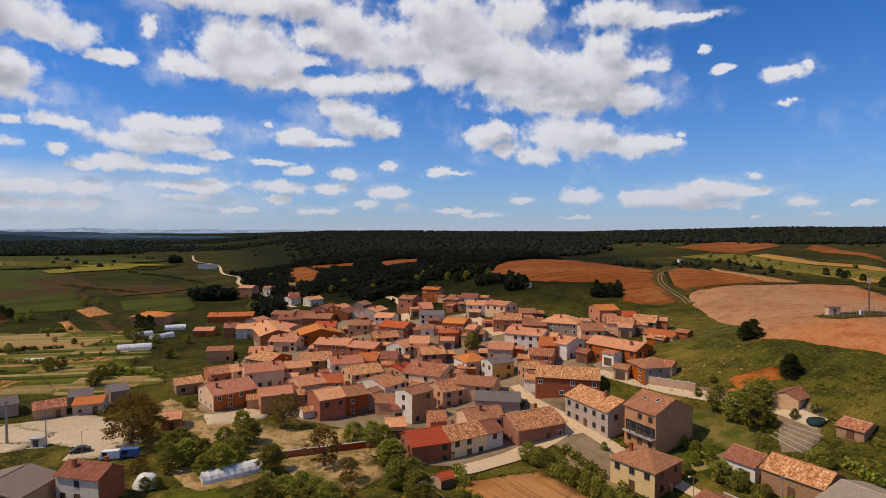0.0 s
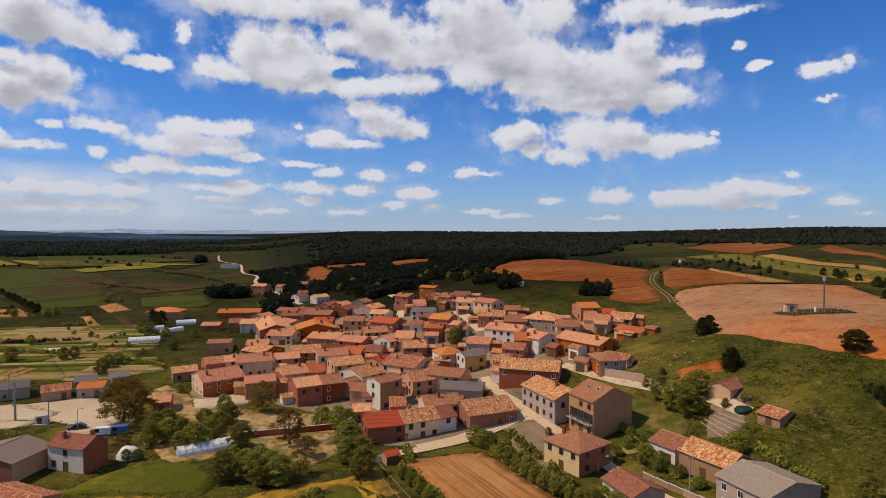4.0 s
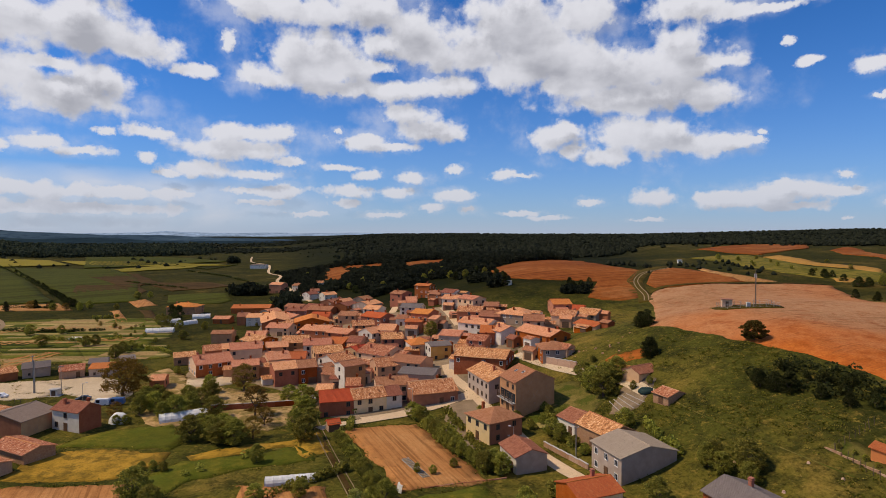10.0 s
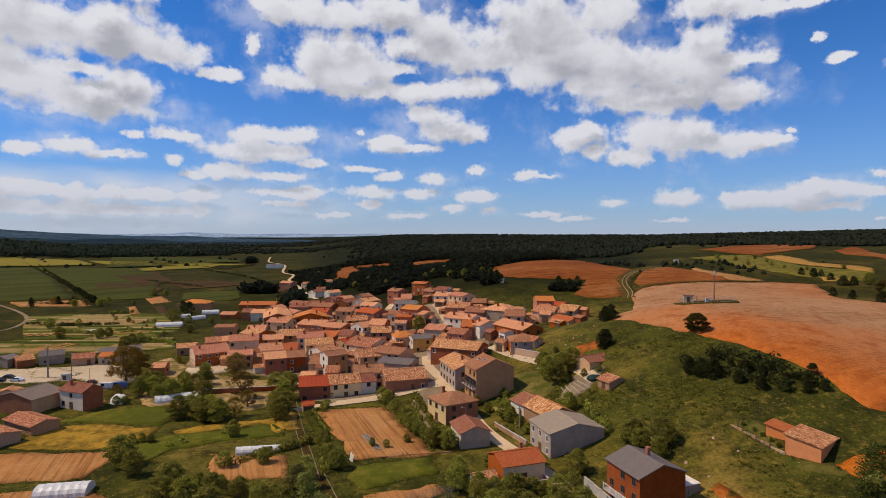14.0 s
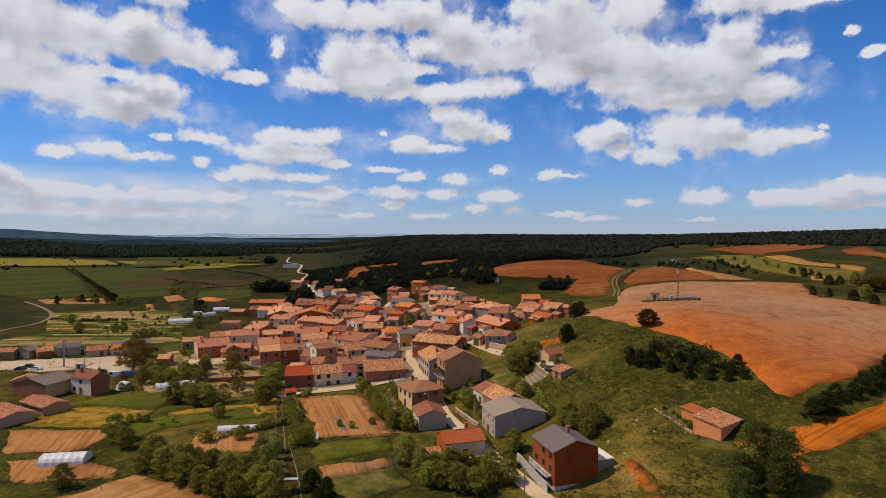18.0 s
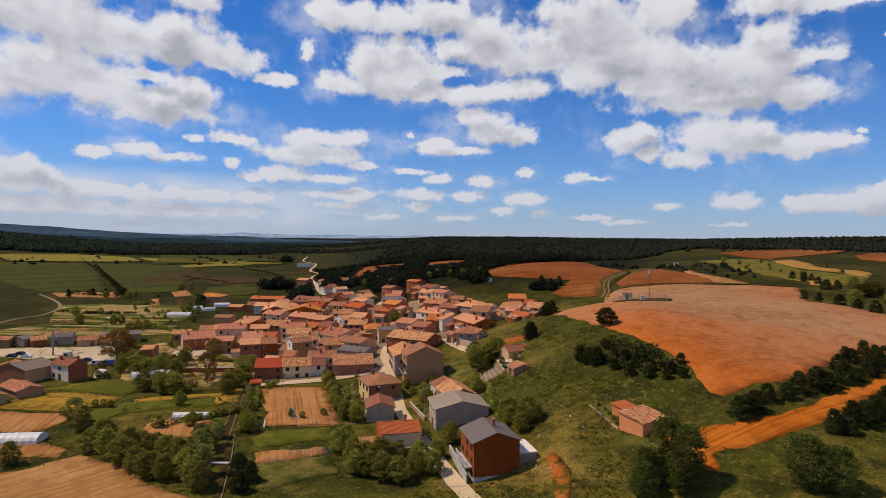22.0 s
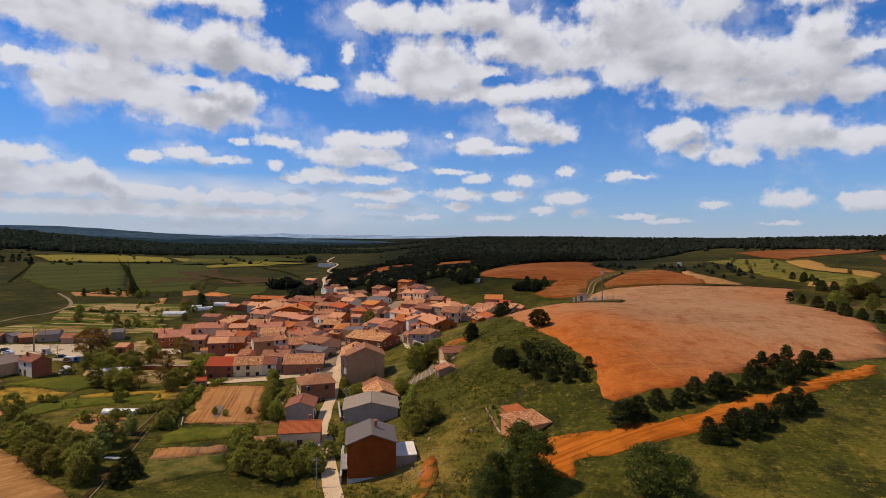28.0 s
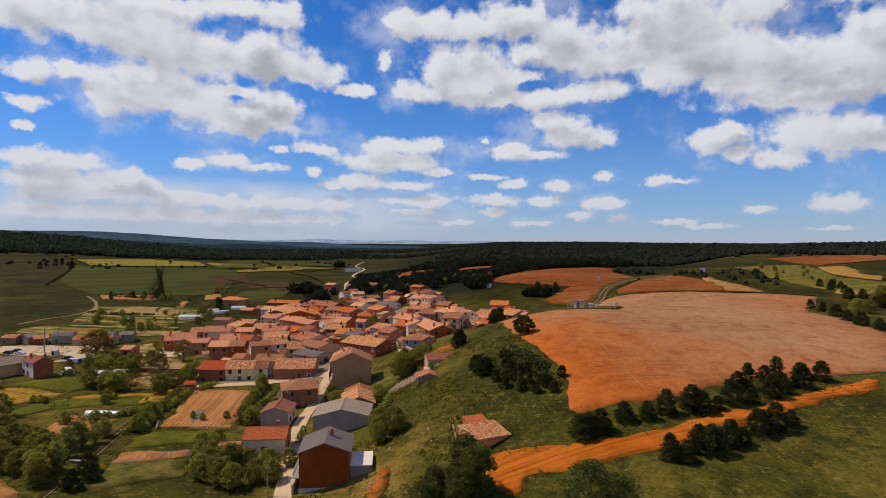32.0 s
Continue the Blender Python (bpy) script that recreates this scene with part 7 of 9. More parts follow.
def skylight(e, px, py, He, rise, W):
    """A roof window lying on the slope."""
    bm = bmesh.new()
    box(bm, -0.4, 0.4, -0.55, 0.55, 0.0, 0.1)
    bmesh.ops.bevel(bm, geom=bm.edges[:], offset=0.02, segments=1, affect="EDGES")
    tilt = math.degrees(math.atan2(rise, W / 2))
    w = part("skylight", mesh_of("skylight", bm, "frame_w"), e, pose(px, py, He + rise * (1 - abs(py) / (W / 2)) + 0.17, tilt if py < 0 else -tilt))
    bm = bmesh.new()
    box(bm, -0.3, 0.3, -0.45, 0.45, 0.1, 0.12)
    part("pane", mesh_of("pane", bm, "glass"), w)


gallery(gallery_house, -4.2, 4.4, -5.9, 3.1, 2.5, 1.1)
gallery(brick_house, -4.0, 3.6, -4.6, 2.7, 1.0, 1.3, 180, "frame_w", False)
_bm = bmesh.new()
box(_bm, -4.64, 4.64, -4.64, 4.64, -2.0, 1.1)
part("plinth", mesh_of("plinth", _bm, "concrete"), brick_house)
tagged(gallery_house, "tall beige house with a dark wooden gallery and brown roof", "house")
for _x, _y in ((-1.5, -2.5), (1.6, -2.0)):
    skylight(gallery_house, _x, _y, 8.6, 2.6, 11.8)


# ---- greenhouses ----
def polytunnel(a, b, w, h, label, film=True):
    """Plastic tunnel from a to b: hoops, film skin with slack, end walls."""
    ob = new("greenhouse")
    d = Vector((b[0] - a[0], b[1] - a[1]))
    L = d.length
    mid = (Vector(a) + Vector(b)) / 2
    ob.matrix_basis = pose(a[0], a[1], min(ground(*a), ground(*b)) - 0.05, 0, 0, math.degrees(math.atan2(d.y, d.x)))
    tagged(ob, label, "greenhouse")
    n = max(3, round(L / 1.6))
    prof = [(math.cos(math.pi * k / 8) * w / 2, math.sin(math.pi * k / 8) ** 0.8 * h) for k in range(9)]
    bm = bmesh.new()
    rows = []
    for k in range(2 * n + 1):
        sag = 1.0 if k % 2 == 0 else 0.965
        rows.append([bm.verts.new((k * L / (2 * n), y * sag, max(z * sag, -0.2 if j in (0, 8) else 0))) for j, (y, z) in enumerate(prof)])
    for r, q in zip(rows, rows[1:]):
        for j in range(8):
            bm.faces.new((r[j], r[j + 1], q[j + 1], q[j]))
    bm.faces.new(rows[0])
    bm.faces.new(rows[-1][::-1])
    part("film", mesh_of("film", bm, "plastic"), ob)
    bm = bmesh.new()
    for (y0, z0), (y1, z1) in zip(prof, prof[1:]):
        vs = [bm.verts.new((x, y * 1.015, z * 1.015 + 0.01)) for x in (-0.03, 0.03) for y, z in ((y0, z0), (y1, z1))]
        bm.faces.new((vs[0], vs[1], vs[3], vs[2]))
    hoop = mesh_of("hoop", bm, "metal")
    for k in range(n + 1):
        part("hoop", hoop, ob, pose(k * L / n, 0, 0))
    return ob


polytunnel((-49.5, 114.0), (-39.5, 121.0), 4.6, 2.3, "white plastic tunnel greenhouse below the village")
polytunnel((-3.1, 77.4), (6.3, 80.4), 2.6, 1.6, "low white plastic tunnel beside orchard trees")
polytunnel((-30.6, 54.2), (-22.0, 57.2), 5.0, 2.1, "grey plastic tunnel greenhouse on a ploughed field")
polytunnel((-138, 238), (-126, 243), 5, 2.4, "long white plastic greenhouse among allotments")
polytunnel((-136, 262), (-131, 272), 4, 2.2, "white plastic tunnel among allotments")
polytunnel((-143, 289), (-134, 293), 5, 2.6, "white plastic tunnel beside a villa")
polytunnel((-150, 268), (-143, 276), 4, 2.0, "small white plastic tunnel among allotments")
polytunnel((-160, 215), (-153, 216), 4, 1.8, "low white plastic tunnel on pale soil")
polytunnel((-20.5, 139.0), (-13.5, 141.0), 2.2, 1.2, "small white plastic cover in a garden")


# ---- poles, mast, yard things ----
def tube(bm, a, b, r0, r1, n=7):
    a, b = Vector(a), Vector(b)
    q = (b - a).to_track_quat("Z", "Y")
    A = [bm.verts.new(a + q @ Vector((r0 * math.cos(2 * math.pi * k / n), r0 * math.sin(2 * math.pi * k / n), 0))) for k in range(n)]
    B = [bm.verts.new(b + q @ Vector((r1 * math.cos(2 * math.pi * k / n), r1 * math.sin(2 * math.pi * k / n), 0))) for k in range(n)]
    for k in range(n):
        bm.faces.new((A[k], A[(k + 1) % n], B[(k + 1) % n], B[k]))
    bm.faces.new(B)
    bm.faces.new(A[::-1])


def one(name, build, mat, parent, m=None, label=""):
    bm = bmesh.new()
    build(bm)
    return part(name, mesh_of(name, bm, mat), parent, m, label)


def utility_pole(x, y, h, label, arm=1.6, mat="pole", thick=0.14):
    ob = tagged(new("utility_pole"), label, "pole")
    ob.matrix_basis = pose(x, y, ground(x, y) - 0.05, 0, 0, 20)
    one("shaft", lambda bm: tube(bm, (0, 0, -0.5), (0, 0, h), thick, thick * 0.6), mat, ob)
    if arm:
        one("crossarm", lambda bm: box(bm, -arm / 2, arm / 2, -0.06, 0.06, h - 0.6, h - 0.46), "pole", ob)
        for k in (-0.45, 0, 0.45):
            one("insulator", lambda bm: tube(bm, (k * arm, 0, h - 0.46), (k * arm, 0, h - 0.26), 0.05, 0.03), "frame_w", ob)
    return ob


def lamp_post(x, y, turn):
    ob = tagged(new("street_lamp"), "thin grey street lamp with a short arm", "lamp")
    ob.matrix_basis = pose(x, y, ground(x, y), 0, 0, turn)
    one("pole", lambda bm: tube(bm, (0, 0, -0.3), (0, 0, 6.0), 0.07, 0.05), "metal", ob)
    one("arm", lambda bm: tube(bm, (0, 0, 5.95), (0.9, 0, 6.15), 0.035, 0.03), "metal", ob)
    one("lantern", lambda bm: box(bm, 0.75, 1.25, -0.12, 0.12, 6.05, 6.2), "frame_w", ob)


utility_pole(-103.6, 132.7, 10.5, "thick weathered utility pole beside a dirt yard", 1.8, "pole", 0.34)
utility_pole(-93.9, 132.2, 9.5, "wooden utility pole beside a small hut")
utility_pole(58.9, 96.6, 7.0, "dark wooden utility pole on the village street", 1.2)
utility_pole(73.8, 55.6, 6.0, "dark wooden pole beside the street", 0.9)
utility_pole(-120.0, 150.0, 8.0, "wooden utility pole behind sheds", 1.2)
lamp_post(-81.0, 125.3, 40)
lamp_post(45.5, 101, 200)
lamp_post(17.5, 128, 210)


def kiosk(x, y):
    ob = tagged(new("kiosk"), "small white rendered utility hut with a dark door", "hut")
    ob.matrix_basis = pose(x, y, ground(x, y), 0, 0, 12)
    one("body", lambda bm: box(bm, -1.1, 1.1, -0.9, 0.9, -0.4, 2.0), "w", ob)
    one("roof", lambda bm: box(bm, -1.35, 1.35, -1.15, 1.15, 2.0, 2.16), "concrete", ob)
    one("door", lambda bm: box(bm, -0.7, 0.5, -0.95, -0.9, 0, 1.7), "frame_d", ob)
    one("plinth", lambda bm: box(bm, -1.9, 1.9, -1.6, 1.6, -0.3, 0.08), "concrete", ob)


kiosk(-95.4, 131.6)


def mast_compound():
    x, y, z = 121.9, 161.0, ground(121.9, 161.0)
    ob = tagged(new("telecom_mast"), "tall thin brownish grey telecom mast on the hilltop", "mast")
    ob.matrix_basis = pose(x, y, z)
    h = 10.8
    for k in range(3):
        a = 2 * math.pi * k / 3
        one("leg", lambda bm: tube(bm, (0.2 * math.cos(a), 0.2 * math.sin(a), -0.3), (0.14 * math.cos(a), 0.14 * math.sin(a), h), 0.06, 0.05, 6), "mast_steel", ob)
    for k in range(12):
        z0 = k * 0.9
        for j in range(3):
            a, b = 2 * math.pi * j / 3 + k % 2 * 0, 2 * math.pi * (j + 1) / 3
            one("brace", lambda bm: tube(bm, (0.18 * math.cos(a), 0.18 * math.sin(a), z0), (0.17 * math.cos(b), 0.17 * math.sin(b), z0 + 0.9), 0.025, 0.025, 4), "mast_steel", ob)
    one("antenna", lambda bm: tube(bm, (0, 0, h - 1.2), (0, 0, h + 1.0), 0.05, 0.03), "mast_steel", ob)
    for k in range(3):
        a = 2 * math.pi * k / 3 + 0.4
        one("panel_antenna", lambda bm: box(bm, 0.32 * math.cos(a) - 0.1, 0.32 * math.cos(a) + 0.1, 0.32 * math.sin(a) - 0.06, 0.32 * math.sin(a) + 0.06, h - 1.8, h - 0.4), "frame_w", ob)
    hut = tagged(new("equipment_hut"), "small white equipment hut with a flat roof on the hilltop", "hut")
    hx, hy = 115.0, 166.0
    hut.matrix_basis = pose(hx, hy, ground(hx, hy), 0, 0, -8)
    one("body", lambda bm: box(bm, -1.5, 1.5, -1.2, 1.2, -0.8, 2.5), "c", hut)
    one("roof", lambda bm: box(bm, -1.8, 1.8, -1.5, 1.5, 2.5, 2.7), "d", hut)
    one("door", lambda bm: box(bm, -0.5, 0.4, -1.26, -1.2, 0, 2.0), "frame_d", hut)
    for dx, dy, w in ((-2.4, -0.6, 0.55),):
        cab = tagged(new("equipment_cabinet"), "white metal equipment cabinet beside the mast", "cabinet")
        cx, cy = x + dx, y + dy
        cab.matrix_basis = pose(cx, cy, ground(cx, cy))
        one("body", lambda bm: box(bm, -w, w, -0.4, 0.4, -0.3, 1.5), "frame_w", cab)
        one("door", lambda bm: box(bm, -w + 0.08, w - 0.08, -0.43, -0.4, 0.1, 1.4), "metal", cab)
    fence = tagged(new("wire_fence"), "grey wire fence with posts round the mast", "fence")
    fence.matrix_basis = pose(x, y, z)
    ring = [(-9.5, 6.5), (-9.5, -3), (5.5, -4), (5.5, 5.5), (-9.5, 6.5)]
    post = None
    for (ax, ay), (bx, by) in zip(ring, ring[1:]):
        n = max(2, round(math.hypot(bx - ax, by - ay) / 2.0))
        for k in range(n):
            px, py = ax + (bx - ax) * k / n, ay + (by - ay) * k / n
            if post is None:
                bm = bmesh.new()
                tube(bm, (0, 0, -0.4), (0, 0, 1.9), 0.05, 0.05, 6)
                post = mesh_of("post", bm, "pole")
            part("post", post, fence, pose(px, py, ground(x + px, y + py) - z))
        for zz in (0.6, 1.1, 1.6):
            one("wire", lambda bm: tube(bm, (ax, ay, ground(x + ax, y + ay) - z + zz), (bx, by, ground(x + bx, y + by) - z + zz), 0.015, 0.015, 4), "metal", fence)
    drape("compound_ground", [(x + p, y + q) for p, q in ((-10.5, 7.5), (-12, 1), (-10.5, -4), (-2, -5.5), (6.5, -5), (7.5, 0), (6.5, 6.5))], "grass", "rough dark grass round the telecom mast", 0.22)


mast_compound()

# white trig post and roadside shed on the far hill
_p = tagged(new("water_tank"), "small white concrete water tank on the far hill", "tank")
_p.matrix_basis = pose(167, 397, ground(167, 397))
one("body", lambda bm: box(bm, -1.5, 1.5, -1.3, 1.3, -0.5, 2.4), "w", _p)
one("lid", lambda bm: box(bm, -1.7, 1.7, -1.5, 1.5, 2.4, 2.6), "concrete", _p)
_p = tagged(new("pump_house"), "small white pump house beside dark bushes", "hut")
_p.matrix_basis = pose(44.5, 294, ground(44.5, 294))
one("body", lambda bm: box(bm, -1.6, 1.6, -1.3, 1.3, -0.5, 2.2), "w", _p)
one("roof", lambda bm: box(bm, -1.8, 1.8, -1.5, 1.5, 2.2, 2.4), "concrete", _p)


def car(x, y, turn, paint, label, van=False):
    """Parked car: body with bonnet and cabin, glass band, bumpers, four wheels with rims."""
    ob = tagged(new("van" if van else "car"), label, "van" if van else "car")
    ob.matrix_basis = pose(x, y, ground(x, y) + 0.28, 0, 0, turn)
    hw, top = 0.88, 1.75 if van else 1.15
    prof = [(-2.1, 0.05), (-2.15, 0.5), (-1.9, 0.62), (-1.5, top), (1.9, top), (2.1, 0.7), (2.1, 0.05)] if van else \
        [(-2.1, 0.05), (-2.1, 0.45), (-1.2, 0.6), (-0.6, top), (0.9, top), (1.6, 0.62), (2.05, 0.58), (2.1, 0.05)]

    def body(bm):
        A, B = ([bm.verts.new((px, s * hw * (0.86 if pz > 0.8 else 1), pz)) for px, pz in prof] for s in (-1, 1))
        bm.faces.new(A)
        bm.faces.new(B[::-1])
        for k in range(len(prof)):
            j = (k + 1) % len(prof)
            bm.faces.new((A[k], B[k], B[j], A[j]))
        bmesh.ops.recalc_face_normals(bm, faces=bm.faces[:])
    one("body", body, paint, ob)
    g0, g1 = (-1.35, -0.3) if van else (-0.75, 1.1)
    for s in (-1, 1):
        one("side_window", lambda bm: box(bm, g0, g1, s * 0.84 - 0.03, s * 0.84 + 0.03, 0.72, top - 0.15), "glass", ob)
        for wx in (-1.35, 1.3):
            wh = one("wheel", lambda bm: tube(bm, (wx, s * 0.78, 0.02), (wx, s * 0.92, 0.02), 0.31, 0.31, 12), "rubber", ob)
            one("rim", lambda bm: tube(bm, (wx, s * 0.90, 0.02), (wx, s * 0.935, 0.02), 0.19, 0.17, 10), "metal", wh)
    one("windscreen", lambda bm: box(bm, -1.62 if van else -0.98, -1.5 if van else -0.84, -0.66, 0.66, 0.72, top - 0.2), "glass", ob)
    for s in (-1, 1):
        one("headlight", lambda bm: box(bm, -2.14, -2.08, s * 0.6 - 0.16, s * 0.6 + 0.16, 0.36, 0.48), "frame_w", ob)


M["rubber"] = plain("tyre_rubber", (0.02, 0.02, 0.02), 0.9)
M["paint_w"], M["paint_d"], M["paint_b"] = plain("white_paint", (0.75, 0.75, 0.75), 0.25, 0, 0.05), plain("dark_paint", (0.03, 0.03, 0.035), 0.25, 0, 0.1), plain("blue_paint", (0.08, 0.16, 0.35), 0.25, 0, 0.1)
car(-74.3, 124.6, 12, "paint_w", "white van parked beside a pale yard", True)
car(-70.8, 126.2, 15, "paint_b", "blue and white van parked beside a yard", True)
car(-116.2, 129.5, 8, "paint_d", "dark car parked on a dirt yard")
car(-115.5, 125.5, 4, "paint_d", "black car parked on a dirt yard")
car(-110.0, 127.0, 10, "paint_w", "white car parked on a dirt yard")
car(-83.2, 128.2, 30, "paint_d", "dark tractor-sized car on pale dirt")


def heap(name, x, y, r, h, mat, label, category):
    ob = new(name)
    bm = bmesh.new()
    bmesh.ops.create_icosphere(bm, subdivisions=3, radius=1)
    for v in bm.verts:
        n = 1 + 0.22 * noise.noise(v.co * 1.7 + Vector((x, y, 0)))
        v.co = Vector((v.co.x * r * n, v.co.y * r * 0.8 * n, max(-0.2, v.co.z) * h * n))
    for f in bm.faces:
        f.smooth = True
    ob.data = None
    part("cover", mesh_of(name, bm, mat), ob)
    ob.matrix_basis = pose(x, y, ground(x, y))
    return tagged(ob, label, category)


heap("haystack", -59.4, 111.6, 2.6, 2.6, "plastic", "hay heap under a pale tarpaulin beside a bush", "haystack")
def white_board(x, y, turn):
    """A warped plastic sheet on two canes, leaning back a little."""
    ob = tagged(new("plastic_sheet"), "white plastic sheet on two canes beside a green plot", "sheet")
    ob.matrix_basis = pose(x, y, ground(x, y), -12, 0, turn)
    bm = bmesh.new()
    n = 6
    cols = [[bm.verts.new((-0.8 + 1.6 * k / n, 0.1 * math.sin(k * 1.3) + d, z + 0.12 * math.sin(k * 0.9) * (z > 1))) for k in range(n + 1)] for d, z in ((0, 0.05), (0, 1.7), (0.03, 1.7), (0.03, 0.05))]
    for a, b in zip(cols, cols[1:] + cols[:1]):
        for k in range(n):
            bm.faces.new((a[k], a[k + 1], b[k + 1], b[k]))
    part("cover", mesh_of("cover", bm, "plastic"), ob)
    for px in (-0.75, 0.75):
        one("cane", lambda bm: tube(bm, (px, 0.16, -0.3), (px, 0.16, 1.9), 0.025, 0.02, 5), "pole", ob)


white_board(23.8, 75.8, -50)
heap("tarpaulin_heap", 78.6, 117.2, 2.2, 1.1, "tarp", "heap under a dark green tarpaulin beside a hut", "heap")


def bean_frame(a, b, h, label, rows=3):
    """Rows of canes with cross ties for climbing beans."""
    ob = tagged(new("bean_frame"), label, "garden frame")
    d = Vector((b[0] - a[0], b[1] - a[1]))
    ob.matrix_basis = pose(a[0], a[1], ground(*a), 0, 0, math.degrees(math.atan2(d.y, d.x)))
    n = round(d.length / 0.55)
    bm = bmesh.new()
    tube(bm, (0, 0, -0.2), (0, 0, h), 0.025, 0.02, 4)
    cane = mesh_of("cane", bm, "pole")
    for r in range(rows):
        for k in range(n + 1):
            part("cane", cane, ob, pose(k * 0.55, r * 0.9, 0, RND.uniform(-4, 4), RND.uniform(-4, 4)))
        one("tie", lambda bm: tube(bm, (0, r * 0.9, h * 0.85), (d.length, r * 0.9, h * 0.85), 0.02, 0.02, 4), "pole", ob)


bean_frame((40.0, 58.6), (47.6, 62.9), 1.7, "rows of grey canes for climbing beans")
bean_frame((35.0, 54.8), (40.2, 57.4), 0.8, "low frame of pale canes over a vegetable bed", 2)
def mesh_bed(a, b, w, label):
    """A low bed cover: two long boards, cross slats and the pale netting between them."""
    ob = tagged(new("bed_cover"), label, "garden frame")
    d = Vector((b[0] - a[0], b[1] - a[1]))
    ob.matrix_basis = pose(a[0], a[1], ground(*a), 0, 0, math.degrees(math.atan2(d.y, d.x)))
    for y in (0, w):
        one("board", lambda bm: box(bm, 0, d.length, y - 0.06, y + 0.06, -0.2, 0.38), "pole", ob)
    for k in range(round(d.length / 0.8) + 1):
        one("slat", lambda bm: box(bm, k * 0.8 - 0.04, k * 0.8 + 0.04, -0.06, w + 0.06, 0.38, 0.44), "pole", ob)
    one("netting", lambda bm: box(bm, 0.05, d.length - 0.05, 0.07, w - 0.07, 0.33, 0.35), "street_dirt", ob)


mesh_bed((21.4, 91.8), (27.4, 83.0), 1.5, "low wooden bed cover with pale netting in a tilled plot")


def fence_run(a, b, h, gap, label):
    ob = tagged(new("post_fence"), label, "fence")
    ob.matrix_basis = pose(a[0], a[1], ground(*a))
    d = Vector((b[0] - a[0], b[1] - a[1]))
    n = max(2, round(d.length / gap))
    bm = bmesh.new()
    tube(bm, (0, 0, -0.3), (0, 0, h), 0.06, 0.045, 5)
    post = mesh_of("post", bm, "bark")
    for k in range(n + 1):
        q = Vector(a) + d * k / n
        part("post", post, ob, pose(q.x - a[0], q.y - a[1], ground(q.x, q.y) - ground(*a), RND.uniform(-6, 6), RND.uniform(-6, 6)))


wall_run("garden_edge", (100.7, 80.2), (106.2, 69.2), 0.35, 0.25, "s", "low stone edge of a terraced garden beside a shed", False)
fence_run((101.5, 78.5), (104.5, 69.5), 1.7, 1.2, "row of rough wooden posts beside a brick shed")
fence_run((101.5, 78.5), (110.5, 83.0), 1.7, 1.2, "row of rough wooden posts behind a brick shed")
fence_run((84.0, 76.0), (90.5, 57.0), 1.2, 2.2, "line of thin wooden posts on the slope")
fence_run((-104, 124), (-84, 119), 1.1, 2.5, "low wooden rail posts beside a grass strip")
_b = tagged(new("footbridge"), "small pale concrete slab over a ditch", "bridge")
_b.matrix_basis = pose(27.6, 53.0, ground(27.6, 53) + 0.25, 0, 0, 10)
one("slab", lambda bm: box(bm, -2.2, 2.2, -0.5, 0.5, -0.1, 0.12), "concrete", _b)
for _s in (-2.0, 2.0):
    one("pier", lambda bm: box(bm, _s - 0.25, _s + 0.25, -0.45, 0.45, -0.8, -0.1), "concrete", _b)


# ---- concrete kerb along the garden channel, dirt round the hillside hut ----
ribbon("channel_kerb", [(-7.9, 120.8), (3.3, 98.5), (15.7, 75.5), (20.8, 65.9)], 0.2, "street_dirt", "pale worn kerb beside the garden lane", 0.2, "kerb")
ribbon("channel_kerb_west", [(-9.5, 119.9), (1.7, 97.6), (14.1, 74.6), (19.2, 65.0)], 0.2, "street_dirt", "pale worn kerb on the far side of the garden lane", 0.2, "kerb")
ribbon("channel_kerb_low", [(19.4, 70.5), (28.5, 55.8), (35.1, 43.9), (40.5, 34.1)], 0.2, "street_dirt", "pale worn kerb beside the earth path", 0.2, "kerb")
drape("hut_yard", [(69.0, 113.5), (72.5, 121.5), (76.5, 126.5), (80.5, 126.0), (82.0, 121.0), (79.5, 116.5), (76.5, 113.0), (73.0, 110.5)], "street_dirt", "trodden brown dirt with weeds round a hillside hut")



# ---- trees ----
def crown_data(name, mat, seed, clumps, leaves, size, shape, base, gap=0.0):
    """A crown of leaf clumps on an uneven shell; unit height. shape: radius as a function of height 0..1."""
    rg = np.random.default_rng(seed)
    vs = []
    for _ in range(clumps):
        t = rg.uniform(0.02, 1.0)
        a, r = rg.uniform(0, 2 * np.pi), shape(t) * np.sqrt(rg.uniform(0.25, 1.0)) * rg.uniform(0.8, 1.15)
        c = np.array((r * np.cos(a), r * np.sin(a), base + (1 - base) * t * 0.97))
        cr = rg.uniform(0.05, 0.105) * (1 - gap)
        p = rg.normal(0, 1, (leaves, 3))
        p /= np.linalg.norm(p, axis=1)[:, None]
        p = c + p * cr * rg.uniform(0.4, 1.0, (leaves, 1)) * np.array((1.15, 1.15, 0.8))
        u = rg.normal(0, 1, (leaves, 3))
        u /= np.linalg.norm(u, axis=1)[:, None]
        w = np.cross(u, rg.normal(0, 1, (leaves, 3)))
        w /= np.linalg.norm(w, axis=1)[:, None]
        s = size * rg.uniform(0.6, 1.3, (leaves, 1))
        vs.append(np.stack([p - u * s, p + w * s * 0.7, p + u * s, p - w * s * 0.7], 1).reshape(-1, 3))
    v = np.concatenate(vs)
    n = len(v) // 4
    me = bpy.data.meshes.new(name)
    me.from_pydata(v.tolist(), [], [(4 * k, 4 * k + 1, 4 * k + 2, 4 * k + 3) for k in range(n)])
    me.materials.append(M[mat])
    return me


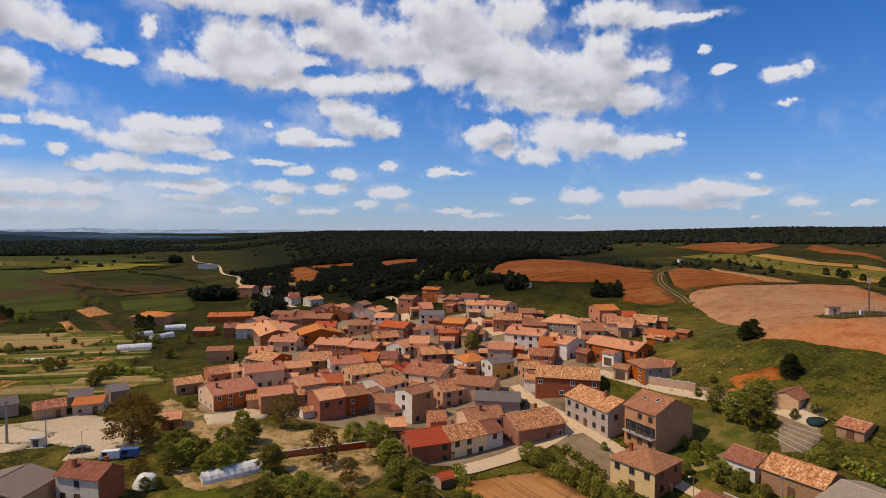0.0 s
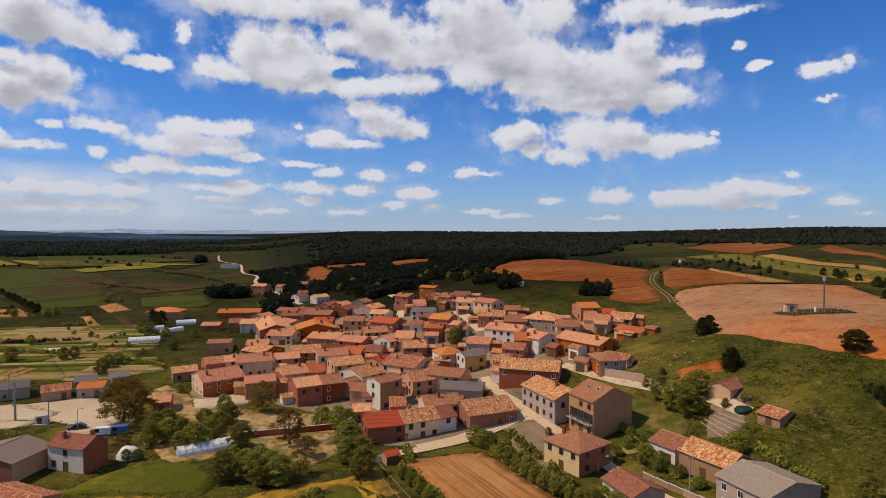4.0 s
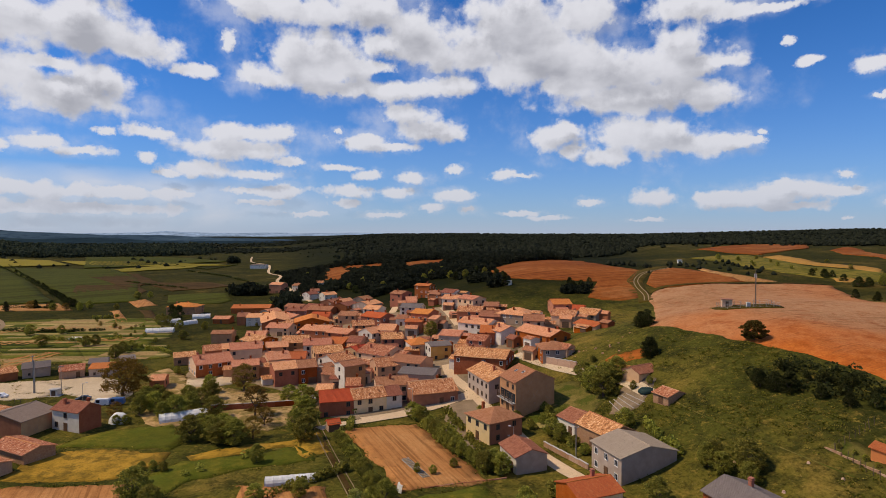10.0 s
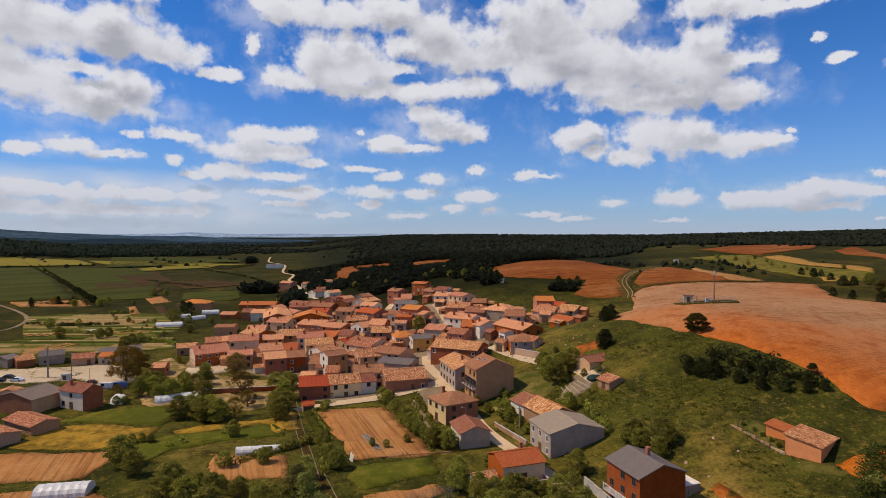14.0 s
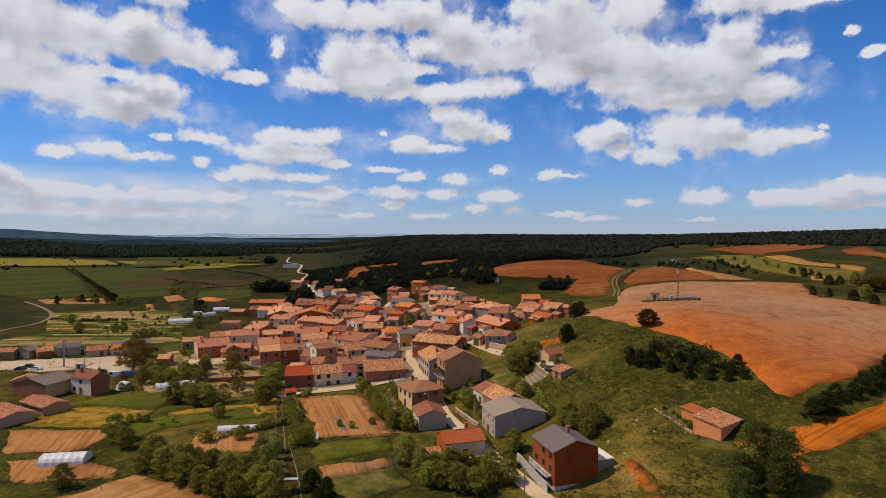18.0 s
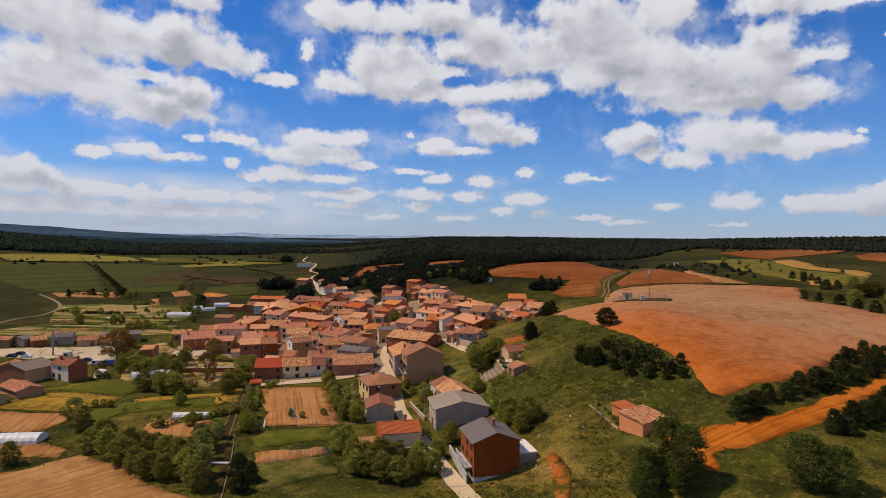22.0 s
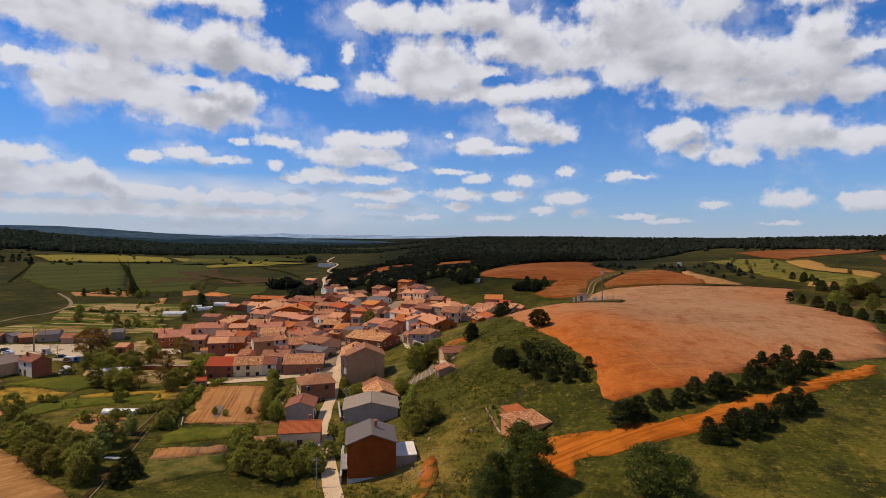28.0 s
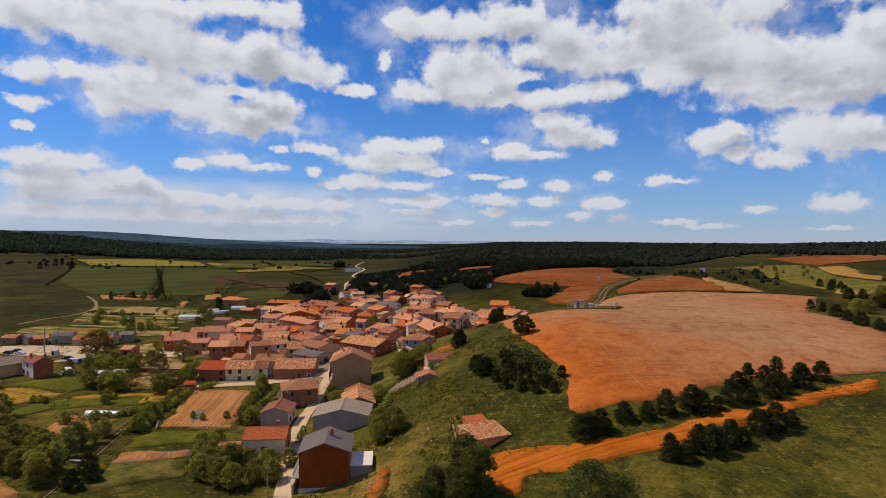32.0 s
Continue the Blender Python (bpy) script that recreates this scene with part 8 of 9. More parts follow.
def trunk_data(seed, r, fork, limbs):
    rg = random.Random(seed)
    bm = bmesh.new()
    lean = Vector((rg.uniform(-0.03, 0.03), rg.uniform(-0.03, 0.03), fork))
    tube(bm, (0, 0, -0.06), lean * 0.5, r * 1.25, r * 0.95, 8)
    tube(bm, lean * 0.5, lean, r * 0.95, r * 0.75, 8)
    for k in range(limbs):
        a = 2 * math.pi * k / limbs + rg.uniform(-0.4, 0.4)
        d = Vector((math.cos(a) * rg.uniform(0.12, 0.26), math.sin(a) * rg.uniform(0.12, 0.26), rg.uniform(0.2, 0.42)))
        m = lean + d * 0.5 + Vector((0, 0, 0.03))
        tube(bm, lean * rg.uniform(0.8, 1), m, r * 0.5, r * 0.32, 6)
        tube(bm, m, lean + d, r * 0.32, r * 0.1, 5)
        e = m + Vector((rg.uniform(-0.1, 0.1), rg.uniform(-0.1, 0.1), rg.uniform(0.08, 0.2)))
        tube(bm, m, e, r * 0.24, r * 0.08, 4)
    return mesh_of("trunk", bm, "bark")


def round_crown(t):
    return 0.36 * math.sin(math.pi * min(1, 0.12 + 0.85 * t)) ** 0.7


def cone_crown(t):
    return 0.27 * (1.05 - t) ** 0.6 * min(1, 0.4 + 3 * t)


def bush_crown(t):
    return 0.40 * (1.02 - t) ** 0.55 * min(1, 0.75 + t)


def tall_crown(t):
    return 0.22 * math.sin(math.pi * min(1, 0.1 + 0.85 * t)) ** 0.6


def wide_crown(t):
    return 0.5 * math.sin(math.pi * min(1, 0.16 + 0.8 * t)) ** 0.6


SPECIES = {
    "green": ("leaf_a", round_crown, 0.10, 120, 46, 0.022, 0.0, "dense dark green broadleaf tree", "tree"),
    "olive": ("leaf_b", round_crown, 0.16, 80, 34, 0.020, 0.0, "open olive-brown tree with thin foliage", "tree"),
    "oak": ("leaf_h", wide_crown, 0.08, 190, 46, 0.030, 0.0, "dense round olive-green oak standing alone", "tree"),
    "brown": ("leaf_c", wide_crown, 0.16, 190, 44, 0.017, 0.0, "spreading brown-leaved tree with bare twigs", "tree"),
    "dark": ("leaf_d", cone_crown, 0.06, 75, 34, 0.026, 0.0, "dark dense juniper-like bush", "bush"),
    "juniper": ("leaf_d", bush_crown, 0.02, 120, 40, 0.024, 0.0, "low dark spreading juniper bush", "bush"),
    "poplar": ("leaf_p", tall_crown, 0.08, 170, 44, 0.015, 0.0, "tall dense dark green poplar tree", "tree"),
    "shade": ("leaf_p", round_crown, 0.1, 170, 46, 0.016, 0.0, "dense dark green spreading tree", "tree"),
    "silver": ("leaf_e", tall_crown, 0.1, 85, 36, 0.022, 0.0, "tall slender grey-green poplar tree", "tree"),
}
TREES = {}
for _n, (_m, _f, _b0, _c, _l, _s, _g, _w, _cat) in SPECIES.items():
    TREES[_n] = [(crown_data("crown", _m, 11 + 7 * k, _c, _l, _s, _f, _b0, _g), trunk_data(5 + k, 0.03, max(0.16, _b0 + 0.12), 6)) for k in range(3)]
TRND = random.Random(21)


def plant(kind, x, y, h):
    """A tree or bush of that height, standing on the land."""
    if kind == "dark" and h < 6:
        kind = "juniper"
    crown, trunk = TRND.choice(TREES[kind])
    cat = "bush" if h < 4.6 or kind == "juniper" else "tree"
    words = SPECIES[kind][7] if kind != "dark" or cat == "bush" else "dense dark evergreen tree"
    if cat == "bush" and kind != "juniper":
        words = "low leafy green bush"
    ob = tagged(new(cat), words, cat)
    s = h * TRND.uniform(0.88, 1.12)
    wide = TRND.uniform(1.05, 1.45) * (1.1 if kind == "juniper" else 1)
    ob.matrix_basis = pose(x, y, ground(x, y) - 0.05, TRND.uniform(-3, 3), TRND.uniform(-3, 3), TRND.uniform(0, 360)) @ Matrix.Diagonal((s * wide, s * wide, s, 1))
    part("trunk", trunk, ob)
    part("crown", crown, ob)
    return ob



# ---- trees and bushes ----
plant("brown", -74.9, 134.2, 12)
plant("green", -32.4, 100.6, 6)
plant("green", -61.6, 126.1, 5.5)
plant("green", -61.9, 133.0, 5.5)
plant("green", -45.9, 123.3, 5.5)
plant("green", -47.3, 131.6, 5.5)
plant("green", -51.8, 144.5, 5.5)
plant("green", -49.7, 115.9, 5.5)
plant("green", -58.5, 118.8, 5.5)
plant("green", -37.1, 119.6, 5.5)
plant("olive", -25.9, 121.8, 9)
plant("olive", -41.9, 148.0, 8)
plant("green", -10.5, 120.2, 6)
plant("green", -17.1, 134.7, 6)
plant("green", -6.3, 110.8, 6)
plant("green", -1.8, 70.4, 3.3)
plant("green", 5.7, 72.9, 3.3)
plant("green", -9.8, 88.1, 4.5)
plant("green", -18.8, 64.8, 6)
plant("green", -25.2, 68.9, 6)
plant("green", -4.6, 53.8, 5.5)
plant("green", 1.1, 51.9, 5.5)
plant("green", 7.2, 49.4, 5.5)
plant("green", 13.2, 46.5, 5.5)
plant("green", 17.9, 44.9, 5.5)
plant("green", 21.6, 44.4, 5.5)
plant("green", 24.9, 45.0, 5.5)
plant("green", 28.5, 44.0, 5.5)
plant("green", -5.9, 58.7, 5.5)
plant("green", 5.5, 53.6, 5.5)
plant("silver", 23.2, 53.9, 6.5)
plant("silver", 27.9, 47.7, 6.5)
plant("silver", 19.1, 57.8, 6.5)
plant("green", 22.3, 71.4, 4)
plant("green", 15.5, 81.7, 4)
plant("green", 19.2, 76.0, 4)
plant("dark", 34.1, 50.1, 4)
plant("dark", 38.0, 47.8, 4)
plant("dark", 38.5, 43.5, 4)
plant("green", -15.8, 44.4, 5)
plant("green", 39.3, 88.8, 5)
plant("green", 32.9, 90.2, 1.9)
plant("green", 29.0, 85.7, 1.9)
plant("green", 25.7, 85.7, 1.9)
plant("green", 47.3, 71.8, 5)
plant("green", 51.8, 64.0, 5)
plant("green", 55.5, 57.8, 5)
plant("green", 57.7, 58.0, 5)
plant("green", 61.2, 57.2, 5)
plant("green", 64.7, 56.8, 5)
plant("green", 48.0, 66.0, 5)
plant("green", 54.9, 63.9, 5)
plant("green", 58.6, 63.0, 5)
plant("green", 70.5, 75.2, 4.5)
plant("green", 67.0, 60.2, 4.5)
plant("green", 70.1, 61.4, 4.5)
plant("green", 69.7, 68.2, 4.5)
plant("green", 83.3, 80.5, 4.5)
plant("green", 86.2, 75.9, 4.5)
plant("green", 81.8, 83.3, 4.5)
plant("green", 68.8, 126.0, 7)
plant("green", 65.4, 133.0, 7)
plant("dark", 109.8, 89.2, 2.6)
plant("dark", 113.7, 87.6, 2.6)
plant("dark", 117.3, 86.1, 2.6)
plant("dark", 120.7, 86.5, 2.6)
plant("dark", 103.0, 99.0, 2.6)
plant("dark", 98.9, 104.6, 2.6)
plant("dark", 121.3, 92.9, 2.6)
plant("dark", 106.7, 93.3, 2.6)
plant("dark", 111.0, 92.8, 2.6)
plant("dark", 115.0, 90.1, 2.6)
plant("dark", 118.7, 88.8, 2.6)
plant("dark", 106.9, 99.2, 2.6)
plant("dark", 109.3, 96.8, 2.6)
plant("dark", 111.6, 94.6, 2.6)
plant("dark", 113.4, 95.1, 2.6)
plant("dark", 83.7, 134.2, 5.5)
plant("oak", 106.0, 122.8, 5.4)
plant("dark", 135.1, 77.5, 4)
plant("dark", 129.9, 71.7, 4)
plant("dark", 131.6, 72.9, 4)
plant("dark", 128.3, 70.6, 4)
plant("dark", 146.6, 85.4, 4.4)
plant("dark", 148.4, 84.8, 4.4)
plant("dark", 154.0, 91.1, 4.4)
plant("dark", 161.7, 98.3, 4.4)
plant("dark", 168.6, 107.0, 4.4)
plant("dark", 173.4, 113.7, 4.4)
plant("dark", 142.2, 82.0, 4.4)
plant("dark", 139.0, 79.3, 3)
plant("dark", 151.2, 87.2, 3)
plant("dark", 157.6, 93.3, 3)
plant("dark", 164.8, 101.7, 3)
plant("dark", 142.9, 66.9, 4.6)
plant("dark", 147.1, 70.6, 4.6)
plant("dark", 149.0, 70.3, 4.6)
plant("dark", 156.8, 79.5, 4.6)
plant("dark", 151.9, 73.5, 4.6)
plant("dark", 159.6, 82.4, 4.6)
plant("dark", 145.1, 66.8, 3)
plant("dark", 153.9, 75.2, 3)
plant("dark", 162.9, 85.4, 3)
plant("silver", 111.4, 51.7, 7)
for _x, _y in [(-32.6, 82.3), (-30.4, 82.8), (-28, 82.9)]:
    plant("green", _x, _y, 2.4)
for _x, _y in [(-26.6, 100.8), (-23, 102.6), (-20.5, 99)]:
    plant("green", _x, _y, 6)
for _x, _y in [(-58.6, 109.6), (-56.6, 110.6)]:
    plant("green", _x, _y, 2.6)
for _x, _y in [(30.6, 101.6), (32.4, 98.9), (34.2, 96.4), (36, 94), (37.6, 92.2), (39.6, 91)]:
    plant("green", _x, _y, 3.4)
for _x, _y in [(41.5, 89.6), (43, 87.4)]:
    plant("green", _x, _y, 4.4)
for _x, _y in [(4, 101.8), (6, 98.5), (8, 95.3), (10.2, 91.5), (12.6, 87.6), (17.8, 77.4)]:
    plant("green", _x, _y, 3)
for _x, _y in [(-1.5, 60.6), (3.2, 60), (7.9, 58.8), (12, 57.6), (15.3, 56.8)]:
    plant("green", _x, _y, 3)
for _x, _y in [(10, 54.2), (16, 51.4), (20.4, 50), (24.3, 47.4), (27.9, 47.2), (31.4, 42)]:
    plant("green", _x, _y, 5.2)
for _x, _y in [(19.4, 59.6), (20.2, 62), (18.2, 66.2)]:
    plant("silver", _x, _y, 5.2)
for _x, _y in [(53, 62), (57.4, 63.6), (62, 64.8), (66.2, 65.2)]:
    plant("green", _x, _y, 4.6)
for _x, _y, _h in [(219, 322, 4.5), (223.5, 317.5, 4.5), (227, 316, 3.6), (222, 283, 5), (227.5, 284, 5)]:
    plant("dark", _x, _y, _h)
for _x, _y, _h in [(228, 257, 7), (235.5, 265, 7)]:
    plant("oak", _x, _y, _h)
for _x, _y, _h in [(207, 370, 3), (222, 352, 2.6), (221, 369, 2.6), (208.7, 440.6, 4), (212.7, 411, 4), (261, 387, 3), (255, 349, 3), (230, 340, 2.5), (214, 392, 2.4), (228, 395, 2.6), (233, 430, 3)]:
    plant("green", _x, _y, _h)
for _x, _y, _h in [(-273.7, 316, 5.5), (-263.4, 320, 4.5)]:
    plant("brown", _x, _y, _h)
for _x, _y, _h in [(-253, 310, 5), (-238.5, 316, 5), (-216.4, 322, 4), (-233.7, 383.3, 5), (-234.5, 311, 4.5)]:
    plant("green", _x, _y, _h)
for _x, _y, _h in [(-244, 311, 5)]:
    plant("olive", _x, _y, _h)
for _x, _y in [(102.6, 79.2), (103.9, 77), (104.6, 75.2), (105.4, 73.2), (106, 71.4)]:
    plant("green", _x, _y, 1.1)
plant("poplar", 114.4, 48.4, 7)
plant("poplar", 109.0, 50.3, 7)
plant("poplar", 116.1, 50.8, 9)
plant("poplar", 112.8, 53.2, 9.5)
plant("shade", 108.4, 47.2, 6)
plant("shade", 132.6, 49.6, 8.5)
plant("shade", 136.4, 48.2, 7.5)
plant("olive", -62.5, 114.1, 5)
plant("green", 18.7, 121.8, 4)
plant("green", 22.1, 117.8, 4)
plant("green", 26.1, 110.5, 4)
plant("green", 29.4, 105.3, 4)
plant("green", 24.4, 113.5, 4)
plant("green", 20.5, 119.2, 4)
plant("green", 27.8, 107.9, 4)
plant("green", -56.5, 122.8, 6)
plant("green", -52.7, 123.3, 6)
plant("green", -51.2, 131.5, 6)
plant("green", -47.2, 137.1, 6)
plant("green", -47.3, 118.3, 6)
plant("green", -61.2, 126.6, 6)
plant("green", -14.0, 133.2, 5.5)
plant("green", -12.3, 121.5, 5.5)
plant("green", -9.7, 109.7, 5.5)
plant("green", -4.6, 102.9, 5.5)
plant("green", -21.9, 135.9, 6)
plant("green", 11.0, 213.1, 7)
plant("green", -114.6, 252.7, 4)
plant("green", -130.1, 254.5, 4)
plant("dark", 82.9, 134.2, 5.5)
plant("green", 70.9, 128.6, 6)
plant("green", 73.1, 128.5, 6)
plant("dark", 78.0, 275.9, 5)
plant("dark", 82.5, 277.7, 5)
plant("dark", 87.0, 279.7, 5)
plant("dark", 76.7, 281.7, 5)
plant("dark", 40.7, 299.8, 7)
plant("dark", 42.4, 292.7, 7)
plant("dark", 37.7, 304.4, 7)
plant("green", -162.1, 200.5, 5)
plant("green", -178.0, 230.3, 5)
plant("green", -142.5, 202.5, 5)
plant("green", -140.0, 205.4, 5)
plant("green", -116.5, 196.8, 5)
plant("green", -113.2, 182.4, 5)
plant("green", -116.1, 191.1, 5)
plant("green", -191.1, 225.5, 5)
plant("dark", -180.1, 428.6, 5.6)
plant("dark", -164.6, 418.3, 5.6)
plant("dark", -199.3, 445.2, 5.6)
plant("dark", -185.1, 427.9, 5.6)
plant("dark", -169.6, 417.9, 5.6)
plant("dark", -160.2, 423.8, 5.6)
plant("dark", -170.6, 438.8, 5.6)
plant("dark", -189.1, 443.3, 5.6)
plant("green", -116.6, 353.3, 7)
plant("green", -110.1, 348.1, 7)
plant("green", -118.1, 349.9, 7)
plant("dark", -557.2, 600.4, 5)
plant("dark", -466.5, 520.3, 5)
plant("dark", -399.0, 459.0, 5)
plant("dark", -353.7, 418.7, 5)
plant("dark", -311.9, 380.3, 5)
plant("dark", -282.7, 354.1, 5)
plant("dark", -253.8, 329.1, 5)
plant("dark", -506.6, 555.4, 5)
plant("dark", -428.3, 485.0, 5)
plant("dark", -373.3, 436.3, 5)
plant("dark", -328.1, 394.7, 5)
plant("dark", -296.8, 366.8, 5)
plant("dark", -267.1, 340.2, 5)
plant("dark", -271.0, 316.5, 6)
plant("dark", -260.6, 318.0, 6)
plant("dark", -259.2, 328.4, 6)
plant("dark", -279.0, 302.0, 6)
plant("green", -242.3, 380.0, 5)
plant("green", -235.7, 321.3, 5)
plant("green", -141.9, 262.0, 5)
plant("green", -150.6, 268.1, 5)
plant("green", -109.4, 223.8, 5)
plant("dark", -158.1, 292.6, 8)
plant("dark", -153.5, 287.9, 8)
plant("dark", -146.9, 281.1, 8)
plant("dark", -786.1, 586.8, 12)
plant("dark", -795.0, 608.1, 12)
plant("dark", -807.3, 627.4, 12)
plant("dark", -721.2, 583.2, 12)
plant("dark", -742.7, 549.0, 12)
plant("dark", 40.9, 306.1, 7)
plant("dark", 37.2, 312.1, 7)
plant("dark", 98.7, 101.9, 4)
plant("dark", 100.7, 99.5, 4)
plant("dark", 102.8, 97.7, 4)
plant("green", 83.0, 83.5, 5)
plant("green", 87.6, 79.7, 5)
plant("green", 71.1, 104.9, 4.5)
plant("green", 72.2, 127.2, 4.5)
plant("green", 69.4, 126.7, 4.5)
plant("green", 66.8, 127.2, 7)
plant("green", 68.9, 122.9, 7)
plant("green", 54.7, 109.7, 4)
plant("green", 56.4, 106.0, 4)
plant("dark", 161.9, 107.2, 3.5)
plant("dark", 155.7, 99.0, 3.5)
plant("dark", 169.5, 113.5, 3.5)
plant("dark", 163.7, 106.1, 6)
plant("dark", 157.9, 100.9, 6)
plant("dark", 88.6, 160.3, 5)
plant("dark", 86.6, 160.8, 5)
plant("green", 216.5, 234.8, 6)
plant("green", 229.3, 257.0, 6)
plant("green", 207.7, 217.2, 6)
plant("green", 217.7, 212.0, 6)
plant("green", 234.3, 283.7, 6)
plant("dark", 199.9, 231.6, 4)
plant("dark", 199.1, 208.6, 4)
plant("dark", 197.9, 190.8, 4)
plant("dark", 198.8, 244.7, 4)
plant("dark", 198.8, 179.6, 4)
plant("dark", 201.9, 174.7, 4)
plant("dark", 204.9, 170.4, 4)
plant("dark", 221.1, 311.1, 4)
plant("dark", 225.1, 301.7, 4)
plant("green", 56.5, 117.2, 2.6)
plant("green", 59.4, 102.2, 2.6)
plant("green", 60.9, 97.2, 2.6)
plant("green", 54.9, 120.9, 2.6)
plant("green", 52.9, 116.8, 2.6)
plant("green", 46.5, 120.0, 2.6)
plant("green", 50.0, 114.3, 2.6)
plant("green", -29.6, 105.1, 5)
plant("green", -26.7, 106.3, 5)
plant("green", -23.8, 99.1, 5)
plant("green", -34.3, 108.6, 5)
plant("olive", -17.6, 103.0, 6)
plant("olive", -19.3, 113.3, 5)
plant("dark", -190.0, 454.4, 5.4)
plant("dark", -170.0, 454.4, 5.4)
plant("dark", -115.5, 358.5, 5.4)
plant("dark", -92.1, 432.1, 5.4)
plant("dark", -69.3, 383.1, 5.4)
plant("dark", -50.9, 368.4, 5.4)
plant("dark", -36.6, 361.3, 5.4)
plant("dark", -26.6, 372.8, 5.4)
plant("dark", -3.2, 391.1, 5.4)
plant("dark", 8.5, 353.3, 5.4)
plant("dark", 22.3, 368.2, 5.4)
plant("dark", -146.7, 506.6, 5.4)
plant("dark", -194.1, 595.4, 5.4)
plant("dark", -102.1, 466.0, 5.4)
plant("dark", 11.6, 405.5, 5.4)
plant("green", -174.3, 443.0, 6)
plant("green", -186.1, 430.8, 6)
plant("green", -113.9, 367.3, 6)
plant("green", -79.7, 404.6, 6)
plant("green", -60.1, 393.8, 6)
plant("green", -47.0, 377.9, 6)
plant("green", -30.9, 370.8, 6)
plant("green", -13.3, 398.7, 6)
plant("green", 3.0, 369.9, 6)
plant("green", 15.1, 357.3, 6)
plant("green", 28.3, 351.8, 6)
plant("green", -168.2, 551.8, 6)
plant("green", -74.7, 427.8, 6)
plant("green", -8.8, 423.1, 6)
plant("green", -17.9, 384.9, 6)
plant("green", 39.9, 120.7, 2.2)
plant("green", 36.6, 126.4, 2.2)
plant("green", 75.9, 120.8, 2.2)
plant("green", 71.8, 121.3, 2.2)
plant("green", 79.9, 120.1, 2.2)
plant("green", 69.4, 144.0, 2.2)
plant("green", 64.1, 140.6, 2.2)



# ---- far woods, scrub and stones ----
def clump_field(name, spots, mat, label, sides=6):
    """Many small uneven crowns joined in one mesh. Spots: x, y, width, height."""
    rg = np.random.default_rng(3)
    verts, faces = [], []
    for x, y, w, h in spots:
        z, b = ground(x, y), len(verts)
        rings = ((0.0, 0.55), (0.35, 1.0), (0.7, 0.75))
        for t, r in rings:
            for k in range(sides):
                a = 2 * math.pi * (k + 0.5 * rg.random()) / sides
                q = w * r * rg.uniform(0.6, 1.2) * 0.5
                verts.append((x + q * math.cos(a), y + q * math.sin(a), z - 0.4 + h * (t + rg.uniform(-0.1, 0.1))))
        verts.append((x + rg.uniform(-0.15, 0.15) * w, y + rg.uniform(-0.15, 0.15) * w, z + h))
        for j in range(2):
            for k in range(sides):
                n = (k + 1) % sides
                faces.append((b + j * sides + k, b + j * sides + n, b + (j + 1) * sides + n, b + (j + 1) * sides + k))
        for k in range(sides):
            faces.append((b + 2 * sides + k, b + 2 * sides + (k + 1) % sides, b + 3 * sides))
    me = bpy.data.meshes.new(name)
    me.from_pydata(verts, [], faces)
    me.materials.append(M[mat])
    return tagged(new(name, me), label, "woods", kind="stuff")


def scatter(n, seed, lo, hi, way0, way1, keep, size):
    rg = random.Random(seed)
    out = []
    while len(out) < n:
        d = lo * (hi / lo) ** rg.random()
        a = radians(rg.uniform(way0, way1))
        x, y = 60 + d * math.sin(a), d * math.cos(a)
        if rg.random() < keep(x, y):
            w = rg.uniform(*size)
            out.append((x, y, w * (1 + d / 2500), w * rg.uniform(0.7, 1.1)))
    return out


BARE = [(-990, 850, 300), (-700, 850, 280), (300, 620, 60), (30, 400, 85), (110, 330, 80), (-190, 560, 50)]


def in_woods(x, y):
    for cx, cy, r in BARE:
        if math.hypot(x - cx, y - cy) < r:
            return 0.03
    return 0 if in_field(x, y) else woods(x, y) ** 2


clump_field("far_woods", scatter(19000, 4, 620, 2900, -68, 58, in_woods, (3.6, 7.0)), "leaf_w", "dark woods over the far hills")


def leaf_trees(name, spots, mat, label, leaves=90):
    """A wood of single trees, each a shell of leaf sprays, joined in one mesh. Spots: x, y, width, height."""
    rg = np.random.default_rng(23)
    vs = []
    for x, y, w, h in spots:
        p = rg.normal(0, 1, (leaves, 3))
        p /= np.linalg.norm(p, axis=1)[:, None]
        lump = 1 + 0.28 * np.sin(p[:, 0] * 4 + x) * np.sin(p[:, 1] * 5 + y) + 0.2 * np.sin(p[:, 2] * 7 + x)
        p = np.array((x, y, ground(x, y) + h * 0.52)) + p * lump[:, None] * np.array((w * 0.5, w * 0.5, h * 0.5))
        u, q = rg.normal(0, 1, (leaves, 3)), rg.normal(0, 1, (leaves, 3))
        u /= np.linalg.norm(u, axis=1)[:, None]
        k = np.cross(u, q)
        k /= np.linalg.norm(k, axis=1)[:, None]
        r = 0.17 * w * rg.uniform(0.6, 1.3, (leaves, 1))
        vs.append(np.stack([p - u * r, p + k * r, p + u * r, p - k * r], 1).reshape(-1, 3))
    v = np.concatenate(vs)
    n = len(v)
    me = bpy.data.meshes.new(name)
    me.vertices.add(n)
    me.vertices.foreach_set("co", v.ravel())
    me.loops.add(n)
    me.loops.foreach_set("vertex_index", np.arange(n, dtype=np.int32))
    me.polygons.add(n // 4)
    me.polygons.foreach_set("loop_start", np.arange(0, n, 4, dtype=np.int32))
    me.update(calc_edges=True)
    me.materials.append(M[mat])
    return tagged(new(name, me), label, "woods", kind="stuff")


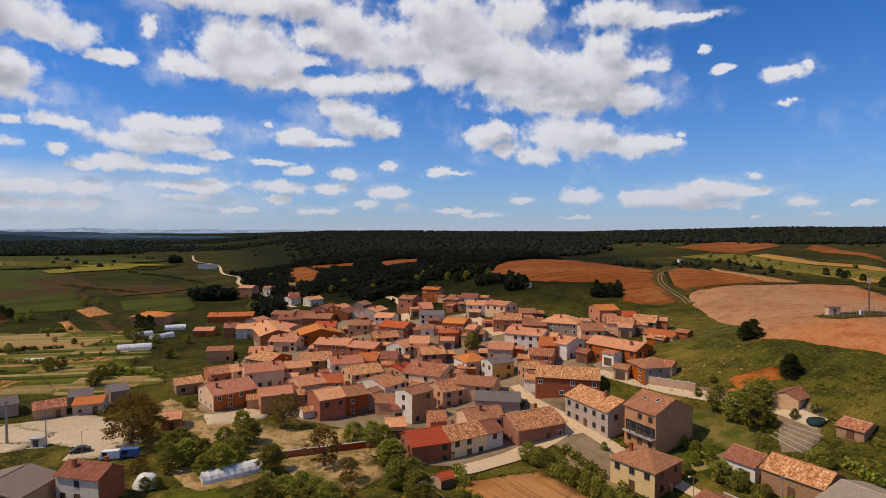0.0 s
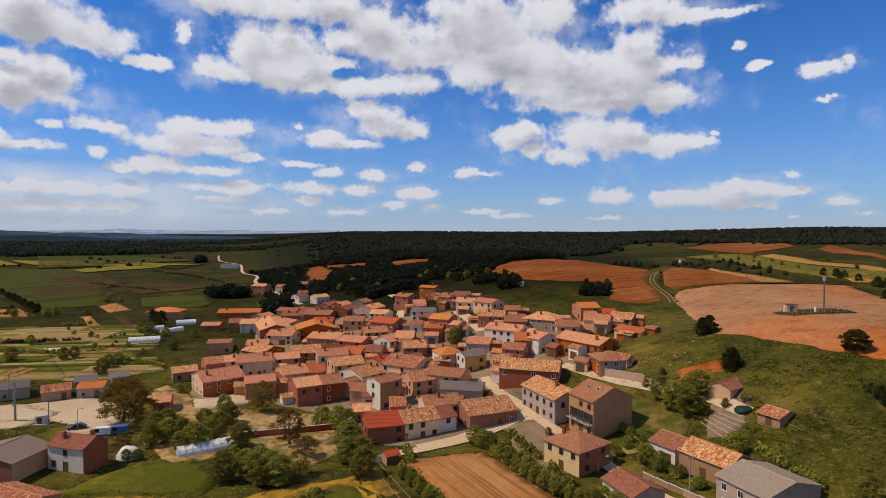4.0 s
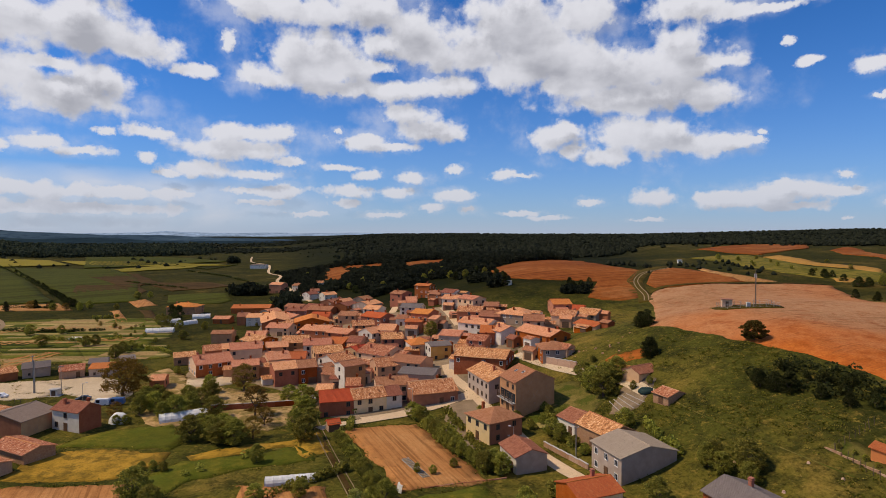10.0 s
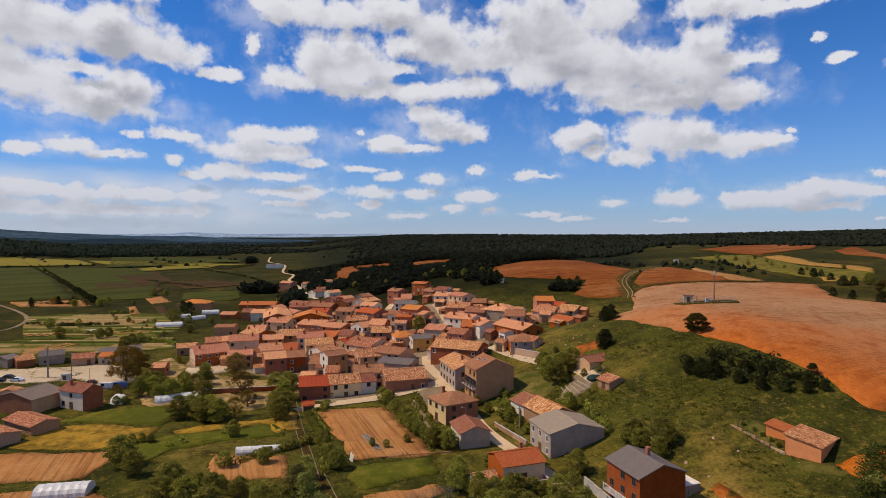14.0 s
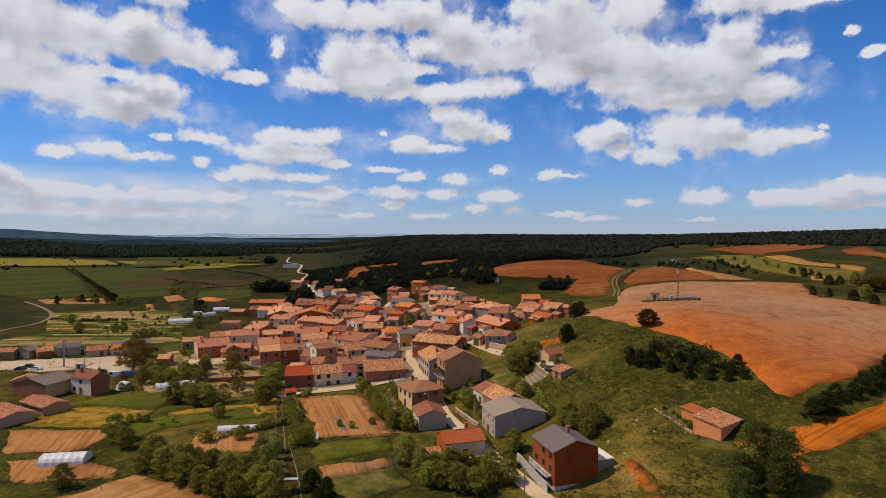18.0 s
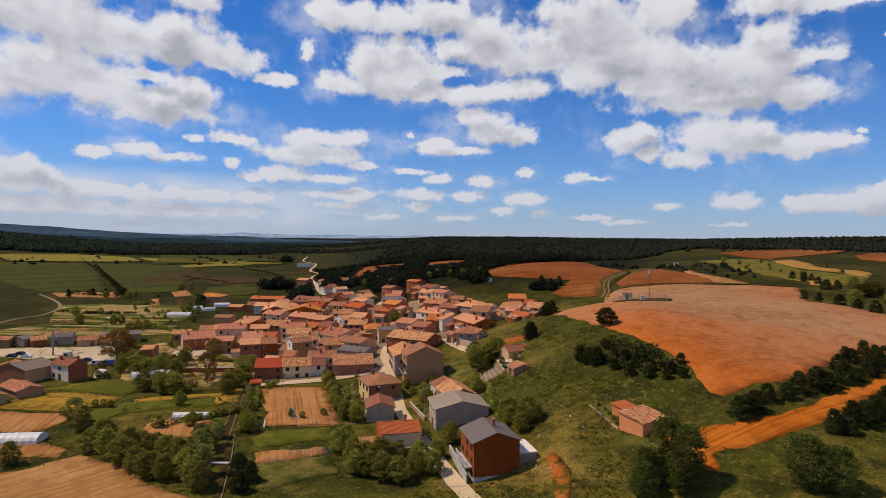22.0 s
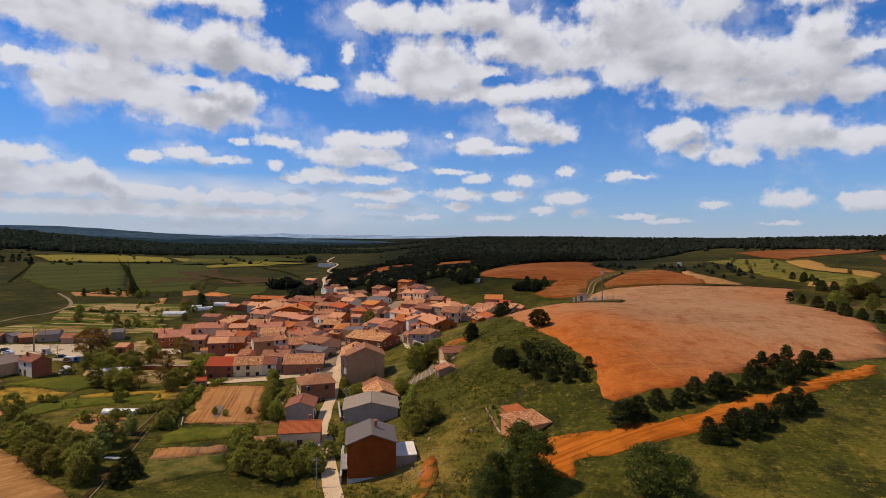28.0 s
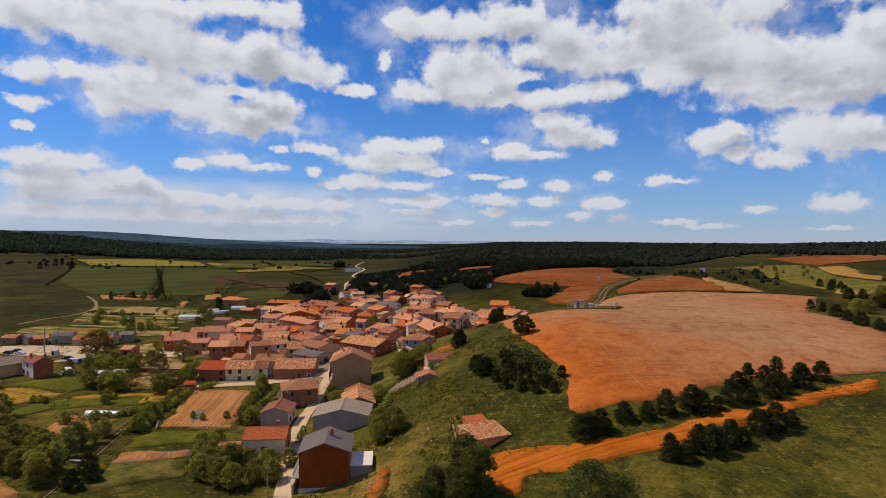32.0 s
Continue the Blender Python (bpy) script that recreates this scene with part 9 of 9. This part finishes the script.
ROAD_LINE = [(-318, 793), (-249, 638), (-214, 590), (-190, 524), (-151, 456), (-117, 394), (-95, 359)]
BACK_HOUSES = [(ob.location.x, ob.location.y) for ob in scene.objects if ob.name.split(".")[0] in ("house", "barn", "shed") and ob.parent is None and ob.location.y > 230]


def clear_of(x, y, far):
    """True where nothing is built and no road runs within that many metres."""
    for (ax, ay), (bx, by) in zip(ROAD_LINE, ROAD_LINE[1:]):
        t = max(0, min(1, ((x - ax) * (bx - ax) + (y - ay) * (by - ay)) / ((bx - ax) ** 2 + (by - ay) ** 2)))
        if math.hypot(x - ax - t * (bx - ax), y - ay - t * (by - ay)) < far:
            return False
    return all(math.hypot(x - hx, y - hy) > far + 3 for hx, hy in BACK_HOUSES)


def near_woods(x, y):
    """The lower edge of the woods, behind the village and along its road."""
    dist, way = math.hypot(x - 60, y), math.degrees(math.atan2(x - 60, y))
    w = max(smooth(-26, -24, way) * smooth(415, 450, dist), smooth(-19, -15, way) * smooth(350, 400, dist)) * (1 - smooth(0, 6, way))
    w *= smooth(-0.32, 0.05, noise.noise(Vector((x / 45, y / 45, 5.5))) + 0.2 + 0.5 * smooth(520, 640, dist))
    return w if w > 0.02 and not in_field(x, y) and clear_of(x, y, 5) else 0


def below_clearing(x, y):
    """True on the slope just below one of the clearings, where only low scrub grows."""
    return any(in_field(x + 0.05 * k - 0.25 * k, y + k) for k in (12, 30, 50, 70, 90))


WOOD_TREES = scatter(2600, 14, 340, 700, -27, 7, near_woods, (2.6, 6.4))
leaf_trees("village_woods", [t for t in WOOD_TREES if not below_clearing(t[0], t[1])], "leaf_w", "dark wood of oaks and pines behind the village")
leaf_trees("clearing_scrub", [(x, y, w * 0.6, h * 0.34) for x, y, w, h in WOOD_TREES if below_clearing(x, y)], "leaf_w", "low dark scrub below the clearings", 40)


def valley_woods(x, y):
    dist, way = math.hypot(x - 60, y), math.degrees(math.atan2(x - 60, y))
    return smooth(1380, 1460, dist + 60 * noise.noise(Vector((x / 200, y / 200, 3)))) * smooth(-28, -36, way)


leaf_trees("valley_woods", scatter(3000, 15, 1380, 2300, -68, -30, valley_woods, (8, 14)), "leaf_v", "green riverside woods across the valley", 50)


def stand(cx, cy, rx, ry, n, size, seed):
    rg = random.Random(seed)
    out = []
    for _ in range(n):
        a, r = rg.uniform(0, 2 * math.pi), math.sqrt(rg.random())
        w = rg.uniform(*size)
        out.append((cx + rx * r * math.cos(a), cy + ry * r * math.sin(a), w, w * rg.uniform(0.8, 1.15)))
    return out


leaf_trees("road_grove", stand(-168, 414, 15, 7, 40, (5, 9), 3), "leaf_w", "dark grove of trees beside the village road")
leaf_trees("barn_grove", stand(-104, 336, 8, 9, 20, (6, 9), 4), "leaf_w", "dark clump of tall trees behind the long barn")
leaf_trees("field_grove", stand(79, 271, 8, 4.5, 24, (2.4, 4.0), 8) + stand(38, 296, 5, 5, 9, (4, 6), 9) + stand(28, 322, 8, 6, 14, (3.5, 5.5), 10), "leaf_w", "dark thicket beside the red field")
leaf_trees("valley_grove", stand(-414, 868, 6, 8, 10, (6, 12), 6), "leaf_w", "dark tall trees along the valley road")


def slope_scrub(x, y):
    n = noise.noise(Vector((x / 130, y / 130, 3.3)))
    return 0 if in_field(x, y) else smooth(0.02, 0.35, n)


clump_field("valley_scrub", scatter(420, 8, 330, 1300, -24, 50, slope_scrub, (2.0, 4.0)), "leaf_w", "scattered dark bushes and hedges over the land")


def tuft_field(name, spots, mat, label):
    """Many low tufts, each a few crossed leaf blades, joined in one mesh. Spots: x, y, width, height."""
    rg = np.random.default_rng(17)
    vs = []
    for x, y, w, h in spots:
        n = 14
        p = np.array((x, y, ground(x, y))) + rg.normal(0, 1, (n, 3)) * np.array((w * 0.3, w * 0.3, 0)) + np.stack([np.zeros(n), np.zeros(n), rg.uniform(0.05, 0.8, n) * h], 1)
        u, q = rg.normal(0, 1, (n, 3)) * np.array((1, 1, 0.5)), rg.normal(0, 1, (n, 3))
        u /= np.linalg.norm(u, axis=1)[:, None]
        k = np.cross(u, q)
        k /= np.linalg.norm(k, axis=1)[:, None]
        s = 0.11 * w * rg.uniform(0.7, 1.3, (n, 1))
        vs.append(np.stack([p - u * s, p + k * s, p + u * s, p - k * s], 1).reshape(-1, 3))
    v = np.concatenate(vs)
    me = bpy.data.meshes.new(name)
    me.from_pydata(v.tolist(), [], [(4 * k, 4 * k + 1, 4 * k + 2, 4 * k + 3) for k in range(len(v) // 4)])
    me.materials.append(M[mat])
    return tagged(new(name, me), label, "weeds", kind="stuff")


def herb(name, n, seed, mat, size, keep, label):
    """Low herbs, weeds and brambles over the near slopes and verges."""
    rg = random.Random(seed)
    out = []
    while len(out) < n:
        x, y = rg.uniform(-110, 190), rg.uniform(25, 230)
        if rg.random() < keep(x, y):
            w = rg.uniform(*size)
            out.append((x, y, w * 2.0, w * 0.4))
    return tuft_field(name, out, mat, label)


def on_slope(x, y):
    s = smooth(62, 78, x + (y - 60) * 0.35) * (1 - smooth(104, 112, x - (y - 60) * 0.02)) * (1 - smooth(120, 150, y))
    return s * smooth(-0.25, 0.3, noise.noise(Vector((x / 14, y / 14, 2)))) * (not in_field(x, y))


herb("slope_herbs", 1500, 31, "leaf_f", (0.25, 0.9), on_slope, "green weeds and brambles over the slope")
herb("dry_herbs", 1300, 32, "leaf_g", (0.2, 0.6), on_slope, "dry yellowish herbs over the slope")


def stones(name, n, seed, cx, cy, r, mat, size, label):
    rg = random.Random(seed)
    verts, faces = [], []
    for _ in range(n):
        x, y = rg.gauss(cx, r), rg.gauss(cy, r)
        z, b, w = ground(x, y), len(verts), rg.uniform(*size)
        for dz in (-0.2, 0.7):
            for k in range(5):
                a = 2 * math.pi * k / 5 + rg.uniform(-0.3, 0.3)
                q = w * rg.uniform(0.6, 1.1) * (1 if dz < 0 else 0.65)
                verts.append((x + q * math.cos(a), y + q * math.sin(a), z + dz * w + rg.uniform(-0.1, 0.1) * w))
        faces += [(b + k, b + (k + 1) % 5, b + 5 + (k + 1) % 5, b + 5 + k) for k in range(5)] + [tuple(range(b + 5, b + 10))]
    me = bpy.data.meshes.new(name)
    me.from_pydata(verts, [], faces)
    me.materials.append(M[mat])
    tagged(new(name, me), label, "rubble", kind="stuff")


stones("rubble_stones", 20, 5, 70, 153, 4.5, "s", (0.2, 0.55), "pale rubble and boulders beside the hill houses")
stones("slope_stones", 9, 6, 97, 70, 7, "s", (0.12, 0.4), "scattered stones on the slope")
stones("bank_stones", 14, 9, 93, 60, 2.5, "s", (0.15, 0.5), "stones along a scraped bank")



# ---- hedges and garden growth ----
def hedge(pts, w, h, mat, seed, label, leafy=True):
    """An uneven hedge along a line: leaf clumps of changing height, with gaps."""
    rg = np.random.default_rng(seed)
    vs = []
    for (ax, ay), (bx, by) in zip(pts, pts[1:]):
        size = math.hypot(bx - ax, by - ay)
        for _ in range(int(size / (w * 0.42)) + 1):
            t = rg.random()
            x, y = ax + (bx - ax) * t + rg.normal(0, w * 0.2), ay + (by - ay) * t + rg.normal(0, w * 0.2)
            if noise.noise(Vector((x / (7 * w), y / (7 * w), seed))) < -0.22:
                continue
            hh = h * rg.uniform(0.55, 1.2)
            n = 44 if leafy else 14
            p = rg.normal(0, 1, (n, 3))
            p /= np.linalg.norm(p, axis=1)[:, None]
            p = np.array((x, y, ground(x, y) + hh * 0.5)) + p * np.array((w * 0.5, w * 0.5, hh * 0.55))
            u, q = rg.normal(0, 1, (n, 3)), rg.normal(0, 1, (n, 3))
            u /= np.linalg.norm(u, axis=1)[:, None]
            k = np.cross(u, q)
            k /= np.linalg.norm(k, axis=1)[:, None]
            s = (min(0.26, w * 0.19) if leafy else w * 0.19) * rg.uniform(0.7, 1.3, (n, 1))
            vs.append(np.stack([p - u * s, p + k * s, p + u * s, p - k * s], 1).reshape(-1, 3))
    if not vs:
        return
    v = np.concatenate(vs)
    me = bpy.data.meshes.new("hedge")
    me.from_pydata(v.tolist(), [], [(4 * k, 4 * k + 1, 4 * k + 2, 4 * k + 3) for k in range(len(v) // 4)])
    me.materials.append(M[mat])
    tagged(new("hedge", me), label, "hedge")


VALLEY_HEDGES = [[(-848, 851), (-410, 468), (-249, 328)], [(-450, 364), (-753, 611)], [(-716, 753), (-376, 439), (-238, 317)], [(-342, 502), (-243, 449)],
                 [(-500, 797), (-360, 698), (-376, 810)], [(-215, 235), (-184, 234), (-164, 242)], [(-298, 317), (-260, 317)], [(-378, 672), (-276, 584), (-194, 493)]]
for _k, _p in enumerate(VALLEY_HEDGES):
    hedge(_p, 1.9, 1.7, "leaf_d", 40 + _k, "dark field hedge of bushes between crops", False)
NEAR_HEDGES = [[(2.9, 106.6), (13.6, 87.7)], [(23.5, 71.3), (10.1, 91.4)], [(31.9, 98.4), (18.5, 124.1)], [(21.8, 68.4), (16.2, 78.7)],
               [(-204, 278), (-189, 287)], [(-181, 217), (-154, 212.5), (-138, 221)], [(-119, 203), (-97.6, 194.5)]]
NEAR_HEDGES += [[(25.2, 124.3), (39.7, 88.0)], [(27.6, 126.5), (37.9, 100.6)], [(53.4, 126.3), (58.4, 102.5)], [(8.6, 148.3), (22.2, 155.7)], [(58.0, 68.1), (52.0, 81.3)], [(51.6, 59.0), (66.1, 70.0)], [(80.7, 79.1), (74.9, 104.6)], [(63.7, 79.3), (52.1, 101.7)], [(4.7, 109.8), (-3.2, 141.9)], [(-21.8, 81.0), (-11.7, 93.5)], [(-1.0, 71.0), (12.6, 87.2)]]
for _k, _p in enumerate(NEAR_HEDGES):
    hedge(_p, 1.5, 1.7, "leaf_a", 60 + _k, "green garden hedge with uneven top")


SCRUB = [[(98.4, 108.8), (107.0, 94.0), (115.2, 88.4), (120.3, 86.3)], [(102.1, 110.5), (109.9, 98.0), (117.0, 92.5), (121.7, 87.7)], [(107.0, 106.6), (115.0, 97.7), (119.6, 93.6)]]
for _k, _p in enumerate(SCRUB):
    hedge(_p, 2.6, 2.0, "leaf_d", 90 + _k, "dark thorny scrub on the slope below the field")


def garden_bushes(n, seed, x0, x1, y0, y1, kinds, sizes, keep):
    rg = random.Random(seed)
    done = 0
    while done < n:
        x, y = rg.uniform(x0, x1), rg.uniform(y0, y1)
        if keep(x, y):
            plant(rg.choice(kinds), x, y, rg.uniform(*sizes))
            done += 1


def edge_weeds(n, seed, mat, label):
    """Tufts of weeds along the rims of the nearer fields and plots."""
    rg = random.Random(seed)
    rims = [r for r in FIELD_SHAPES if max(math.hypot(x - 60, y) for x, y in r[0]) < 300]
    size = [sum(math.dist(p, q) for p, q in zip(r[0], r[0][1:] + r[0][:1])) for r in rims]
    out = []
    while len(out) < n:
        pts = rg.choices(rims, size)[0][0]
        k, t = rg.randrange(len(pts)), rg.random()
        (ax, ay), (bx, by) = pts[k], pts[(k + 1) % len(pts)]
        if rg.random() > math.dist((ax, ay), (bx, by)) / 30:
            continue
        x, y = ax + (bx - ax) * t + rg.gauss(0, 0.5), ay + (by - ay) * t + rg.gauss(0, 0.5)
        w = rg.uniform(0.25, 0.7)
        out.append((x, y, w * 2.2, w * 0.4))
    tuft_field("edge_weeds", out, mat, label)


edge_weeds(1700, 81, "leaf_f", "green weeds along the edges of the plots")
edge_weeds(1100, 82, "leaf_g", "dry grass along the edges of the plots")


def allotment(x, y):
    return -4 < (y - 150) - (-x - 60) * 0.9 < 95 and noise.noise(Vector((x / 22, y / 22, 6))) > 0.12


garden_bushes(46, 71, -190, -45, 150, 290, ("green", "green", "olive"), (1.2, 3.0), allotment)
